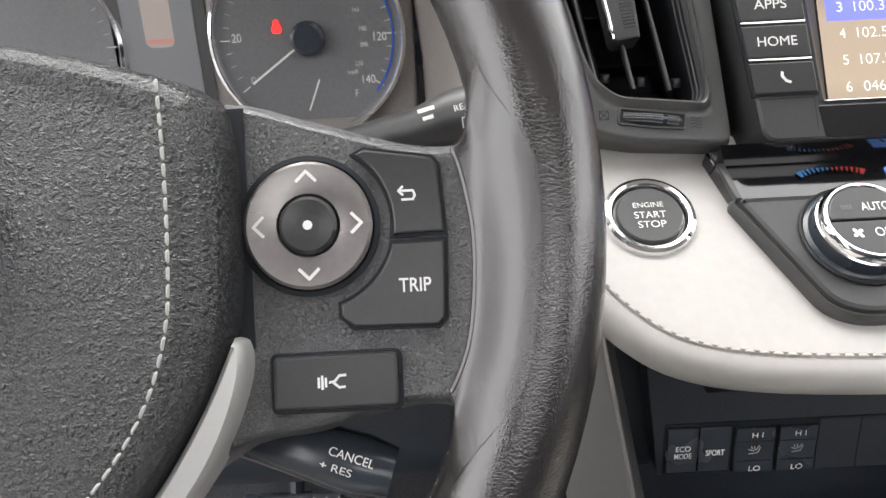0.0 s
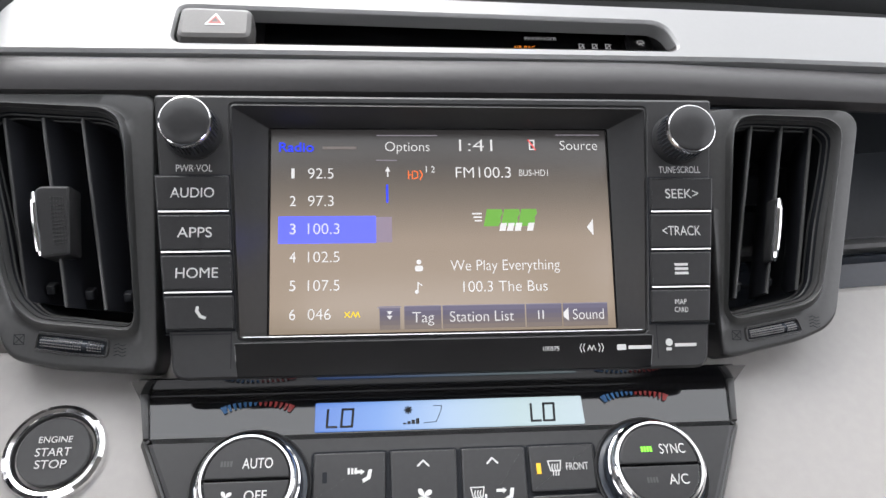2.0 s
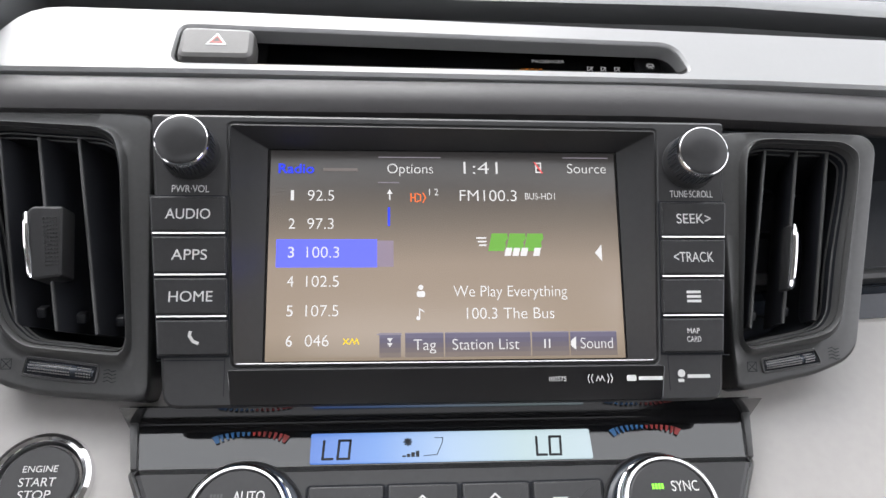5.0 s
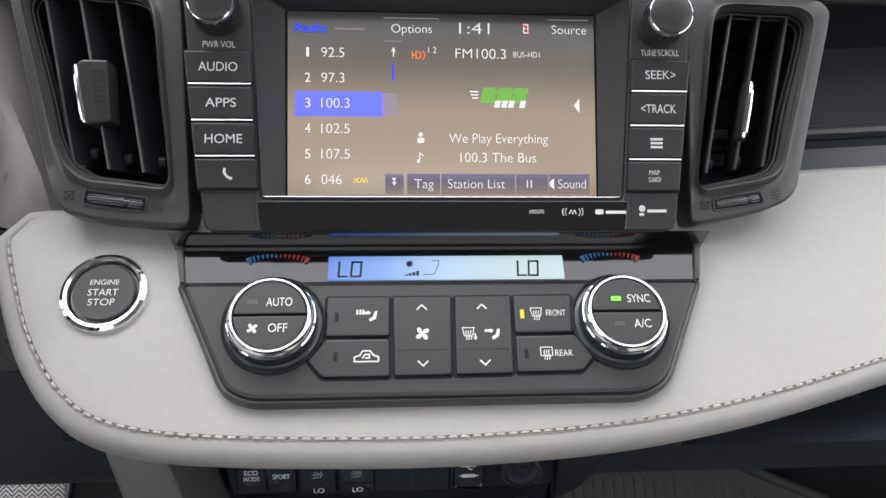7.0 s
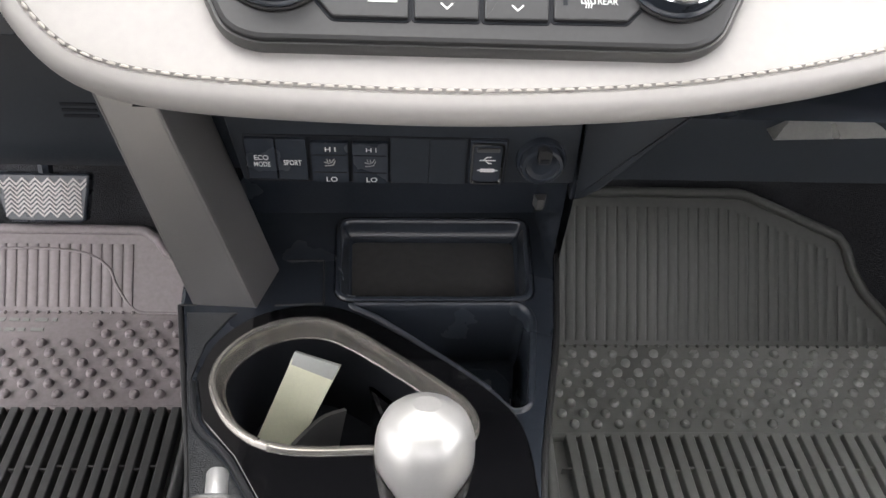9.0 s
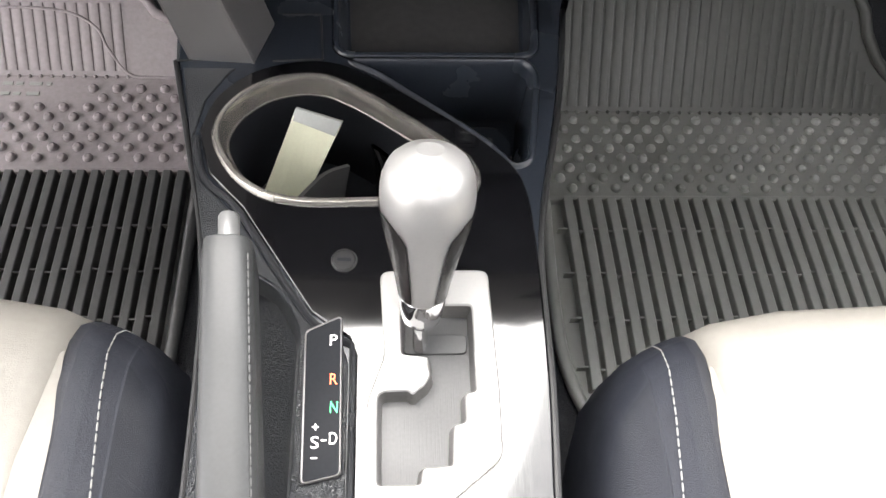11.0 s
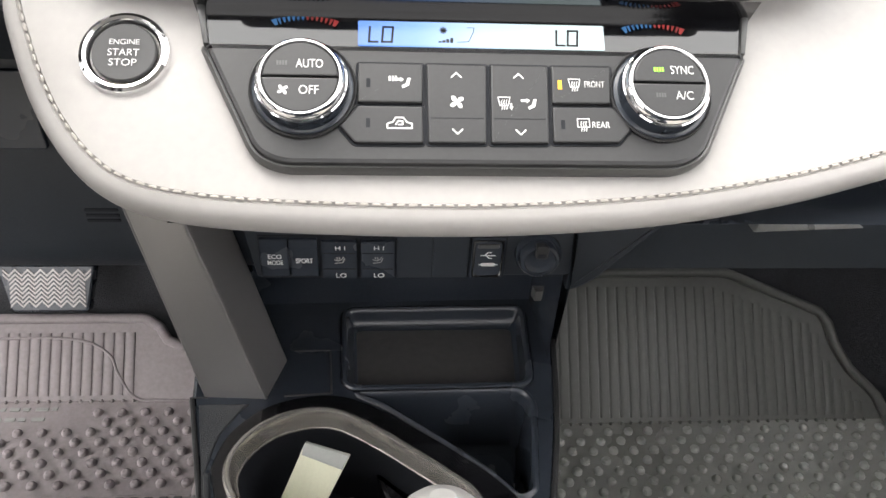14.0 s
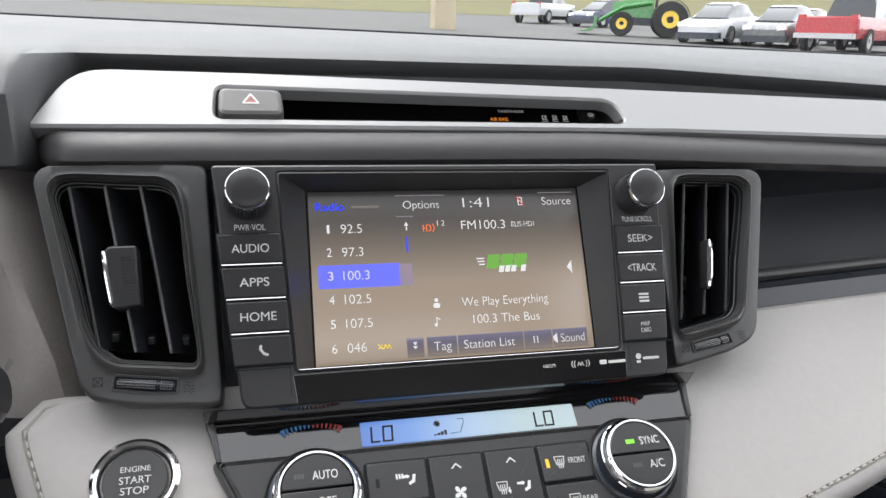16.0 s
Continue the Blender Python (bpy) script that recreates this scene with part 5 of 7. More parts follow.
VANE = material("vane_plastic", (0.013, 0.014, 0.017), 0.38)
VENTS = {
    -1: dict(outer=[(-0.2081, 0.0545), (-0.2041, 0.0612), (-0.1373, 0.0619), (-0.1268, 0.0617), (-0.1212, -0.0620), (-0.1633, -0.0586), (-0.1811, -0.0540), (-0.1858, -0.0469)],
             inner=[(-0.2003, 0.0480), (-0.1977, 0.0540), (-0.1907, 0.0556), (-0.1483, 0.0534), (-0.1420, 0.0497), (-0.1385, 0.0360), (-0.1312, -0.0368), (-0.1330, -0.0420), (-0.1706, -0.0378), (-0.1795, -0.0300), (-0.1845, -0.0190)],
             vanes=((-0.1922, 0.0515, -0.1780, -0.0295), (-0.1758, 0.0518, -0.1615, -0.0320), (-0.1590, 0.0512, -0.1452, -0.0335)), lean=0.011,
             tab=[(-0.1711, -0.0103), (-0.1692, -0.0119), (-0.1583, -0.0103), (-0.1602, 0.0194), (-0.1728, 0.0194), (-0.1749, 0.0171)],
             edge=[(-0.1708, -0.0108), (-0.1733, 0.0035), (-0.1752, 0.0168)], inset=[(-0.1655, -0.0067), (-0.1597, -0.0059), (-0.1622, 0.0150), (-0.1685, 0.0150)],
             wheel=[(-0.1710, -0.0493), (-0.1567, -0.0516), (-0.1428, -0.0530), (-0.1419, -0.0469), (-0.1569, -0.0448), (-0.1699, -0.0431)], shut=(-0.1775, -0.0455), full=(-0.1370, -0.0508), middle=(-0.1640, 0.006)),
    1: dict(outer=[(0.1232, -0.0606), (0.1288, -0.0604), (0.1601, -0.0541), (0.1738, -0.0489), (0.1795, -0.0432), (0.1992, 0.0426), (0.2010, 0.0511), (0.1954, 0.0561), (0.1236, 0.0565)],
            inner=[(0.1265, -0.0390), (0.1299, -0.0424), (0.1595, -0.0372), (0.1665, -0.0349), (0.1713, -0.0290), (0.1859, 0.0296), (0.1893, 0.0452), (0.1826, 0.0504), (0.1479, 0.0516), (0.1406, 0.0503), (0.1372, 0.0456), (0.1280, -0.0259)],
            vanes=((0.1494, 0.0488, 0.1341, -0.0332), (0.1647, 0.0488, 0.1495, -0.0312), (0.1796, 0.0485, 0.1643, -0.0298)), lean=0.0085,
            tab=[(0.1490, -0.0170), (0.1520, -0.0172), (0.1572, 0.0118), (0.1540, 0.0124)], edge=[(0.1508, -0.0172), (0.1534, -0.0025), (0.1560, 0.0122)], inset=None,
            wheel=[(0.1358, -0.0526), (0.1486, -0.0508), (0.1614, -0.0489), (0.1593, -0.0434), (0.1474, -0.0455), (0.1355, -0.0475)], shut=(0.1305, -0.0503), full=(0.1678, -0.0450), middle=(0.1570, 0.004))}


def ray_outline(c, pts, count=168):
    """An outline sampled by direction from a middle point."""
    out = []
    for i in range(count):
        a = 2 * math.pi * i / count
        way = Vector((math.cos(a), math.sin(a)))
        best = None
        for p, q in zip(pts, pts[1:] + pts[:1]):
            p, q = Vector(p) - c, Vector(q) - c
            e = q - p
            den = way.x * e.y - way.y * e.x
            if abs(den) < 1e-12:
                continue
            far, f = (p.x * e.y - p.y * e.x) / den, (p.x * way.y - p.y * way.x) / den
            if far > 0 and -1e-6 <= f <= 1 + 1e-6:
                best = far if best is None else min(best, far)
        out.append(tuple(c + way * best))
    return out


def vent(sgn):
    q = VENTS[sgn]
    c = Vector(q["middle"])
    t = thing("air_vent", FACE(c.x, 0, -0.03), "charcoal framed dashboard air vent with upright vanes", "air vent", "dashboard air vents")
    ro = ray_outline(c, rounded(q["outer"], 0.0045, 5))
    ri = ray_outline(c, rounded(q["inner"], 0.0045, 5))

    def ring(inset, d):
        """Between the outer edge (0) and the opening (1); past 1 in millimetres into the duct."""
        if inset <= 1:
            pts = [(a[0] + (b[0] - a[0]) * inset, a[1] + (b[1] - a[1]) * inset) for a, b in zip(ro, ri)]
        else:
            pts = [tuple(Vector(b) + (c - Vector(b)).normalized() * (inset - 1) * 0.001) for b in ri]
        return [FACE(u, v, d) for u, v in pts]
    part("housing", loft([ring(a, d) for a, d in ((-0.03, -0.040), (0.0, -0.006), (0.012, -0.001), (0.035, 0.0012), (0.08, 0.0022), (0.16, 0.0026), (0.60, 0.0020), (0.78, 0.0024), (0.84, 0.0034), (0.90, 0.0052), (0.95, 0.0056), (1.0, 0.0046), (1.5, 0.0024))]), GREY, t, "satin charcoal vent frame")
    part("opening_lip", loft([ring(a, d) for a, d in ((1.5, 0.0026), (1.9, 0.0030), (2.5, 0.0014), (2.7, -0.002))]), GREY, t, "thin raised lip round the opening")
    part("duct", loft([ring(a, d) for a, d in ((2.7, -0.001), (3.0, -0.003), (3.3, -0.0055), (4.2, -0.020), (5.0, -0.060))], cap1=True), HOLE, t, "dark duct")
    for a, d in ((3.0, -0.0034), (3.6, -0.0080)):
        part("inner_step", tube(ring(a, d), 0.0006, 6, closed=True), GREY, t)
    lean = q["lean"]
    for ut, vt, ub, vb in q["vanes"]:
        rows = []
        for f in (0.0, 0.5, 1.0):
            u, v = ub + (ut - ub) * f, vb + (vt - vb) * f
            rows.append([FACE(u + a, v, d) for a, d in ((-0.0013, -0.005), (-0.0009, -0.0032), (0.0003, -0.0028), (0.0012, -0.004), (0.0008 + lean, -0.036), (-0.0008 + lean, -0.036))])
        vn = part("vane", loft(rows, cap0=True, cap1=True), VANE, t, "upright black vane")
        # Lighter grey tube puts the highlight along the vane's edge into colour.
        part("vane_edge", tube([FACE(ub, vb, -0.0032), FACE(ut, vt, -0.0032)], 0.0008, 8), GREY, vn, "rounded front edge, its highlight put into lighter grey")
        part("vane_pivot", box(*[w for k in range(3) for w in sorted((FACE(ub + 0.004, vb + 0.004, -0.012)[k], FACE(ub + 0.008, vb + 0.010, -0.015)[k]))], 0.0006), VANE, vn)
    for v in (0.038, 0.018, -0.008, -0.024):
        part("louvre", loft([[FACE(u, v + a, d) for a, d in ((0.0004, -0.037), (-0.0004, -0.037), (-0.0012, -0.050), (0.0, -0.050))] for u in (c.x - 0.021 + v * 0.18 * sgn, c.x + 0.021 + v * 0.18 * sgn)], cap0=True, cap1=True), VANE, t)
    tb = part("slider", plate(FACE, rounded(ccw(q["tab"]), 0.0012, 3), -0.008 if sgn < 0 else -0.003, 0.0042, 0.0012), KEYCAP, t, "black vent slider")
    part("slider_edge", tube(smooth_line([FACE(u, v, d) for (u, v), d in zip(q["edge"], (0.0036, 0.0046, 0.0036))], 4), [0.0008] + [0.0012 if sgn < 0 else 0.0016] * 7 + [0.0008], 8), CHROME, tb, "chrome slider edge")
    if q["inset"]:
        bm = bmesh.new()
        a, b, e, f = [Vector(p) for p in q["inset"]]
        for i in range(13):
            for k in range(5):
                p = a.lerp(f, (i + 0.5) / 13).lerp(b.lerp(e, (i + 0.5) / 13), (k + 0.5) / 5)
                tube([FACE(p.x, p.y, 0.0038), FACE(p.x, p.y, 0.0048)], [0.00045, 0.0003], 5, bm)
        part("slider_grip", bm, GREY, tb, "finely knurled inset")
    slot_ = ccw(rounded(q["wheel"], 0.0010, 3))
    part("wheel_slot", plate(FACE, slot_, -0.004, 0.0026, 0.0003), HOLE, t)
    part("slot_frame", loft([[FACE(u, v, d) for u, v in offset(slot_, e)] for e, d in ((-0.0010, 0.0018), (-0.0006, 0.0034), (0.0, 0.0034), (0.0003, 0.0020))]), GREY, t)
    w = [Vector(p) for p in q["wheel"]]
    lo0, lo1, hi1, hi0 = w[0], w[2], w[3], w[5]

    def drum(f, g):
        """A place on the thumb wheel: f along it, g round it."""
        f = 0.04 + 0.92 * f
        p = lo0.lerp(lo1, f).lerp(hi0.lerp(hi1, f), 0.12 + 0.76 * g)
        return FACE(p.x, p.y, 0.0010 + 0.0022 * math.sin(math.pi * f) + 0.0020 * math.sin(math.pi * g))
    wheel_ = part("thumb_wheel", loft([[drum(f / 16, g / 6) for g in range(7)] for f in range(17)], closed=False), DARK, t, "black thumb wheel with dotted grip")
    bm = bmesh.new()
    for i in range(26):
        if 17 < i < 20:
            continue
        for g in (0.15, 0.38, 0.62, 0.85):
            p = drum((i + 0.7) / 27, g)
            tube([p - Vector((0, -0.0002, 0.0001)), p + Vector((0, -0.0005, 0.0003))], [0.00040, 0.00026], 5, bm)
    part("grip_dots", bm, STRUT, wheel_, "rows of fine grip dots")
    strokes([[(-1, -1), (1, -1), (1, 1), (-1, 1), (-1, -1)], [(-1, -1), (1, 1)], [(-1, 1), (1, -1)]], FACE, *q["shut"], 0.0030, 0.0003, HOLE, t, 0.0020)
    strokes([[(-1, k), (-0.3, k + 0.2), (0.3, k - 0.2), (1, k)] for k in (-0.9, -0.3, 0.3, 0.9)], FACE, *q["full"], 0.0030, 0.0003, HOLE, t, 0.0024)
    return t


vent(-1)
vent(1)

# ---- climate control ----
clim = thing("climate_control", CLIM(0, -0.02, -0.01), "black climate control panel with two round dials and keys", "climate control")
c_top = rounded([(-0.1240, -0.0140), (0.1240, -0.0140), (0.1315, 0.0150), (-0.1320, 0.0150)], [0.001, 0.001, 0.002, 0.002], 3)
c_low = rounded([(-0.1245, -0.0125), (-0.1000, -0.0640), (-0.0890, -0.0690), (0.0880, -0.0690), (0.1000, -0.0630), (0.1245, -0.0125)], [0.001, 0.010, 0.010, 0.010, 0.010, 0.001], 4)
part("upper_fascia", plate(CLIM, c_top, -0.014, -0.0006, 0.0012), PIANO, clim, "gloss black upper panel")
part("lower_fascia", plate(CLIM, c_low, -0.014, 0.0006, 0.0022), PLASTIC, clim, "satin black lower panel")
part("rim", loft([lift(CLIM, offset(ccw(c_low), t), d) for t, d in ((-0.0022, -0.010), (-0.0026, -0.004), (-0.0010, -0.0016), (0.0004, -0.002))]), GREY, clim, "grey edge round the panel")
# The paler right part is reflected light put into the display's glow.
glass = display("climate_lcd", "X", [(-0.0566, (0.10, 0.22, 0.62)), (-0.03, (0.18, 0.34, 0.72)), (0.0, (0.40, 0.55, 0.74)), (0.03, (0.46, 0.60, 0.62)), (0.0586, (0.50, 0.62, 0.66))], GAIN)
lcd = part("lcd", plate(CLIM, rect(-0.0564, 0.0580, -0.0115, 0.0011, 0.0006, 2), -0.0008, 0.0003, 0.0003), glass, clim, "pale blue liquid crystal display")
INK = material("lcd_ink", (0.004, 0.005, 0.008), 0.5)
for ul, uo in ((-0.0514, -0.0455), (0.0350, 0.0403)):
    strokes([[(0.10, 0.95), (0.0, -0.95), (1.0, -0.95)]], CLIM, ul, -0.0060, 0.0005, 0.0010, INK, lcd, 0.0040, "digit")
    strokes([[(0.14, 0.95), (1.26, 0.95), (1.12, -0.95), (0.0, -0.95), (0.14, 0.95)]], CLIM, uo, -0.0060, 0.0005, 0.0010, INK, lcd, 0.0040, "digit")
strokes([[(-1, 0), (1, 0)], [(0, -1), (0, 1)], [(-0.7, -0.7), (0.7, 0.7)], [(-0.7, 0.7), (0.7, -0.7)]], CLIM, -0.0174, -0.0033, 0.0005, 0.0007, INK, lcd, 0.0016)
blobs([rect(-0.0197 + 0.0018 * i, -0.0183 + 0.0018 * i, -0.0096, -0.0089 + 0.0006 * i) for i in range(4)], CLIM, 0.0005, INK, lcd)
strokes([[(0.0, 0.0), (0.7, 0.05), (1.0, 0.7), (1.05, 1.0), (0.6, 1.0)]], CLIM, -0.0110, -0.0092, 0.0005, 0.0003, INK, lcd, 0.0075)



def fan(P, u, v, d, r, m, parent):
    """A four-bladed fan sign."""
    polys = []
    for k in range(4):
        a = k * math.pi / 2 + 0.5
        c, s = math.cos(a), math.sin(a)
        polys.append([(u + (x * c - y * s) * r, v + (x * s + y * c) * r) for x, y in [(0.56 + 0.44 * math.cos(t), 0.10 + 0.30 * math.sin(t)) for t in [2 * math.pi * i / 12 for i in range(12)]]])
    return blobs(polys + [circle(u, v, r * 0.22, 10)], P, d, m, parent, "fan_symbol")


def arc_scale(cu_, tip):
    """The blue-to-red temperature scale over a dial."""
    BLUE_P, RED_P = material("blue_print", (0.02, 0.12, 0.30), 0.3), material("red_print", (0.28, 0.02, 0.02), 0.3)
    for k in range(14):
        a = radians(116 - k * 4.0)
        r0, r1 = 0.0292, 0.0292 + (0.0014 + 0.0003 * abs(k - 6.5))
        w = 0.022 if 0 < k < 13 else 0.040
        blobs([[(cu_ + r * math.cos(a + s), -0.0285 + r * math.sin(a + s)) for r, s in ((r0, -w * 0.6), (r1, -w), (r1, w), (r0, w * 0.6))]], CLIM, 0.0002, BLUE_P if k < 7 else RED_P, clim, "scale_mark")


for cu_, words in ((-0.0803, ("AUTO", "OFF")), (0.0818, ("SYNC", "A/C"))):
    v_ = -0.0341
    dial = part("dial", turned(CLIM, cu_, v_, [(0.0226, 0.0), (0.0222, 0.0020), (0.0212, 0.0028), (0.0206, 0.0030), (0.0200, 0.0090), (0.0186, 0.0096)], 56), DARK, clim, "round black dial")
    part("dial_ring", turned(CLIM, cu_, v_, [(0.0200, 0.0082), (0.0200, 0.0092), (0.0194, 0.0096), (0.0192, 0.0108), (0.0186, 0.0124), (0.0176, 0.0132), (0.0168, 0.0132), (0.0161, 0.0118)], 56, cap=False), CHROME, dial, "chrome ring")
    part("dial_rib", turned(CLIM, cu_, v_, [(0.0222, 0.0004), (0.0234, 0.0008), (0.0238, 0.0018), (0.0232, 0.0026), (0.0222, 0.0018)], 56, cap=False), PLASTIC, dial, "raised collar")
    for s_, word in ((1, words[0]), (-1, words[1])):
        arc = [(cu_ + 0.0160 * math.cos(a), v_ + s_ * 0.0002 + 0.0160 * s_ * math.sin(a)) for a in [math.pi * i / 20 for i in range(21)]]
        cap_ = part("dial_key", plate(CLIM, [(p[0], p[1] + s_ * 0.0003) for p in arc], 0.0090, 0.0126, 0.0006), KEYCAP, dial, "half-round key")
        lettering(word, CLIM, cu_ + (0.0038 if cu_ < 0 else 0.0063), v_ + s_ * 0.0062, 0.0128, 0.0040, WHITE, cap_, {"AUTO": 0.0115, "OFF": 0.0084, "SYNC": 0.0106, "A/C": 0.0080}[word])
        if word == "OFF":
            fan(CLIM, cu_ - 0.0072, v_ - 0.0064, 0.0128, 0.0026, WHITE, cap_)
        else:
            lit = word == "SYNC"
            blobs([rect(cu_ - (0.0102 if cu_ < 0 else 0.0066) + 0.0012 * i, cu_ - (0.0093 if cu_ < 0 else 0.0057) + 0.0012 * i, v_ + s_ * 0.0062 - 0.0011, v_ + s_ * 0.0062 + 0.0011) for i in range(4)], CLIM, 0.0128, glow("lit_lime", (0.25, 0.95, 0.05), 1.2 * GAIN) if lit else GREY, cap_, "indicator")
    arc_scale(cu_, 1)

keys = {
    "face_vent_key": rounded([(-0.0565, -0.0408), (-0.0275, -0.0408), (-0.0272, -0.0214), (-0.0560, -0.0214)], 0.001, 3),
    "recirculation_key": rounded([(-0.0573, -0.0600), (-0.0274, -0.0600), (-0.0275, -0.0424), (-0.0562, -0.0424), (-0.0640, -0.0520)], 0.0012, 3),
    "fan_key": rounded([(-0.0251, -0.0598), (0.0004, -0.0596), (0.0016, -0.0214), (-0.0254, -0.0214)], 0.001, 3),
    "mode_key": rounded([(0.0026, -0.0596), (0.0284, -0.0594), (0.0298, -0.0214), (0.0036, -0.0214)], 0.001, 3),
    "front_demist_key": rounded([(0.0309, -0.0402), (0.0580, -0.0400), (0.0590, -0.0212), (0.0315, -0.0214)], 0.001, 3),
    "rear_demist_key": rounded([(0.0305, -0.0590), (0.0602, -0.0588), (0.0664, -0.0522), (0.0590, -0.0416), (0.0309, -0.0418)], 0.0012, 3)}
kb = {}
for nm, pts in keys.items():
    part("key_gap", plate(CLIM, offset(ccw(pts), -0.0012), 0.0, 0.0009, 0.0002), HOLE, clim)
    kb[nm] = part(nm, plate(CLIM, pts, 0.0, 0.0026, 0.0008), KEYCAP, clim, "flat black climate key")
SZ = 0.0028
for nm, u in (("fan_key", -0.0122), ("mode_key", 0.0160)):
    for s_, v in ((1, -0.0270), (-1, -0.0545)):
        strokes([[(-1, -0.5 * s_), (0, 0.5 * s_), (1, -0.5 * s_)]], CLIM, u, v, SZ, 0.0007, WHITE, kb[nm], 0.0022, "arrow")
    strokes([[(-1, 0), (1, 0)]], CLIM, u, -0.0480, SZ - 0.0001, 0.0003, HOLE, kb[nm], 0.0115, "groove")
fan(CLIM, -0.0122, -0.0402, SZ, 0.0036, WHITE, kb["fan_key"])
for cu_, nm, v in ((-0.0375, "face_vent_key", -0.0310), (0.0190, "mode_key", -0.0405)):
    blobs([[(cu_ + x, v + y) for x, y in ((0.0012, -0.0030), (0.0040, -0.0016), (0.0048, 0.0022), (0.0034, 0.0022), (0.0026, -0.0006), (0.0008, -0.0016))]], CLIM, SZ, WHITE, kb[nm])
    blobs([[(cu_ + x, v + y) for x, y in ((-0.0024, 0.0008), (0.0002, 0.0008), (0.0002, 0.0002), (0.0018, 0.0014), (0.0002, 0.0026), (0.0002, 0.0020), (-0.0024, 0.0020))]], CLIM, SZ, WHITE, kb[nm])
blobs([rect(-0.0425 + 0.0014 * k, -0.0416 + 0.0014 * k, -0.0305, -0.0280) for k in range(3)], CLIM, SZ, WHITE, kb["face_vent_key"])


def demist(u, v, nm, boxy):
    top = [(-1, 0.9), (1, 0.9), (0.7, -0.6), (-0.7, -0.6), (-1, 0.9)] if not boxy else [(-1, 0.9), (1, 0.9), (1, -0.6), (-1, -0.6), (-1, 0.9)]
    strokes([top] + [[(x, -1.3), (x + 0.12, -0.7), (x - 0.08, -0.1), (x + 0.08, 0.4)] for x in (-0.4, 0.0, 0.4)], CLIM, u, v, SZ, 0.00045, WHITE, kb[nm], 0.0027)


demist(0.0090, -0.0400, "mode_key", False)
blobs([[(0.0112, -0.0420), (0.0132, -0.0420), (0.0122, -0.0438)], rect(0.0118, 0.0126, -0.0420, -0.0404)], CLIM, SZ, WHITE, kb["mode_key"])
demist(0.0415, -0.0305, "front_demist_key", False)
demist(0.0445, -0.0500, "rear_demist_key", True)
lettering("FRONT", CLIM, 0.0508, -0.0305, SZ, 0.0030, WHITE, kb["front_demist_key"], 0.0092)
lettering("REAR", CLIM, 0.0525, -0.0504, SZ, 0.0030, WHITE, kb["rear_demist_key"], 0.0082)
strokes([[(-1.1, -0.45), (-1.1, 0.0), (-0.6, 0.15), (-0.35, 0.6), (0.35, 0.6), (0.7, 0.15), (1.15, 0.0), (1.15, -0.45), (-1.1, -0.45)], [(-0.35, -0.1), (-0.1, 0.25), (0.3, 0.25), (0.3, -0.1), (-0.1, -0.1)]], CLIM, -0.0378, -0.0510, SZ, 0.0007, WHITE, kb["recirculation_key"], 0.0048)
for nm, u, v, lit in (("face_vent_key", -0.0515, -0.0315, False), ("recirculation_key", -0.0515, -0.0508, False), ("front_demist_key", 0.0348, -0.0310, True), ("rear_demist_key", 0.0352, -0.0505, False)):
    blobs([rect(u - 0.0009, u + 0.0009, v - 0.0022, v + 0.0022)], CLIM, SZ, glow("lit_amber", (1.0, 0.55, 0.02), 0.95 * GAIN) if lit else HOLE, kb[nm], "indicator")
for s_ in (-1, 1):
    part("corner_clip", plate(CLIM, [(s_ * 0.1250, -0.0125), (s_ * 0.1225, -0.0125), (s_ * 0.1268, 0.0140), (s_ * 0.1305, 0.0140)], -0.002, 0.0012, 0.0006), GREY, clim)

# start button
stb = thing("start_button", CLIM(-0.162, -0.0125, -0.008), "round black engine start button with a chrome ring", "start button")
part("ring", turned(CLIM, -0.1612, -0.0140, [(0.0204, -0.0095), (0.0205, -0.0072), (0.0197, -0.0054), (0.0180, -0.0046), (0.0166, -0.0050), (0.0155, -0.0066), (0.0150, -0.0090)], 56, cap=False), CHROME, stb, "chrome ring")
part("gap", turned(CLIM, -0.1612, -0.0140, [(0.0150, -0.010), (0.0150, -0.0078)], 48), HOLE, stb)
sb = part("push_face", turned(CLIM, -0.1612, -0.0140, [(0.0144, -0.0095), (0.0144, -0.0058), (0.0138, -0.0052), (0.0060, -0.0054)], 48), PLASTIC, stb, "round black push face")
for word, v, h, w_ in (("ENGINE", -0.0092, 0.0026, 0.0132), ("START", -0.0144, 0.0034, 0.0138), ("STOP", -0.0194, 0.0034, 0.0122)):
    lettering(word, CLIM, -0.1612, v, -0.0049, h, WHITE, sb, w_)

# ---- switch panel under the band ----
SW = UPRIGHT(0.016)
swp = thing("switch_panel", (-0.02, 0.016, 0.80), "black lower panel with switches and power socket", "switch panel")
base_ = rounded([(-0.130, 0.7835), (0.0835, 0.7850), (0.080, 0.860), (-0.140, 0.860)], 0.003, 3)
part("panel", plate(SW, base_, -0.03, -0.003, 0.001), LOWER, swp)


def switch(u0, u1, z0, z1, name_, label):
    return part(name_, plate(SW, rect(u0, u1, z0, z1, 0.0012, 3), -0.006, 0.0, 0.0008), DARK, swp, label)


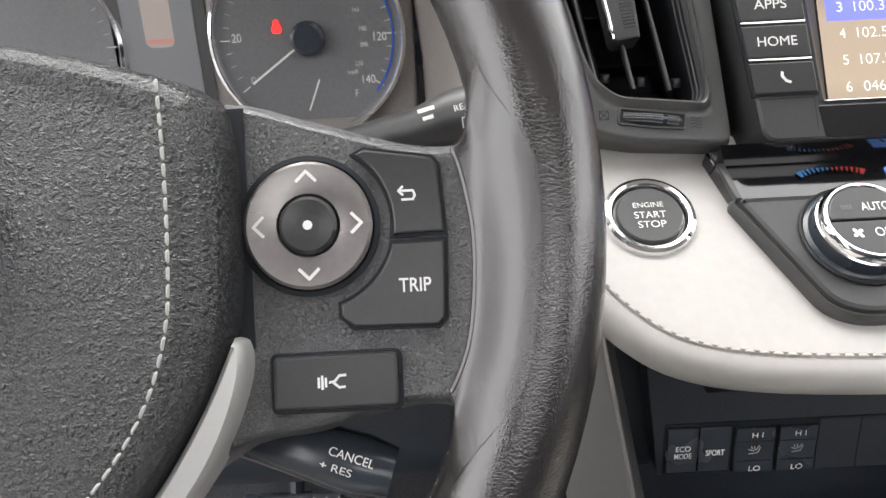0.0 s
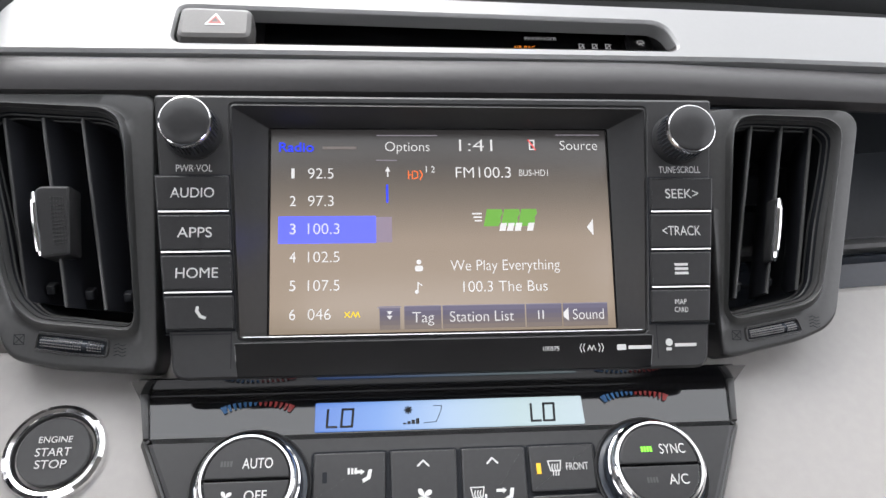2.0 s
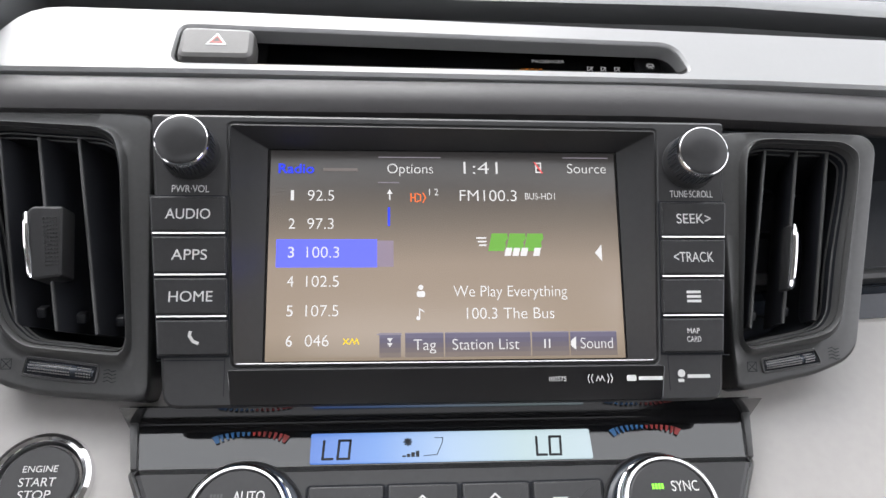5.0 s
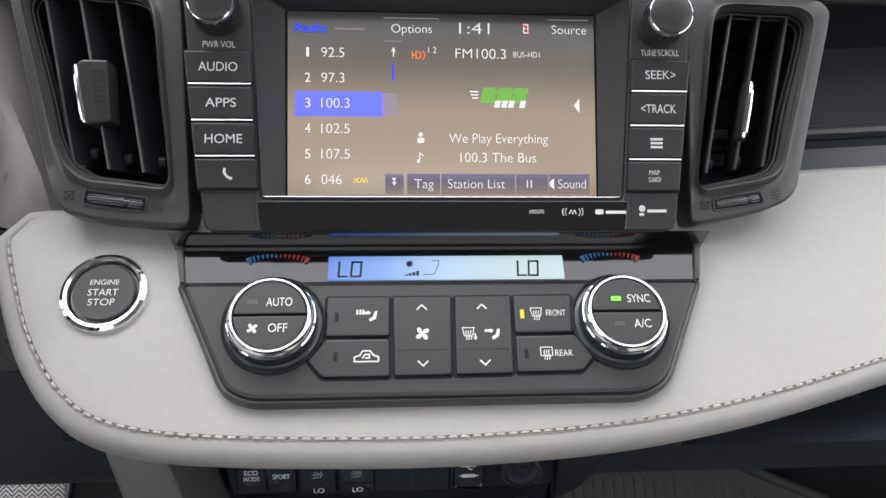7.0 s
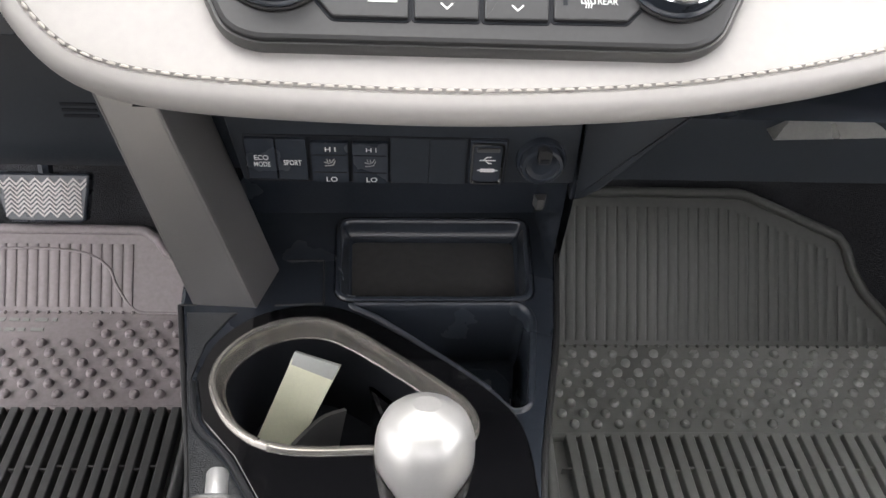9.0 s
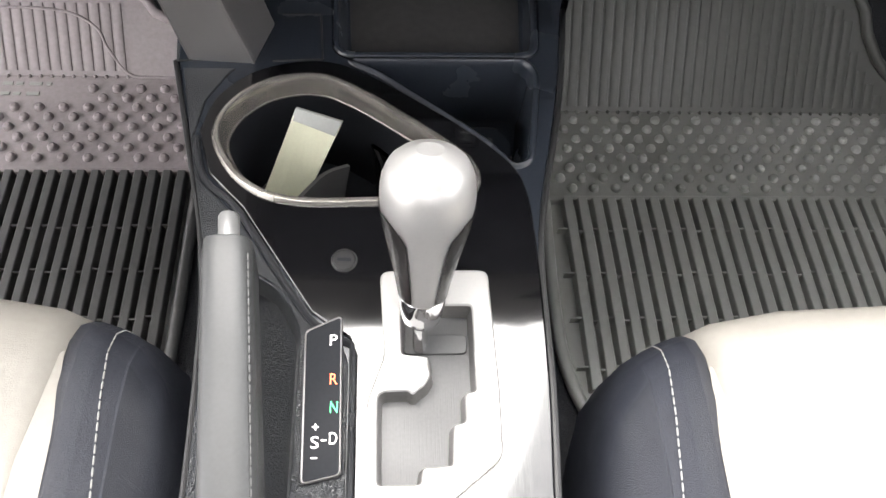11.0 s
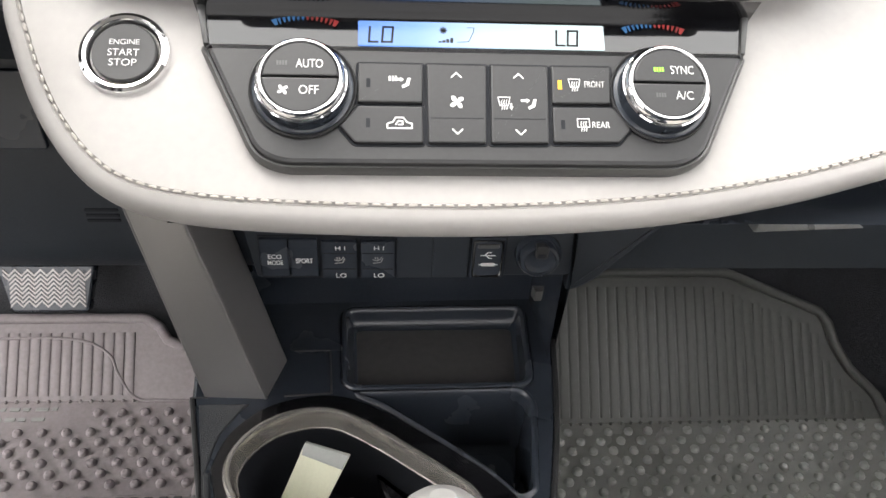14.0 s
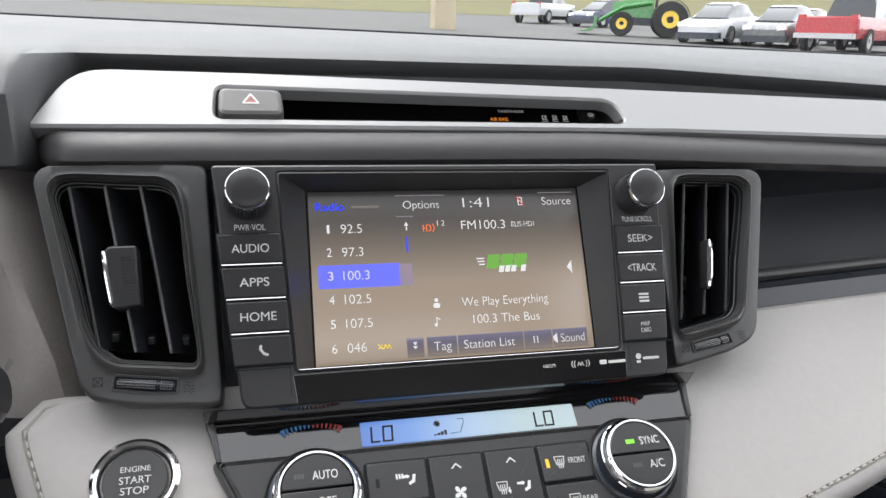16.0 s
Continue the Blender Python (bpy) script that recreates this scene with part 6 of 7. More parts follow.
part("switch_bed", plate(SW, rect(-0.1272, 0.0372, 0.7838, 0.8196, 0.0015, 3), -0.006, -0.0022, 0.0006), HOLE, swp, "dark gaps round the switches")
eco = switch(-0.1260, -0.1076, 0.7865, 0.8180, "mode_switch", "black drive mode switch")
lettering("ECO", SW, -0.1165, 0.8040, 0.0003, 0.0036, PRINT, eco, 0.0088, bold=0.015)
lettering("MODE", SW, -0.1165, 0.7990, 0.0003, 0.0036, PRINT, eco, 0.0102, bold=0.015)
spo = switch(-0.1070, -0.0884, 0.7865, 0.8180, "mode_switch", "black drive mode switch")
lettering("SPORT", SW, -0.0975, 0.8005, 0.0003, 0.0038, PRINT, spo, 0.0112, bold=0.015)
for u0, u1 in ((-0.0858, -0.0630), (-0.0602, -0.0382)):
    hs = part("seat_heat_switch", loft([[SW(u, z, d) for z, d in ((0.7850, -0.004), (0.7856, 0.0002), (0.7925, 0.0006), (0.8000, -0.0006), (0.8075, 0.0006), (0.8160, 0.0004), (0.8166, -0.004))] for u in (u0, u0 + 0.0006, u1 - 0.0006, u1)], closed=False), DARK, swp, "black rocker switch")
    um = (u0 + u1) / 2
    lettering("H I", SW, um + 0.0008, 0.8118, 0.0012, 0.0034, PRINT, hs, 0.0064)
    lettering("LO", SW, um + 0.0008, 0.7886, 0.0012, 0.0036, PRINT, hs, 0.0068)
    strokes([[(-1, 0.3), (-0.2, 0), (0.4, 0.3), (0.8, 1)], [(-0.9, -0.6), (0.6, -0.4), (1.0, 0.6)], [(-0.5, 0.9), (-0.4, 0.4)], [(0, 0.9), (0.05, 0.4)]], SW, um, 0.8005, 0.0004, 0.0007, GREY_THREAD, hs, 0.0034)
    for z in (0.8070, 0.7936):
        part("groove", tube([SW(u0 + 0.0008, z, 0.0006), SW(u1 - 0.0008, z, 0.0006)], 0.00035, 6), HOLE, hs)
for u0, u1 in ((-0.0368, -0.0126), (-0.0124, 0.0112)):
    blank = part("blank_cover", plate(SW, rect(u0, u1, 0.7845, 0.8190, 0.0006, 2), -0.006, -0.0012, 0.0003), LOWER, swp, "blank switch cover")
    part("clip_nub", plate(SW, rect(u0 + 0.0004, u0 + 0.0014, 0.7850, 0.7858), -0.0012, -0.0006, 0.0002), GREY, blank)
usb = switch(0.0128, 0.0360, 0.7850, 0.8190, "usb_port", "covered usb port")
part("port_bezel", loft([[SW(u, v, d) for u, v in rect(0.0138 + e, 0.0350 - e, 0.7860 + e, 0.8180 - e, 0.003, 3)] for e, d in ((0.0, 0.0), (0.0004, 0.0012), (0.0012, 0.0012), (0.0018, 0.0002))]), PIANO, usb, "raised gloss frame")
part("port_flap", plate(SW, rect(0.0172, 0.0316, 0.8112, 0.8142, 0.0006, 2), 0.0, 0.0010, 0.0004), GREY, usb)
strokes([[(-1.2, 0), (1.2, 0)], [(-0.6, 0), (-0.1, 0.6), (0.5, 0.6)], [(-0.3, 0), (0.2, -0.55), (0.6, -0.55)]], SW, 0.0244, 0.8048, 0.0003, 0.0008, PRINT, usb, 0.0042)
blobs([rect(0.0200, 0.0295, 0.7955, 0.7985, 0.001, 3), rect(0.0185, 0.0315, 0.7966, 0.7974)], SW, 0.0003, PRINT, usb)
sock = part("power_socket", turned(SW, 0.0585, 0.8050, [(0.0160, -0.006), (0.0160, 0.0010), (0.0152, 0.0024), (0.0140, 0.0020), (0.0136, 0.0052), (0.0128, 0.0066), (0.0108, 0.0072), (0.0102, 0.0060), (0.0070, 0.0054)], 48), DARK, swp, "round capped power socket")
part("socket_tab", loft([[Vector((x, y, z)) for x, y in ((0.0560, 0.010), (0.0575, 0.004), (0.0620, 0.004), (0.0645, 0.010))] for z in (0.7745, 0.7770, 0.7830)], cap0=True, cap1=True), GREY, sock, "grey pull tab of the cap")
part("socket_clip", plate(SW, rounded([(0.0548, 0.8085), (0.0625, 0.8085), (0.0632, 0.8170), (0.0600, 0.8195), (0.0542, 0.8190)], 0.001, 2), 0.005, 0.0095, 0.0008), PLASTIC, sock)
part("clip_slot", plate(SW, rect(0.0560, 0.0612, 0.8100, 0.8130, 0.0004, 2), 0.0090, 0.0100, 0.0002), HOLE, sock)
for k in range(18):
    a = radians(195 + k * 150 / 17)
    part("cap_ridge", tube([SW(0.0585 + r * math.cos(a), 0.8050 + r * math.sin(a), d) for r, d in ((0.0141, 0.0024), (0.0134, 0.0064))], 0.0004, 5), GREY, sock)

# throat behind the trays
part("throat", loft([[Vector((x, y, z)) for x, y in ((-0.165, 0.04), (-0.150, 0.095), (0.078, 0.10), (0.0825, 0.03))] for z in (0.685, 0.79, 0.87)], closed=False), DARK, console, "dark back wall behind the tray")

# ---- slot display and hazard switch ----
info = thing("status_display", SIL(0, 0.018, -0.02), "narrow dark status display with warning marks", "display")
GREYPRINT = glow("dim_white_mark", (0.55, 0.55, 0.55), 0.4 * GAIN)
AMBER = glow("amber_words", (1.0, 0.30, 0.03), 0.7 * GAIN)
INFO = plane_of((0, 0.073, 1.115), radians(50))
part("pane", plate(INFO, rect(-0.086, 0.1175, 0.0085, 0.0275), -0.001, 0.0, 0.0004), PIANO, info)
lettering("PASSENGER", INFO, 0.0580, 0.0192, 0.0003, 0.0021, GREYPRINT, info, 0.0170)
lettering("AIR BAG", INFO, 0.0485, 0.0122, 0.0003, 0.0030, AMBER, info, 0.0120)
for k in range(3):
    u = 0.0793 + 0.0072 * k
    strokes([[(-0.7, -1), (0.7, -1)], [(-0.4, 0.9), (-0.5, -0.4), (0.5, -0.4), (0.3, 0.9), (-0.4, 0.9)], [(0.7, 0.9), (-0.7, -0.6)]], INFO, u, 0.0132, 0.0003, 0.0005, GREYPRINT, info, 0.0026)
part("assist_switch", plate(INFO, rect(0.1035, 0.1165, 0.0085, 0.0200, 0.001, 2), 0.0, 0.004, 0.001), PLASTIC, info)
strokes([[(-0.8, -0.2), (-0.5, 0.5), (0.5, 0.5), (0.8, -0.2), (-0.8, -0.2)], [(-0.5, -0.7), (0.0, -0.4), (0.4, -0.9)]], INFO, 0.1100, 0.0130, 0.0043, 0.0006, GREYPRINT, info, 0.0024)
haz = thing("hazard_switch", SIL(-0.103, 0.02, 0), "dark grey hazard switch with a red triangle", "switch")
hz = part("rocker", plate(SIL, rounded([(-0.1210, 0.0080), (-0.0860, 0.0080), (-0.0866, 0.0278), (-0.1205, 0.0290)], 0.005, 5), -0.004, 0.0058, 0.0028), material("hazard_grey", (0.075, 0.072, 0.070), 0.35, fine=0.2), haz)
REDP = material("red_print_dim", (0.62, 0.12, 0.10), 0.5)
strokes([[(-1, -0.7), (1, -0.7), (0, 0.9), (-1, -0.7)]], SIL, -0.1035, 0.0192, 0.0060, 0.0009, WHITE, hz, 0.0042)
strokes([[(-1, -0.6), (1, -0.6), (0, 0.9), (-1, -0.6)]], SIL, -0.1035, 0.0190, 0.0061, 0.0005, REDP, hz, 0.0026)

# ---- card and folded tag in the cup holder ----
card = thing("paper_tag", (-0.10, -0.07, 0.64), "folded pale paper tag standing in the cup holder", "paper")
p1, p2, p3, p4 = Vector((-0.0985, -0.0470, 0.692)), Vector((-0.0690, -0.0588, 0.689)), Vector((-0.1010, -0.0905, 0.632)), Vector((-0.1280, -0.0800, 0.632))
nrm = (p2 - p1).cross(p4 - p1).normalized() * 0.0012
part("leaf", loft([[q + nrm for q in (p1.lerp(p2, 0.28), p2, p3, p4.lerp(p3, 0.38))], [q - nrm for q in (p1.lerp(p2, 0.28), p2, p3, p4.lerp(p3, 0.38))]], cap0=True, cap1=True), PAPER, card, "pale cream leaf")
fold = Vector((-0.002, -0.003, -0.004))
part("fold", loft([[q + nrm for q in (p1 + fold, p1.lerp(p2, 0.30), p4.lerp(p3, 0.40), p4 + fold)], [q - nrm for q in (p1 + fold, p1.lerp(p2, 0.30), p4.lerp(p3, 0.40), p4 + fold)]], cap0=True, cap1=True), PAPER, card, "shaded fold")
hole_at = p1.lerp(p2, 0.75).lerp(p4.lerp(p3, 0.8), 0.16) + nrm * 1.3
part("punch_hole", loft([[hole_at + Vector((0.0016 * math.cos(a), 0.0016 * math.sin(a), -0.0006 * math.sin(a))) for a in [k * math.pi / 6 for k in range(12)]]], cap1=True), GREY, card)
part("sleeve", loft([[q + nrm * 1.5 for q in (p1, p2 + Vector((0.001, 0.001, 0.002)), p2.lerp(p3, 0.12), p1.lerp(p4, 0.12))], [q - nrm * 1.5 for q in (p1, p2 + Vector((0.001, 0.001, 0.002)), p2.lerp(p3, 0.12), p1.lerp(p4, 0.12))]], cap0=True, cap1=True), CLEAR, card, "clear sleeve edge")
fob = thing("key_card", (-0.08, -0.09, 0.63), "dark grey plastic card leaning in the cup holder", "card")
arc_ = smooth_line([(-0.0970, -0.1000, 0.664), (-0.0809, -0.0819, 0.666), (-0.0650, -0.0738, 0.665)], 6)
lean_ = Vector((-0.010, -0.012, -0.052))
thick_ = Vector((0.0010, -0.0012, 0.0004))
part("body", loft([[p + thick_ for p in arc_], [p - thick_ for p in arc_], [p - thick_ + lean_ for p in arc_], [p + thick_ + lean_ for p in arc_], [p + thick_ for p in arc_]], closed=False), GREY, fob)

# ---- steering wheel ----
sw = thing("steering_wheel", WHEEL(-0.398, 0.003, -0.03), "black leather steering wheel with spoke buttons and silver insert", "steering wheel")
CX, CV, RR = -0.398, 0.003, 0.1730
n1, n2 = 128, 22
loops = []
for i in range(n1 + 1):
    a = 2 * math.pi * i / n1
    swell = 1.0 + 0.10 * max(0.0, math.cos((a - 0.95) * 2.2)) * (1 if abs(a - 0.95) < 0.7 else 0)
    loops.append([WHEEL(CX + (RR + 0.0158 * swell * math.cos(b)) * math.cos(a), CV + (RR + 0.0158 * swell * math.cos(b)) * math.sin(a), -0.006 + 0.0165 * math.sin(b)) for b in [2 * math.pi * k / n2 for k in range(n2)]])
part("rim", loft(loops), WHEEL_HIDE, sw, "worn black leather rim")
seam_in = [WHEEL(CX + (RR - 0.0150) * math.cos(a), CV + (RR - 0.0150) * math.sin(a), -0.004) for a in [radians(d) for d in range(8, 60, 2)]]
stitches(seam_in, 0.0042, 0.0032, 0.00045, DARK, sw, Vector((0, -0.0004, 0.0003)), "rim_stitching")
seam_lo = [WHEEL(CX + (RR - 0.0150) * math.cos(a), CV + (RR - 0.0150) * math.sin(a), -0.004) for a in [radians(d) for d in range(-60, -20, 2)]]
stitches(seam_lo, 0.0042, 0.0032, 0.00045, GREY_THREAD, sw, Vector((0, -0.0004, 0.0003)), "rim_stitching")

hub_half = [(-0.398, 0.0530), (-0.3554, 0.0478), (-0.3364, 0.0434), (-0.3170, 0.0378), (-0.3065, 0.0325), (-0.3040, 0.0270), (-0.3022, 0.0120), (-0.3020, -0.0080), (-0.3036, -0.0270), (-0.3105, -0.0440), (-0.3210, -0.0600), (-0.336, -0.0770), (-0.358, -0.0930), (-0.398, -0.1000)]
hub_pts = [(p.x, p.y) for p in smooth_line([Vector((*p, 0)) for p in hub_half], 4)]
hub_pts = ccw(even(hub_pts + [(2 * CX - x, y) for x, y in hub_pts[-2:0:-1]], 120))
part("airbag_cover", loft([lift(WHEEL, [(CX + (x - CX) * (1 - t), -0.022 + (y + 0.022) * (1 - t * 1.2)) for x, y in hub_pts], d) for t, d in ((0.0, -0.02), (-0.004, 0.0000), (0.0, 0.0050), (0.010, 0.0092), (0.028, 0.0122), (0.060, 0.0143), (0.120, 0.0156), (0.142, 0.0159), (0.30, 0.0172), (0.5, 0.0178), (0.8, 0.018))], cap1=True), HUB_HIDE, sw, "grained black centre cover")
hub_seam = [(p.x, p.y) for p in smooth_line([Vector((*p, 0)) for p in ((-0.3165, 0.0345), (-0.3152, 0.012), (-0.3149, -0.0100), (-0.3158, -0.0235), (-0.3200, -0.0385), (-0.3275, -0.0520), (-0.3380, -0.0645), (-0.352, -0.076))], 5)]
stitches([WHEEL(u, v, 0.0162) for u, v in hub_seam], 0.0040, 0.0030, 0.00045, GREY_THREAD, sw, Vector((0, -0.0004, 0.0003)), "cover_stitching")
part("emblem", loft([[WHEEL(CX + (0.0435 + 0.0016 * math.cos(b)) * math.cos(a), 0.004 + (0.0300 + 0.0016 * math.cos(b)) * math.sin(a), 0.0178 + 0.0016 * math.sin(b)) for b in [math.pi * k / 4 for k in range(8)]] for a in [2 * math.pi * i / 64 for i in range(65)]]), CHROME, sw, "plain oval emblem ring")

spoke = ccw([(p.x, p.y) for p in smooth_line([Vector((*p, 0)) for p in ((-0.3170, 0.0358), (-0.3014, 0.0348), (-0.2857, 0.0300), (-0.2711, 0.0255), (-0.2562, 0.0216), (-0.2440, 0.0220), (-0.2310, 0.0260), (-0.2220, 0.0))], 3)] +
            [(p.x, p.y) for p in smooth_line([Vector((*p, 0)) for p in ((-0.2220, -0.030), (-0.2290, -0.0480), (-0.2420, -0.0510), (-0.2540, -0.0480), (-0.2655, -0.0486), (-0.2854, -0.0535), (-0.3023, -0.0560), (-0.3180, -0.0654))], 3)])
spoke = ccw(even(spoke, 180))
part("spoke", loft([lift(WHEEL, offset(spoke, t), d) for t, d in ((0.004, -0.034), (0.001, -0.024), (0.0, -0.018), (0.0004, -0.0120), (0.0012, -0.0076), (0.0020, -0.0042), (0.0029, -0.0018), (0.0038, -0.0006), (0.0046, -0.0001))], cap0=True, cap1=True), SPOKE, sw, "grained black spoke", True, 85)
# leather wing that carries the rim's cover down to the spoke
wing_edge = [(p.x, p.y) for p in smooth_line([Vector((*p, 0)) for p in ((-0.2482, 0.0186), (-0.2460, 0.0120), (-0.2437, -0.0020), (-0.2439, -0.0163), (-0.2458, -0.0303), (-0.2492, -0.0395), (-0.2518, -0.0440))], 6)]


def wing_row(f, drop, spread):
    q = min(f, 0.9999) * (len(wing_edge) - 1)
    u, v = Vector(wing_edge[int(q)]).lerp(Vector(wing_edge[int(q) + 1]), q % 1)
    r0, a0 = math.hypot(u - CX, v - CV), math.atan2(v - CV, u - CX)
    a1 = radians(13.5 - 39.0 * f + spread)
    g = min(1.0, min(f, 1 - f) / 0.3)
    b = radians(140 - 40 * g * g * (3 - 2 * g))
    r3, d3 = RR + 0.0159 * math.cos(b), -0.0059 + 0.0165 * math.sin(b)
    rs, ds, As = (r0, max(r0 + 0.003, 0.157), r3 - 0.0078 * math.sin(b), r3), (0.0012, 0.0022, d3 + 0.0082 * math.cos(b), d3), (a0, a0 + 0.1 * (a1 - a0), a0 + 0.7 * (a1 - a0), a1)
    row = []
    for k in range(13):
        t = k / 12
        w = ((1 - t) ** 3, 3 * t * (1 - t) ** 2, 3 * t * t * (1 - t), t ** 3)
        r, d, a = [sum(x * y for x, y in zip(w, q)) for q in (rs, ds, As)]
        row.append(WHEEL(CX + r * math.cos(a), CV + r * math.sin(a), d - drop))
    return row


wing = [wing_row(0, 0.030, 0.0), wing_row(0, 0.012, 0.5), wing_row(0, 0.004, 0.4)] + [wing_row(k / 32, 0.0012 if k in (0, 32) else 0.0, 0.0) for k in range(33)] + [wing_row(1, 0.004, -0.4), wing_row(1, 0.012, -0.5), wing_row(1, 0.030, 0.0)]
part("rim_wing", loft(wing, closed=False), WHEEL_HIDE, sw, "black leather wing joining rim and spoke")
part("wing_edge", tube([WHEEL(u, v, 0.0004) for u, v in wing_edge], [0.0002, 0.0006] + [0.0010] * (len(wing_edge) - 4) + [0.0006, 0.0002], 8), WHEEL_HIDE, sw, "turned leather edge")
pc = (-0.2849, 0.0)
SATIN_DARK = material("dark_satin_ring", (0.185, 0.172, 0.170), 0.30, metal=0.6)
pad_ = part("cursor_pad", turned(WHEEL, *pc, [(0.0178, -0.001), (0.0178, 0.0010), (0.0166, 0.0014), (0.0160, 0.0008)], 56), HOLE, sw, "round four-way pad")
part("pad_ring", turned(WHEEL, *pc, [(0.0160, 0.0), (0.0160, 0.0024), (0.0152, 0.0032), (0.0120, 0.0030), (0.0080, 0.0022), (0.0077, 0.0)], 56, cap=False), SATIN_DARK, pad_, "dark satin ring")
okb = part("centre_key", turned(WHEEL, *pc, [(0.0072, 0.0), (0.0072, 0.0026), (0.0064, 0.0034), (0.0030, 0.0028)], 40), KEYCAP, pad_, "dished centre key")
blobs([circle(pc[0], pc[1], 0.0012, 14)], WHEEL, 0.0032, WHITE, okb, "dot")
for a in range(4):
    c, s = math.cos(a * math.pi / 2), math.sin(a * math.pi / 2)
    strokes([[(-0.5 * c - 1.0 * s * -1, -0.5 * s - 1.0 * c), (0.5 * c, 0.5 * s), (-0.5 * c - 1.0 * s, -0.5 * s + 1.0 * c)]], WHEEL, pc[0] + 0.0122 * c, pc[1] + 0.0122 * s, 0.0034, 0.0008, WHITE, pad_, 0.0024, "arrow")


def around(a0, a1, r, n=10):
    return [(pc[0] + r * math.cos(radians(a0 + (a1 - a0) * i / n)), pc[1] + r * math.sin(radians(a0 + (a1 - a0) * i / n))) for i in range(n + 1)]


ret = ccw([(-0.2705, 0.0185), (-0.2538, 0.0158), (-0.2522, 0.0140), (-0.2512, -0.0030), (-0.2635, -0.0033)] + around(-9, 55, 0.0212))
trip = ccw([(-0.2632, -0.0056), (-0.2512, -0.0052), (-0.2520, -0.0245), (-0.2535, -0.0262), (-0.2745, -0.0258), (-0.2775, -0.0230)] + around(-70, -15, 0.0214))
for pts, nm in ((ret, "return_key"), (trip, "trip_key")):
    part("key_gap", plate(WHEEL, offset(pts, -0.0009), -0.001, 0.0006, 0.0002), HOLE, sw)
    kk = part(nm, plate(WHEEL, pts, -0.001, 0.0018, 0.0006), KEYCAP, sw, "flat black wheel key")
    if nm == "trip_key":
        lettering("TRIP", WHEEL, -0.2590, -0.0160, 0.0020, 0.0034, WHITE, kk, 0.0080, bold=0.01)
    else:
        strokes([[(1.0, -1.0), (-0.6, -1.0)], [(1.0, -1.0), (1.3, -0.4), (1.0, 0.3), (-1.0, 0.3)], [(-0.5, 0.9), (-1.1, 0.3), (-0.5, -0.3)]], WHEEL, -0.2602, 0.0070, 0.0020, 0.0006, WHITE, kk, 0.0017)
part("key_gap", plate(WHEEL, rect(-0.2960, -0.2632, -0.0466, -0.0315, 0.002), -0.008, 0.0006, 0.0002), HOLE, sw)
vk = part("voice_key", plate(WHEEL, rect(-0.2950, -0.2642, -0.0456, -0.0323, 0.0016), -0.001, 0.0022, 0.0009), KEYCAP, sw, "flat black wheel key")
strokes([[(-1.5, 0.5), (-1.5, -0.5)], [(-1.1, 0.7), (-1.1, -0.7)], [(-0.7, 0.45), (-0.7, -0.45)], [(-0.3, 0.0), (0.3, 0.1), (0.8, 0.7), (1.5, 0.75)], [(0.2, -0.1), (0.8, -0.6), (1.4, -0.55)]], WHEEL, -0.2805, -0.0390, 0.0024, 0.0006, WHITE, vk, 0.0022)
ins = ccw([(p.x, p.y) for p in smooth_line([Vector((*p, 0)) for p in ((-0.3030, -0.0268), (-0.3004, -0.0285), (-0.3002, -0.0360), (-0.3040, -0.0480), (-0.3110, -0.0610), (-0.3230, -0.0760), (-0.340, -0.0900))], 4)] +
          [(p.x, p.y) for p in smooth_line([Vector((*p, 0)) for p in ((-0.3440, -0.0850), (-0.3300, -0.0715), (-0.3200, -0.0590), (-0.3105, -0.0430), (-0.3045, -0.0300))], 4)])
part("silver_insert", loft([lift(WHEEL, offset(ins, t), d) for t, d in ((0.0, -0.006), (0.0, 0.0060), (0.0006, 0.0085), (0.0018, 0.0100))], cap1=True), MATTE_SILVER, sw, "satin silver spoke insert")
part("shadow_gap", plate(WHEEL, ccw([(-0.3070, 0.0310), (-0.3008, 0.0310), (-0.2995, -0.0300), (-0.3060, -0.0300)]), -0.010, 0.0004, 0.0002), HOLE, sw)

# cruise stalk and wiper stalk
cruise = thing("cruise_stalk", WHEEL(-0.285, -0.062, -0.02), "short black cruise control stalk with white words", "stalk")
part("stem", tube([WHEEL(-0.330, -0.050, -0.035), WHEEL(-0.300, -0.056, -0.020), WHEEL(-0.276, -0.063, -0.014), WHEEL(-0.268, -0.0655, -0.014)], [0.006, 0.0075, 0.0085, 0.0070], 18), DARK, cruise)


def CRUISE(u, v, d=0.0):
    c, s = math.cos(radians(-21)), math.sin(radians(-21))
    return WHEEL(-0.279 + u * c - v * s, -0.0600 + u * s + v * c, -0.0052 - 40.0 * v * v + d)


lettering("CANCEL", CRUISE, 0.0010, 0.0015, 0.0003, 0.0022, WHITE, cruise, 0.0120)
lettering("+ RES", CRUISE, -0.0020, -0.0025, 0.0003, 0.0020, WHITE, cruise, 0.0085)
wiper = thing("wiper_stalk", (-0.25, -0.045, 1.01), "black wiper stalk with white markings", "stalk")
axw = [Vector((-0.330, -0.015, 0.9950)), Vector((-0.285, -0.032, 1.0050)), Vector((-0.258, -0.043, 1.0125)), Vector((-0.245, -0.047, 1.0165)), Vector((-0.222, -0.050, 1.0210)), Vector((-0.2120, -0.051, 1.0225)), Vector((-0.2085, -0.051, 1.0230))]
part("stem", tube(axw, [0.008, 0.0090, 0.0100, 0.0128, 0.0140, 0.0135, 0.0095], 24), PLASTIC, wiper)
part("band", tube([axw[4].lerp(axw[5], 0.05), axw[4].lerp(axw[5], 0.15)], 0.0142, 24), DARK, wiper)


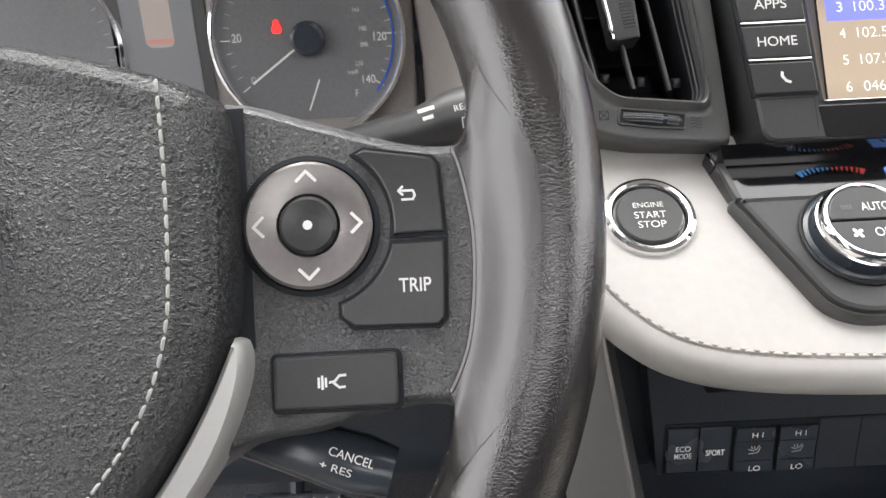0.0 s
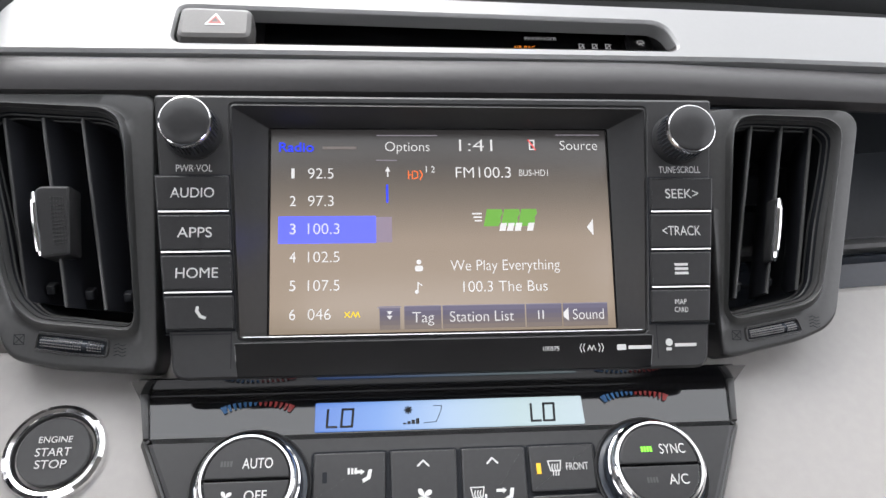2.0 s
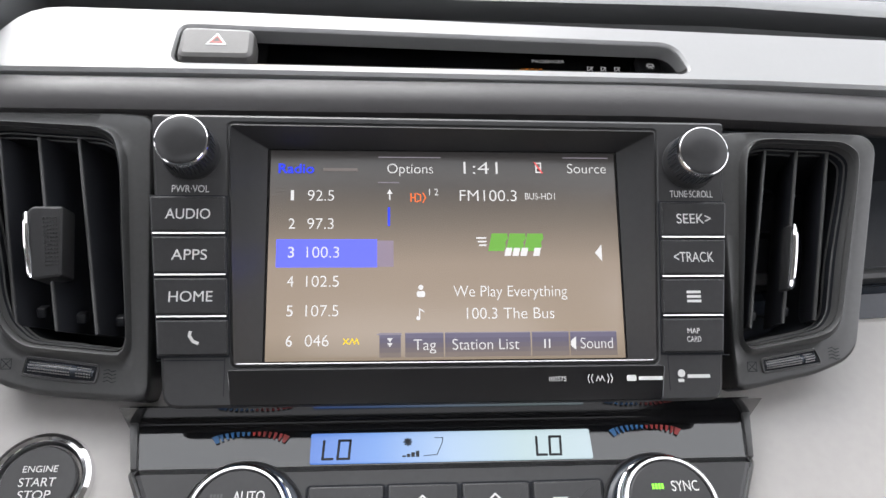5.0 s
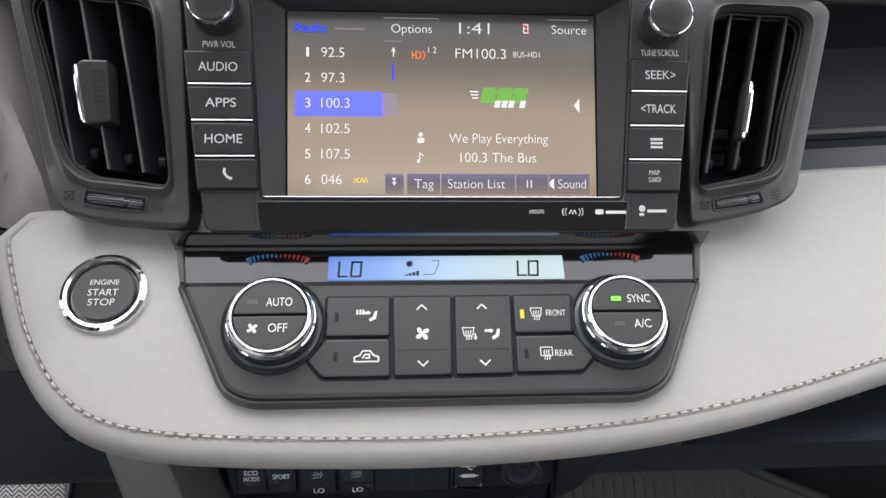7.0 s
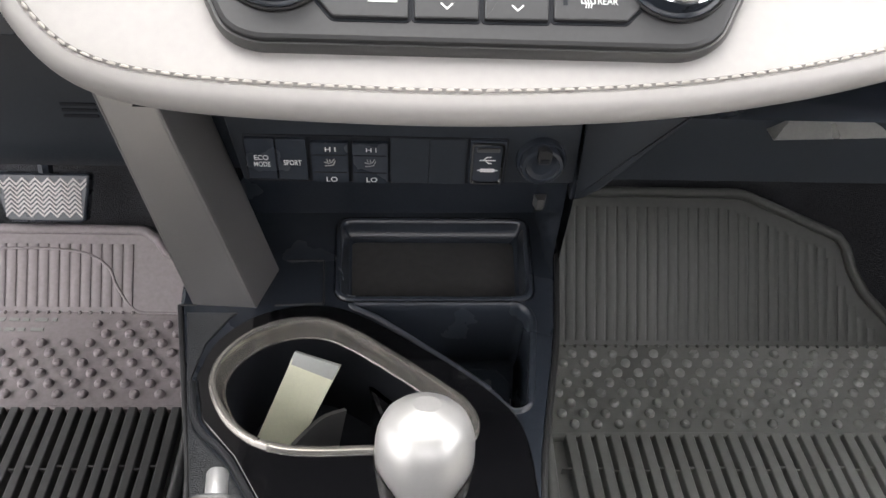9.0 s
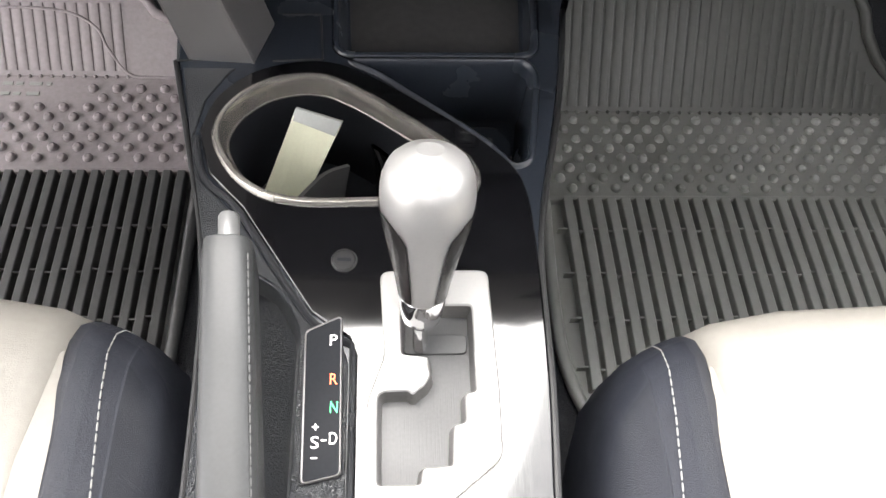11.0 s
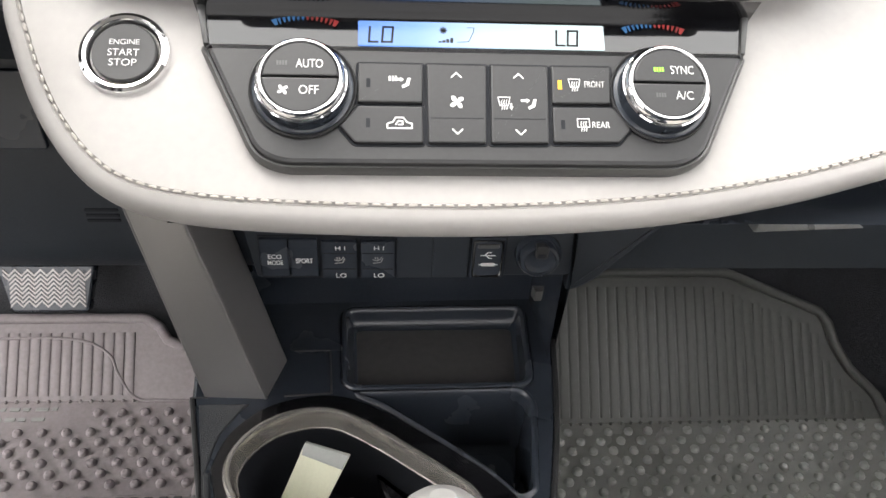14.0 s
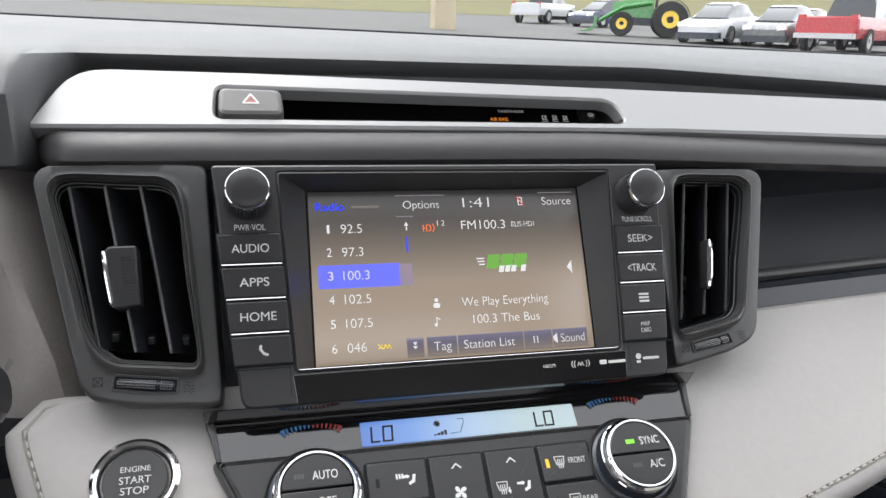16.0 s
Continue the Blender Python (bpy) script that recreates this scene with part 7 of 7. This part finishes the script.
def STALK(u, v, d=0.0):
    c, s = math.cos(radians(14)), math.sin(radians(14))
    return Vector((-0.2385 + u * c - v * s, -0.0622 + 32.0 * v * v - d, 1.0175 + u * s + v * c))


lettering("REAR", STALK, 0.0, 0.0078, 0.0010, 0.0022, WHITE, wiper, 0.0085)
strokes([[(-1, -0.6), (-0.8, 0.7), (0.8, 0.7), (1, -0.6), (-1, -0.6)]], STALK, 0.0, 0.0018, 0.0010, 0.0005, WHITE, wiper, 0.0028)
strokes([[(-1, 0), (1, 0)], [(-0.6, -1), (0.6, -1)]], STALK, -0.0150, 0.0105, 0.0010, 0.0014, WHITE, wiper, 0.0030, "print_bar")
col = thing("steering_column", (-0.398, 0.0, 0.98), "black steering column cover", "steering column")
part("cover", tube([WHEEL(CX, -0.015, -0.02), WHEEL(CX, -0.018, -0.08), Vector((CX, 0.06, 0.945))], [0.032, 0.036, 0.042], 24), DARK, col)

# ---- instrument cluster ----
clu = thing("instrument_cluster", (-0.40, 0.085, 1.0), "dark instrument cluster with chrome ringed dials", "instrument cluster")
CL = UPRIGHT(0.082)
part("back_panel", plate(CL, rect(-0.58, -0.262, 0.945, 1.145, 0.01), -0.02, 0.0, 0.002), TAUPE, clu, "taupe cluster panel")
part("centre_panel", plate(CL, rect(-0.4300, -0.3760, 0.950, 1.140, 0.004), 0.0, 0.0012, 0.0006), GREY, clu)
# Dial grey is lifted: the lens's reflected veil is put into its colour.
DIAL = material("dial_face", (0.125, 0.125, 0.130), 0.40)
CZ = 1.0430
for cx in (-0.3208, -0.4770):
    face = part("dial", turned(CL, cx, CZ, [(0.0520, 0.0), (0.0520, 0.0015), (0.0500, 0.0012)], 64), DIAL, clu, "dark dial face")
    part("dial_ring", turned(CL, cx, CZ, [(0.0512, 0.0), (0.0514, 0.0055), (0.0528, 0.0072), (0.0545, 0.0060), (0.0548, 0.0)], 64, cap=False), CHROME, face, "chrome ring")
    for k in range(29):
        a = radians(215 - k * 250 / 28)
        long_ = k % 4 == 0
        strokes([[(0, 0), (math.cos(a), math.sin(a))]], CL, cx + 0.0440 * math.cos(a), CZ + 0.0440 * math.sin(a), 0.0018, 0.0007 if long_ else 0.0004, GREYPRINT, face, 0.0050 if long_ else 0.0030, "tick")
    if cx > -0.4:
        for k in range(8):
            a = radians(213 - k * 35.7)
            lettering(str(20 * k), CL, cx + 0.0400 * math.cos(a), CZ + 0.0400 * math.sin(a), 0.0018, 0.0046, GREYPRINT, face)
        for word, a, r, h in (("220", -29, 0.0310, 0.0024), ("200", -9, 0.0310, 0.0024), ("180", 7, 0.0310, 0.0024), ("160", 27, 0.0310, 0.0024), ("140", 47, 0.0300, 0.0024), ("120", 70, 0.0290, 0.0024), ("km/h", -40, 0.0305, 0.0024), ("MPH", 84, 0.0265, 0.0028), ("F", -52, 0.0400, 0.0040)):
            lettering(word, CL, cx + r * math.cos(radians(a)), CZ + r * math.sin(radians(a)), 0.0018, h, GREYPRINT, face)
        strokes([[(0, 0), (math.cos(radians(215)), math.sin(radians(215)))]], CL, cx, CZ, 0.0050, 0.0012, WHITE, face, 0.040, "needle")
        part("needle_hub", turned(CL, cx, CZ, [(0.0095, 0.0015), (0.0095, 0.006), (0.0075, 0.0075)], 32), DARK, face)
        strokes([[(0, 0), (math.cos(radians(247)), math.sin(radians(247)))]], CL, cx + 0.004, 1.020, 0.0035, 0.0010, WHITE, face, 0.018, "needle")
        strokes([[(math.cos(radians(d)), math.sin(radians(d))) for d in range(-40, 75, 6)]], CL, cx, CZ, 0.0019, 0.0014, material("blue_dial_arc", (0.03, 0.10, 0.42), 0.4), face, 0.0475, "arc")
        RED = glow("warning_red", (1.0, 0.02, 0.02), 1.6 * GAIN)
        blobs([circle(cx - 0.0170, 1.0520, 0.0018, 14), rect(cx - 0.0197, cx - 0.0143, 1.0465, 1.0508, 0.0015, 3)], CL, 0.0022, RED, face, "warning_lamp")
mid_ = part("centre_screen", plate(CL, rect(-0.4230, -0.3830, 0.985, 1.110, 0.003), 0.0, 0.002, 0.0006), glow("pale_grey_screen", (0.075, 0.078, 0.084), GAIN), clu, "small pale grey centre screen")
blobs([rect(-0.4110, -0.3950, 1.0420, 1.0720, 0.004, 3)], CL, 0.0023, S_DIM, mid_, "car_symbol")
blobs([rect(-0.4100, -0.3960, 1.0440, 1.0465, 0.001, 2)], CL, 0.0025, glow("dull_red_mark", (0.22, 0.10, 0.09), GAIN), mid_, "car_symbol_light")
part("lower_trim", loft([[Vector((x, y, z)) for y, z in ((0.082, 0.998), (0.050, 0.985), (0.020, 0.965), (0.005, 0.93))] for x in (-0.58, -0.262)], closed=False), TAUPE, clu, "taupe plastic below the gauges")

# ---- vehicles and objects in the car park ----
TYRE = material("tyre_rubber", (0.02, 0.02, 0.02), 0.8)
RIMM = material("alloy_wheel", (0.45, 0.45, 0.46), 0.35, metal=0.7)
TINT = material("tinted_car_glass", (0.02, 0.025, 0.03), 0.06, coat=0.5)
LAMP = material("lamp_lens", (0.75, 0.76, 0.76), 0.1, coat=0.5)
TAIL = material("tail_lamp_lens", (0.45, 0.02, 0.02), 0.15, coat=0.5)


def axle_frame(x, y, way):
    o, f = GND(x, y), Vector((way[0], way[1], 0.0033 * way[0] + 0.0459 * way[1])).normalized()
    s = Vector((-f.y, f.x, 0)).normalized()
    return lambda a, b, h: o + f * a + s * b + Vector((0, 0, h))


def wheel_of(P, a, b, r, w, parent, rim_mat, hub=0.62):
    ring = [2 * math.pi * k / 24 for k in range(24)]
    ty = part("wheel", loft([[P(a + q * math.cos(t), b + e, r + q * math.sin(t)) for t in ring] for q, e in ((r * hub, -w / 2), (r * 0.95, -w / 2), (r, -w * 0.35), (r, w * 0.35), (r * 0.95, w / 2), (r * hub, w / 2))]), TYRE, parent, "black tyre")
    part("rim", loft([[P(a + q * math.cos(t), b + e, r + q * math.sin(t)) for t in ring] for q, e in ((r * (hub + 0.01), -w * 0.42), (r * 0.2, -w * 0.40), (r * 0.2, w * 0.40), (r * (hub + 0.01), w * 0.42))], cap0=False), rim_mat, ty, "wheel rim")


def car(name, x, y, way, paint, label, kind="car"):
    P = axle_frame(x, y, way)
    L, W, H = (4.6, 0.90, 1.48) if kind == "car" else (5.6, 0.98, 1.85)
    t = thing(name, GND(x, y), label, kind if kind == "car" else "pickup truck", "parked vehicles")
    if kind == "car":
        prof = [(-2.3, 0.35, 0.75, 0.80), (-2.25, 0.25, 0.95, 0.92), (-1.5, 0.2, 1.0, 1.0), (0.0, 0.2, 0.95, 1.0), (1.2, 0.2, 0.90, 1.0), (2.0, 0.22, 0.78, 0.94), (2.3, 0.35, 0.62, 0.80)]
        cab = [(-1.95, 0.93, 0.97, 0.80), (-1.2, 0.96, 1.40, 0.70), (-0.3, 0.96, H, 0.68), (0.4, 0.94, 1.40, 0.68), (1.3, 0.90, 0.93, 0.78)]
    else:
        prof = [(-2.8, 0.55, 1.10, 0.94), (-2.75, 0.50, 1.16, 1.0), (-1.0, 0.42, 1.14, 1.0), (1.0, 0.42, 1.14, 1.0), (2.5, 0.45, 1.08, 0.98), (2.8, 0.55, 0.90, 0.86)]
        cab = [(-0.75, 1.12, 1.15, 0.86), (-0.6, 1.14, 1.80, 0.76), (0.5, 1.14, H, 0.74), (1.45, 1.10, 1.15, 0.84)]
    part("body", loft([[P(a, W * k * u, lo + (hi - lo) * v) for u, v in ((-0.94, 0), (-1, 0.35), (-0.98, 0.8), (-0.9, 1), (0.9, 1), (0.98, 0.8), (1, 0.35), (0.94, 0))] for a, lo, hi, k in prof], cap0=True, cap1=True), paint, t, "painted body")
    part("glasshouse", loft([[P(a, W * k * u * (1 if v < 0.5 else 0.96), lo + (hi - lo) * v) for u, v in ((-1, 0), (-0.97, 0.7), (-0.85, 1), (0.85, 1), (0.97, 0.7), (1, 0))] for a, lo, hi, k in cab], cap0=True, cap1=True), TINT, t, "dark windows")
    top = [c for c in cab if c[2] > 1.3]
    part("roof", loft([[P(a, W * k * u * 0.97, hi + e) for u, e in ((-0.9, -0.05), (-0.8, 0.012), (0.8, 0.012), (0.9, -0.05))] for a, lo, hi, k in top], closed=False), paint, t, "painted roof")
    r = 0.33 if kind == "car" else 0.40
    for a in (-L * 0.30, L * 0.30):
        for b in (-W + 0.06, W - 0.06):
            wheel_of(P, a, b, r, 0.22, t, RIMM)
    for b in (-0.66, 0.66):
        z = 0.68 if kind == "car" else 0.95
        e = prof[-1][0] - 0.10
        part("headlight", loft([[P(e + k, W * (b + u * 0.17), z + v * 0.09) for u, v in ((-1, -1), (1, -0.7), (1, 0.9), (-1, 1))] for k in (-0.08, 0.13)], cap1=True), LAMP, t, "clear headlight")
        e = prof[0][0] + 0.05
        part("tail_light", loft([[P(e - k, W * (b * 1.25 + u * 0.10), z + 0.1 + v * 0.16) for u, v in ((-1, -1), (1, -1), (1, 1), (-1, 1))] for k in (-0.08, 0.07)], cap1=True), TAIL, t, "red tail light")
    part("bumper", loft([[P(prof[-1][0] - 0.06 + k, W * 0.88 * u, 0.30 + v * 0.11) for u, v in ((-1, -1), (1, -1), (1, 1), (-1, 1))] for k in (-0.2, 0.10)], cap1=True), DARK, t)
    if kind != "car":
        part("tailgate", loft([[P(-2.81 - k, W * 0.9 * u, 0.62 + 0.5 * v) for u, v in ((-1, 0), (1, 0), (1, 1), (-1, 1))] for k in (0.0, 0.03)], cap1=True), paint, t, "closed tailgate")
        part("rear_bumper", loft([[P(-2.80 - k, W * 0.95 * u, 0.48 + 0.16 * v) for u, v in ((-1, 0), (1, 0), (1, 1), (-1, 1))] for k in (0.0, 0.16)], cap1=True), RIMM, t, "bright rear bumper")
    return t


def paint_of(name, c):
    return material(name, c, 0.25, coat=0.6, var=0.04)


WHITE_P, GREY_P, RED_P2, NAVY_P = paint_of("white_car_paint", (0.50, 0.51, 0.53)), paint_of("graphite_car_paint", (0.10, 0.105, 0.11)), paint_of("red_car_paint", (0.36, 0.010, 0.018)), paint_of("navy_car_paint", (0.02, 0.03, 0.07))
car("parked_car", 17.4, 25.9, (-0.80, -0.60), WHITE_P, "white parked saloon car on the lot")
car("parked_car", 19.4, 24.9, (-0.80, -0.60), GREY_P, "dark grey parked car with a silver grille")
car("parked_car", 24.6, 27.6, (-0.80, -0.60), WHITE_P, "white parked car behind the red pickup")
car("parked_car", 27.8, 34.0, (-0.80, -0.60), RED_P2, "red parked car farther back in the row")
car("parked_car", 19.6, 40.6, (-0.85, -0.50), NAVY_P, "dark navy parked car")
car("pickup_truck", 20.3, 22.3, (0.85, 0.50), RED_P2, "red parked pickup truck, its tailgate closed", "pickup")
car("pickup_truck", 17.6, 44.6, (0.70, 0.70), WHITE_P, "white parked pickup truck", "pickup")

# green tractor with a loader
GREEN_P, YELLOW_P = paint_of("green_farm_paint", (0.030, 0.20, 0.035)), paint_of("yellow_wheel_paint", (0.75, 0.50, 0.02))
TP = axle_frame(16.0, 29.2, (-0.70, 0.35))
tra = thing("tractor", GND(16.0, 29.2), "green farm tractor with yellow wheels and front loader", "tractor")
for a, b, r, w in ((-0.95, -0.75, 0.72, 0.42), (-0.95, 0.75, 0.72, 0.42), (0.95, -0.65, 0.48, 0.32), (0.95, 0.65, 0.48, 0.32)):
    wheel_of(TP, a, b, r, w, tra, YELLOW_P, 0.47)
part("bonnet", loft([[TP(a, 0.32 * u * k, 0.75 + (hi - 0.75) * v) for u, v in ((-1, 0), (-1, 0.7), (-0.7, 1), (0.7, 1), (1, 0.7), (1, 0))] for a, hi, k in ((-0.3, 1.5, 1.1), (0.6, 1.45, 1.0), (1.35, 1.32, 0.9))], cap0=True, cap1=True), GREEN_P, tra, "green bonnet")
part("chassis", loft([[TP(a, 0.3 * u, 0.45 + 0.4 * v) for u, v in ((-1, 0), (-1, 1), (1, 1), (1, 0))] for a in (-1.3, 1.3)], cap0=True, cap1=True), DARK, tra)
for b in (-0.62, 0.62):
    part("mudguard", loft([[TP(-0.95 + 0.80 * math.cos(q), b + e, 0.72 + 0.80 * math.sin(q)) for e in (-0.2, 0.2)] for q in [radians(d) for d in range(20, 171, 15)]], closed=False), GREEN_P, tra, "green mudguard")
    part("loader_arm", tube([TP(-0.2, b * 0.75, 1.35), TP(0.9, b * 0.75, 1.15), TP(1.9, b * 0.75, 0.55)], 0.07, 8), GREEN_P, tra, "green loader arm")
    part("cab_post", tube([TP(-0.4, b * 0.7, 1.2), TP(-0.45, b * 0.7, 2.4)], 0.04, 8), DARK, tra)
part("cab_roof", loft([[TP(-0.5 + 0.75 * u, 0.6 * v, z) for u, v in ((-1, -1), (1, -1), (1, 1), (-1, 1))] for z in (2.38, 2.48)], cap0=True, cap1=True), GREEN_P, tra, "green cab roof")
part("seat", loft([[TP(-0.8 + 0.22 * u, 0.22 * v, z) for u, v in ((-1, -1), (1, -1), (1, 1), (-1, 1))] for z in (1.1, 1.25)], cap0=True, cap1=True), YELLOW_P, tra, "yellow seat")
part("bucket", loft([[TP(a, b, z) for a, z in ((1.95, 0.75), (2.0, 0.25), (2.25, 0.12), (2.75, 0.10), (2.30, 0.20), (2.08, 0.32), (2.05, 0.75))] for b in (-0.95, 0.95)], cap0=True, cap1=True), GREEN_P, tra, "green loader bucket")
BLOCK = material("buff_stone", (0.42, 0.36, 0.26), 0.9, var=0.2, scale=4)
bl_ = thing("stone_pillar", GND(7.6, 30.3), "short buff stone pillar in the lot", "pillar")
part("shaft", loft([[GND(7.6 + 0.42 * u * k, 30.3 + 0.42 * v * k, h) for u, v in ((-1, -1), (1, -1), (1, 1), (-1, 1))] for k, h in ((1.0, 0.0), (1.0, 1.6))], cap1=True), BLOCK, bl_)
part("cap", loft([[GND(7.6 + 0.42 * u * k, 30.3 + 0.42 * v * k, h) for u, v in ((-1, -1), (1, -1), (1, 1), (-1, 1))] for k, h in ((1.2, 1.55), (1.2, 1.72), (1.0, 1.78))], cap0=True, cap1=True), BLOCK, bl_, "stone cap")
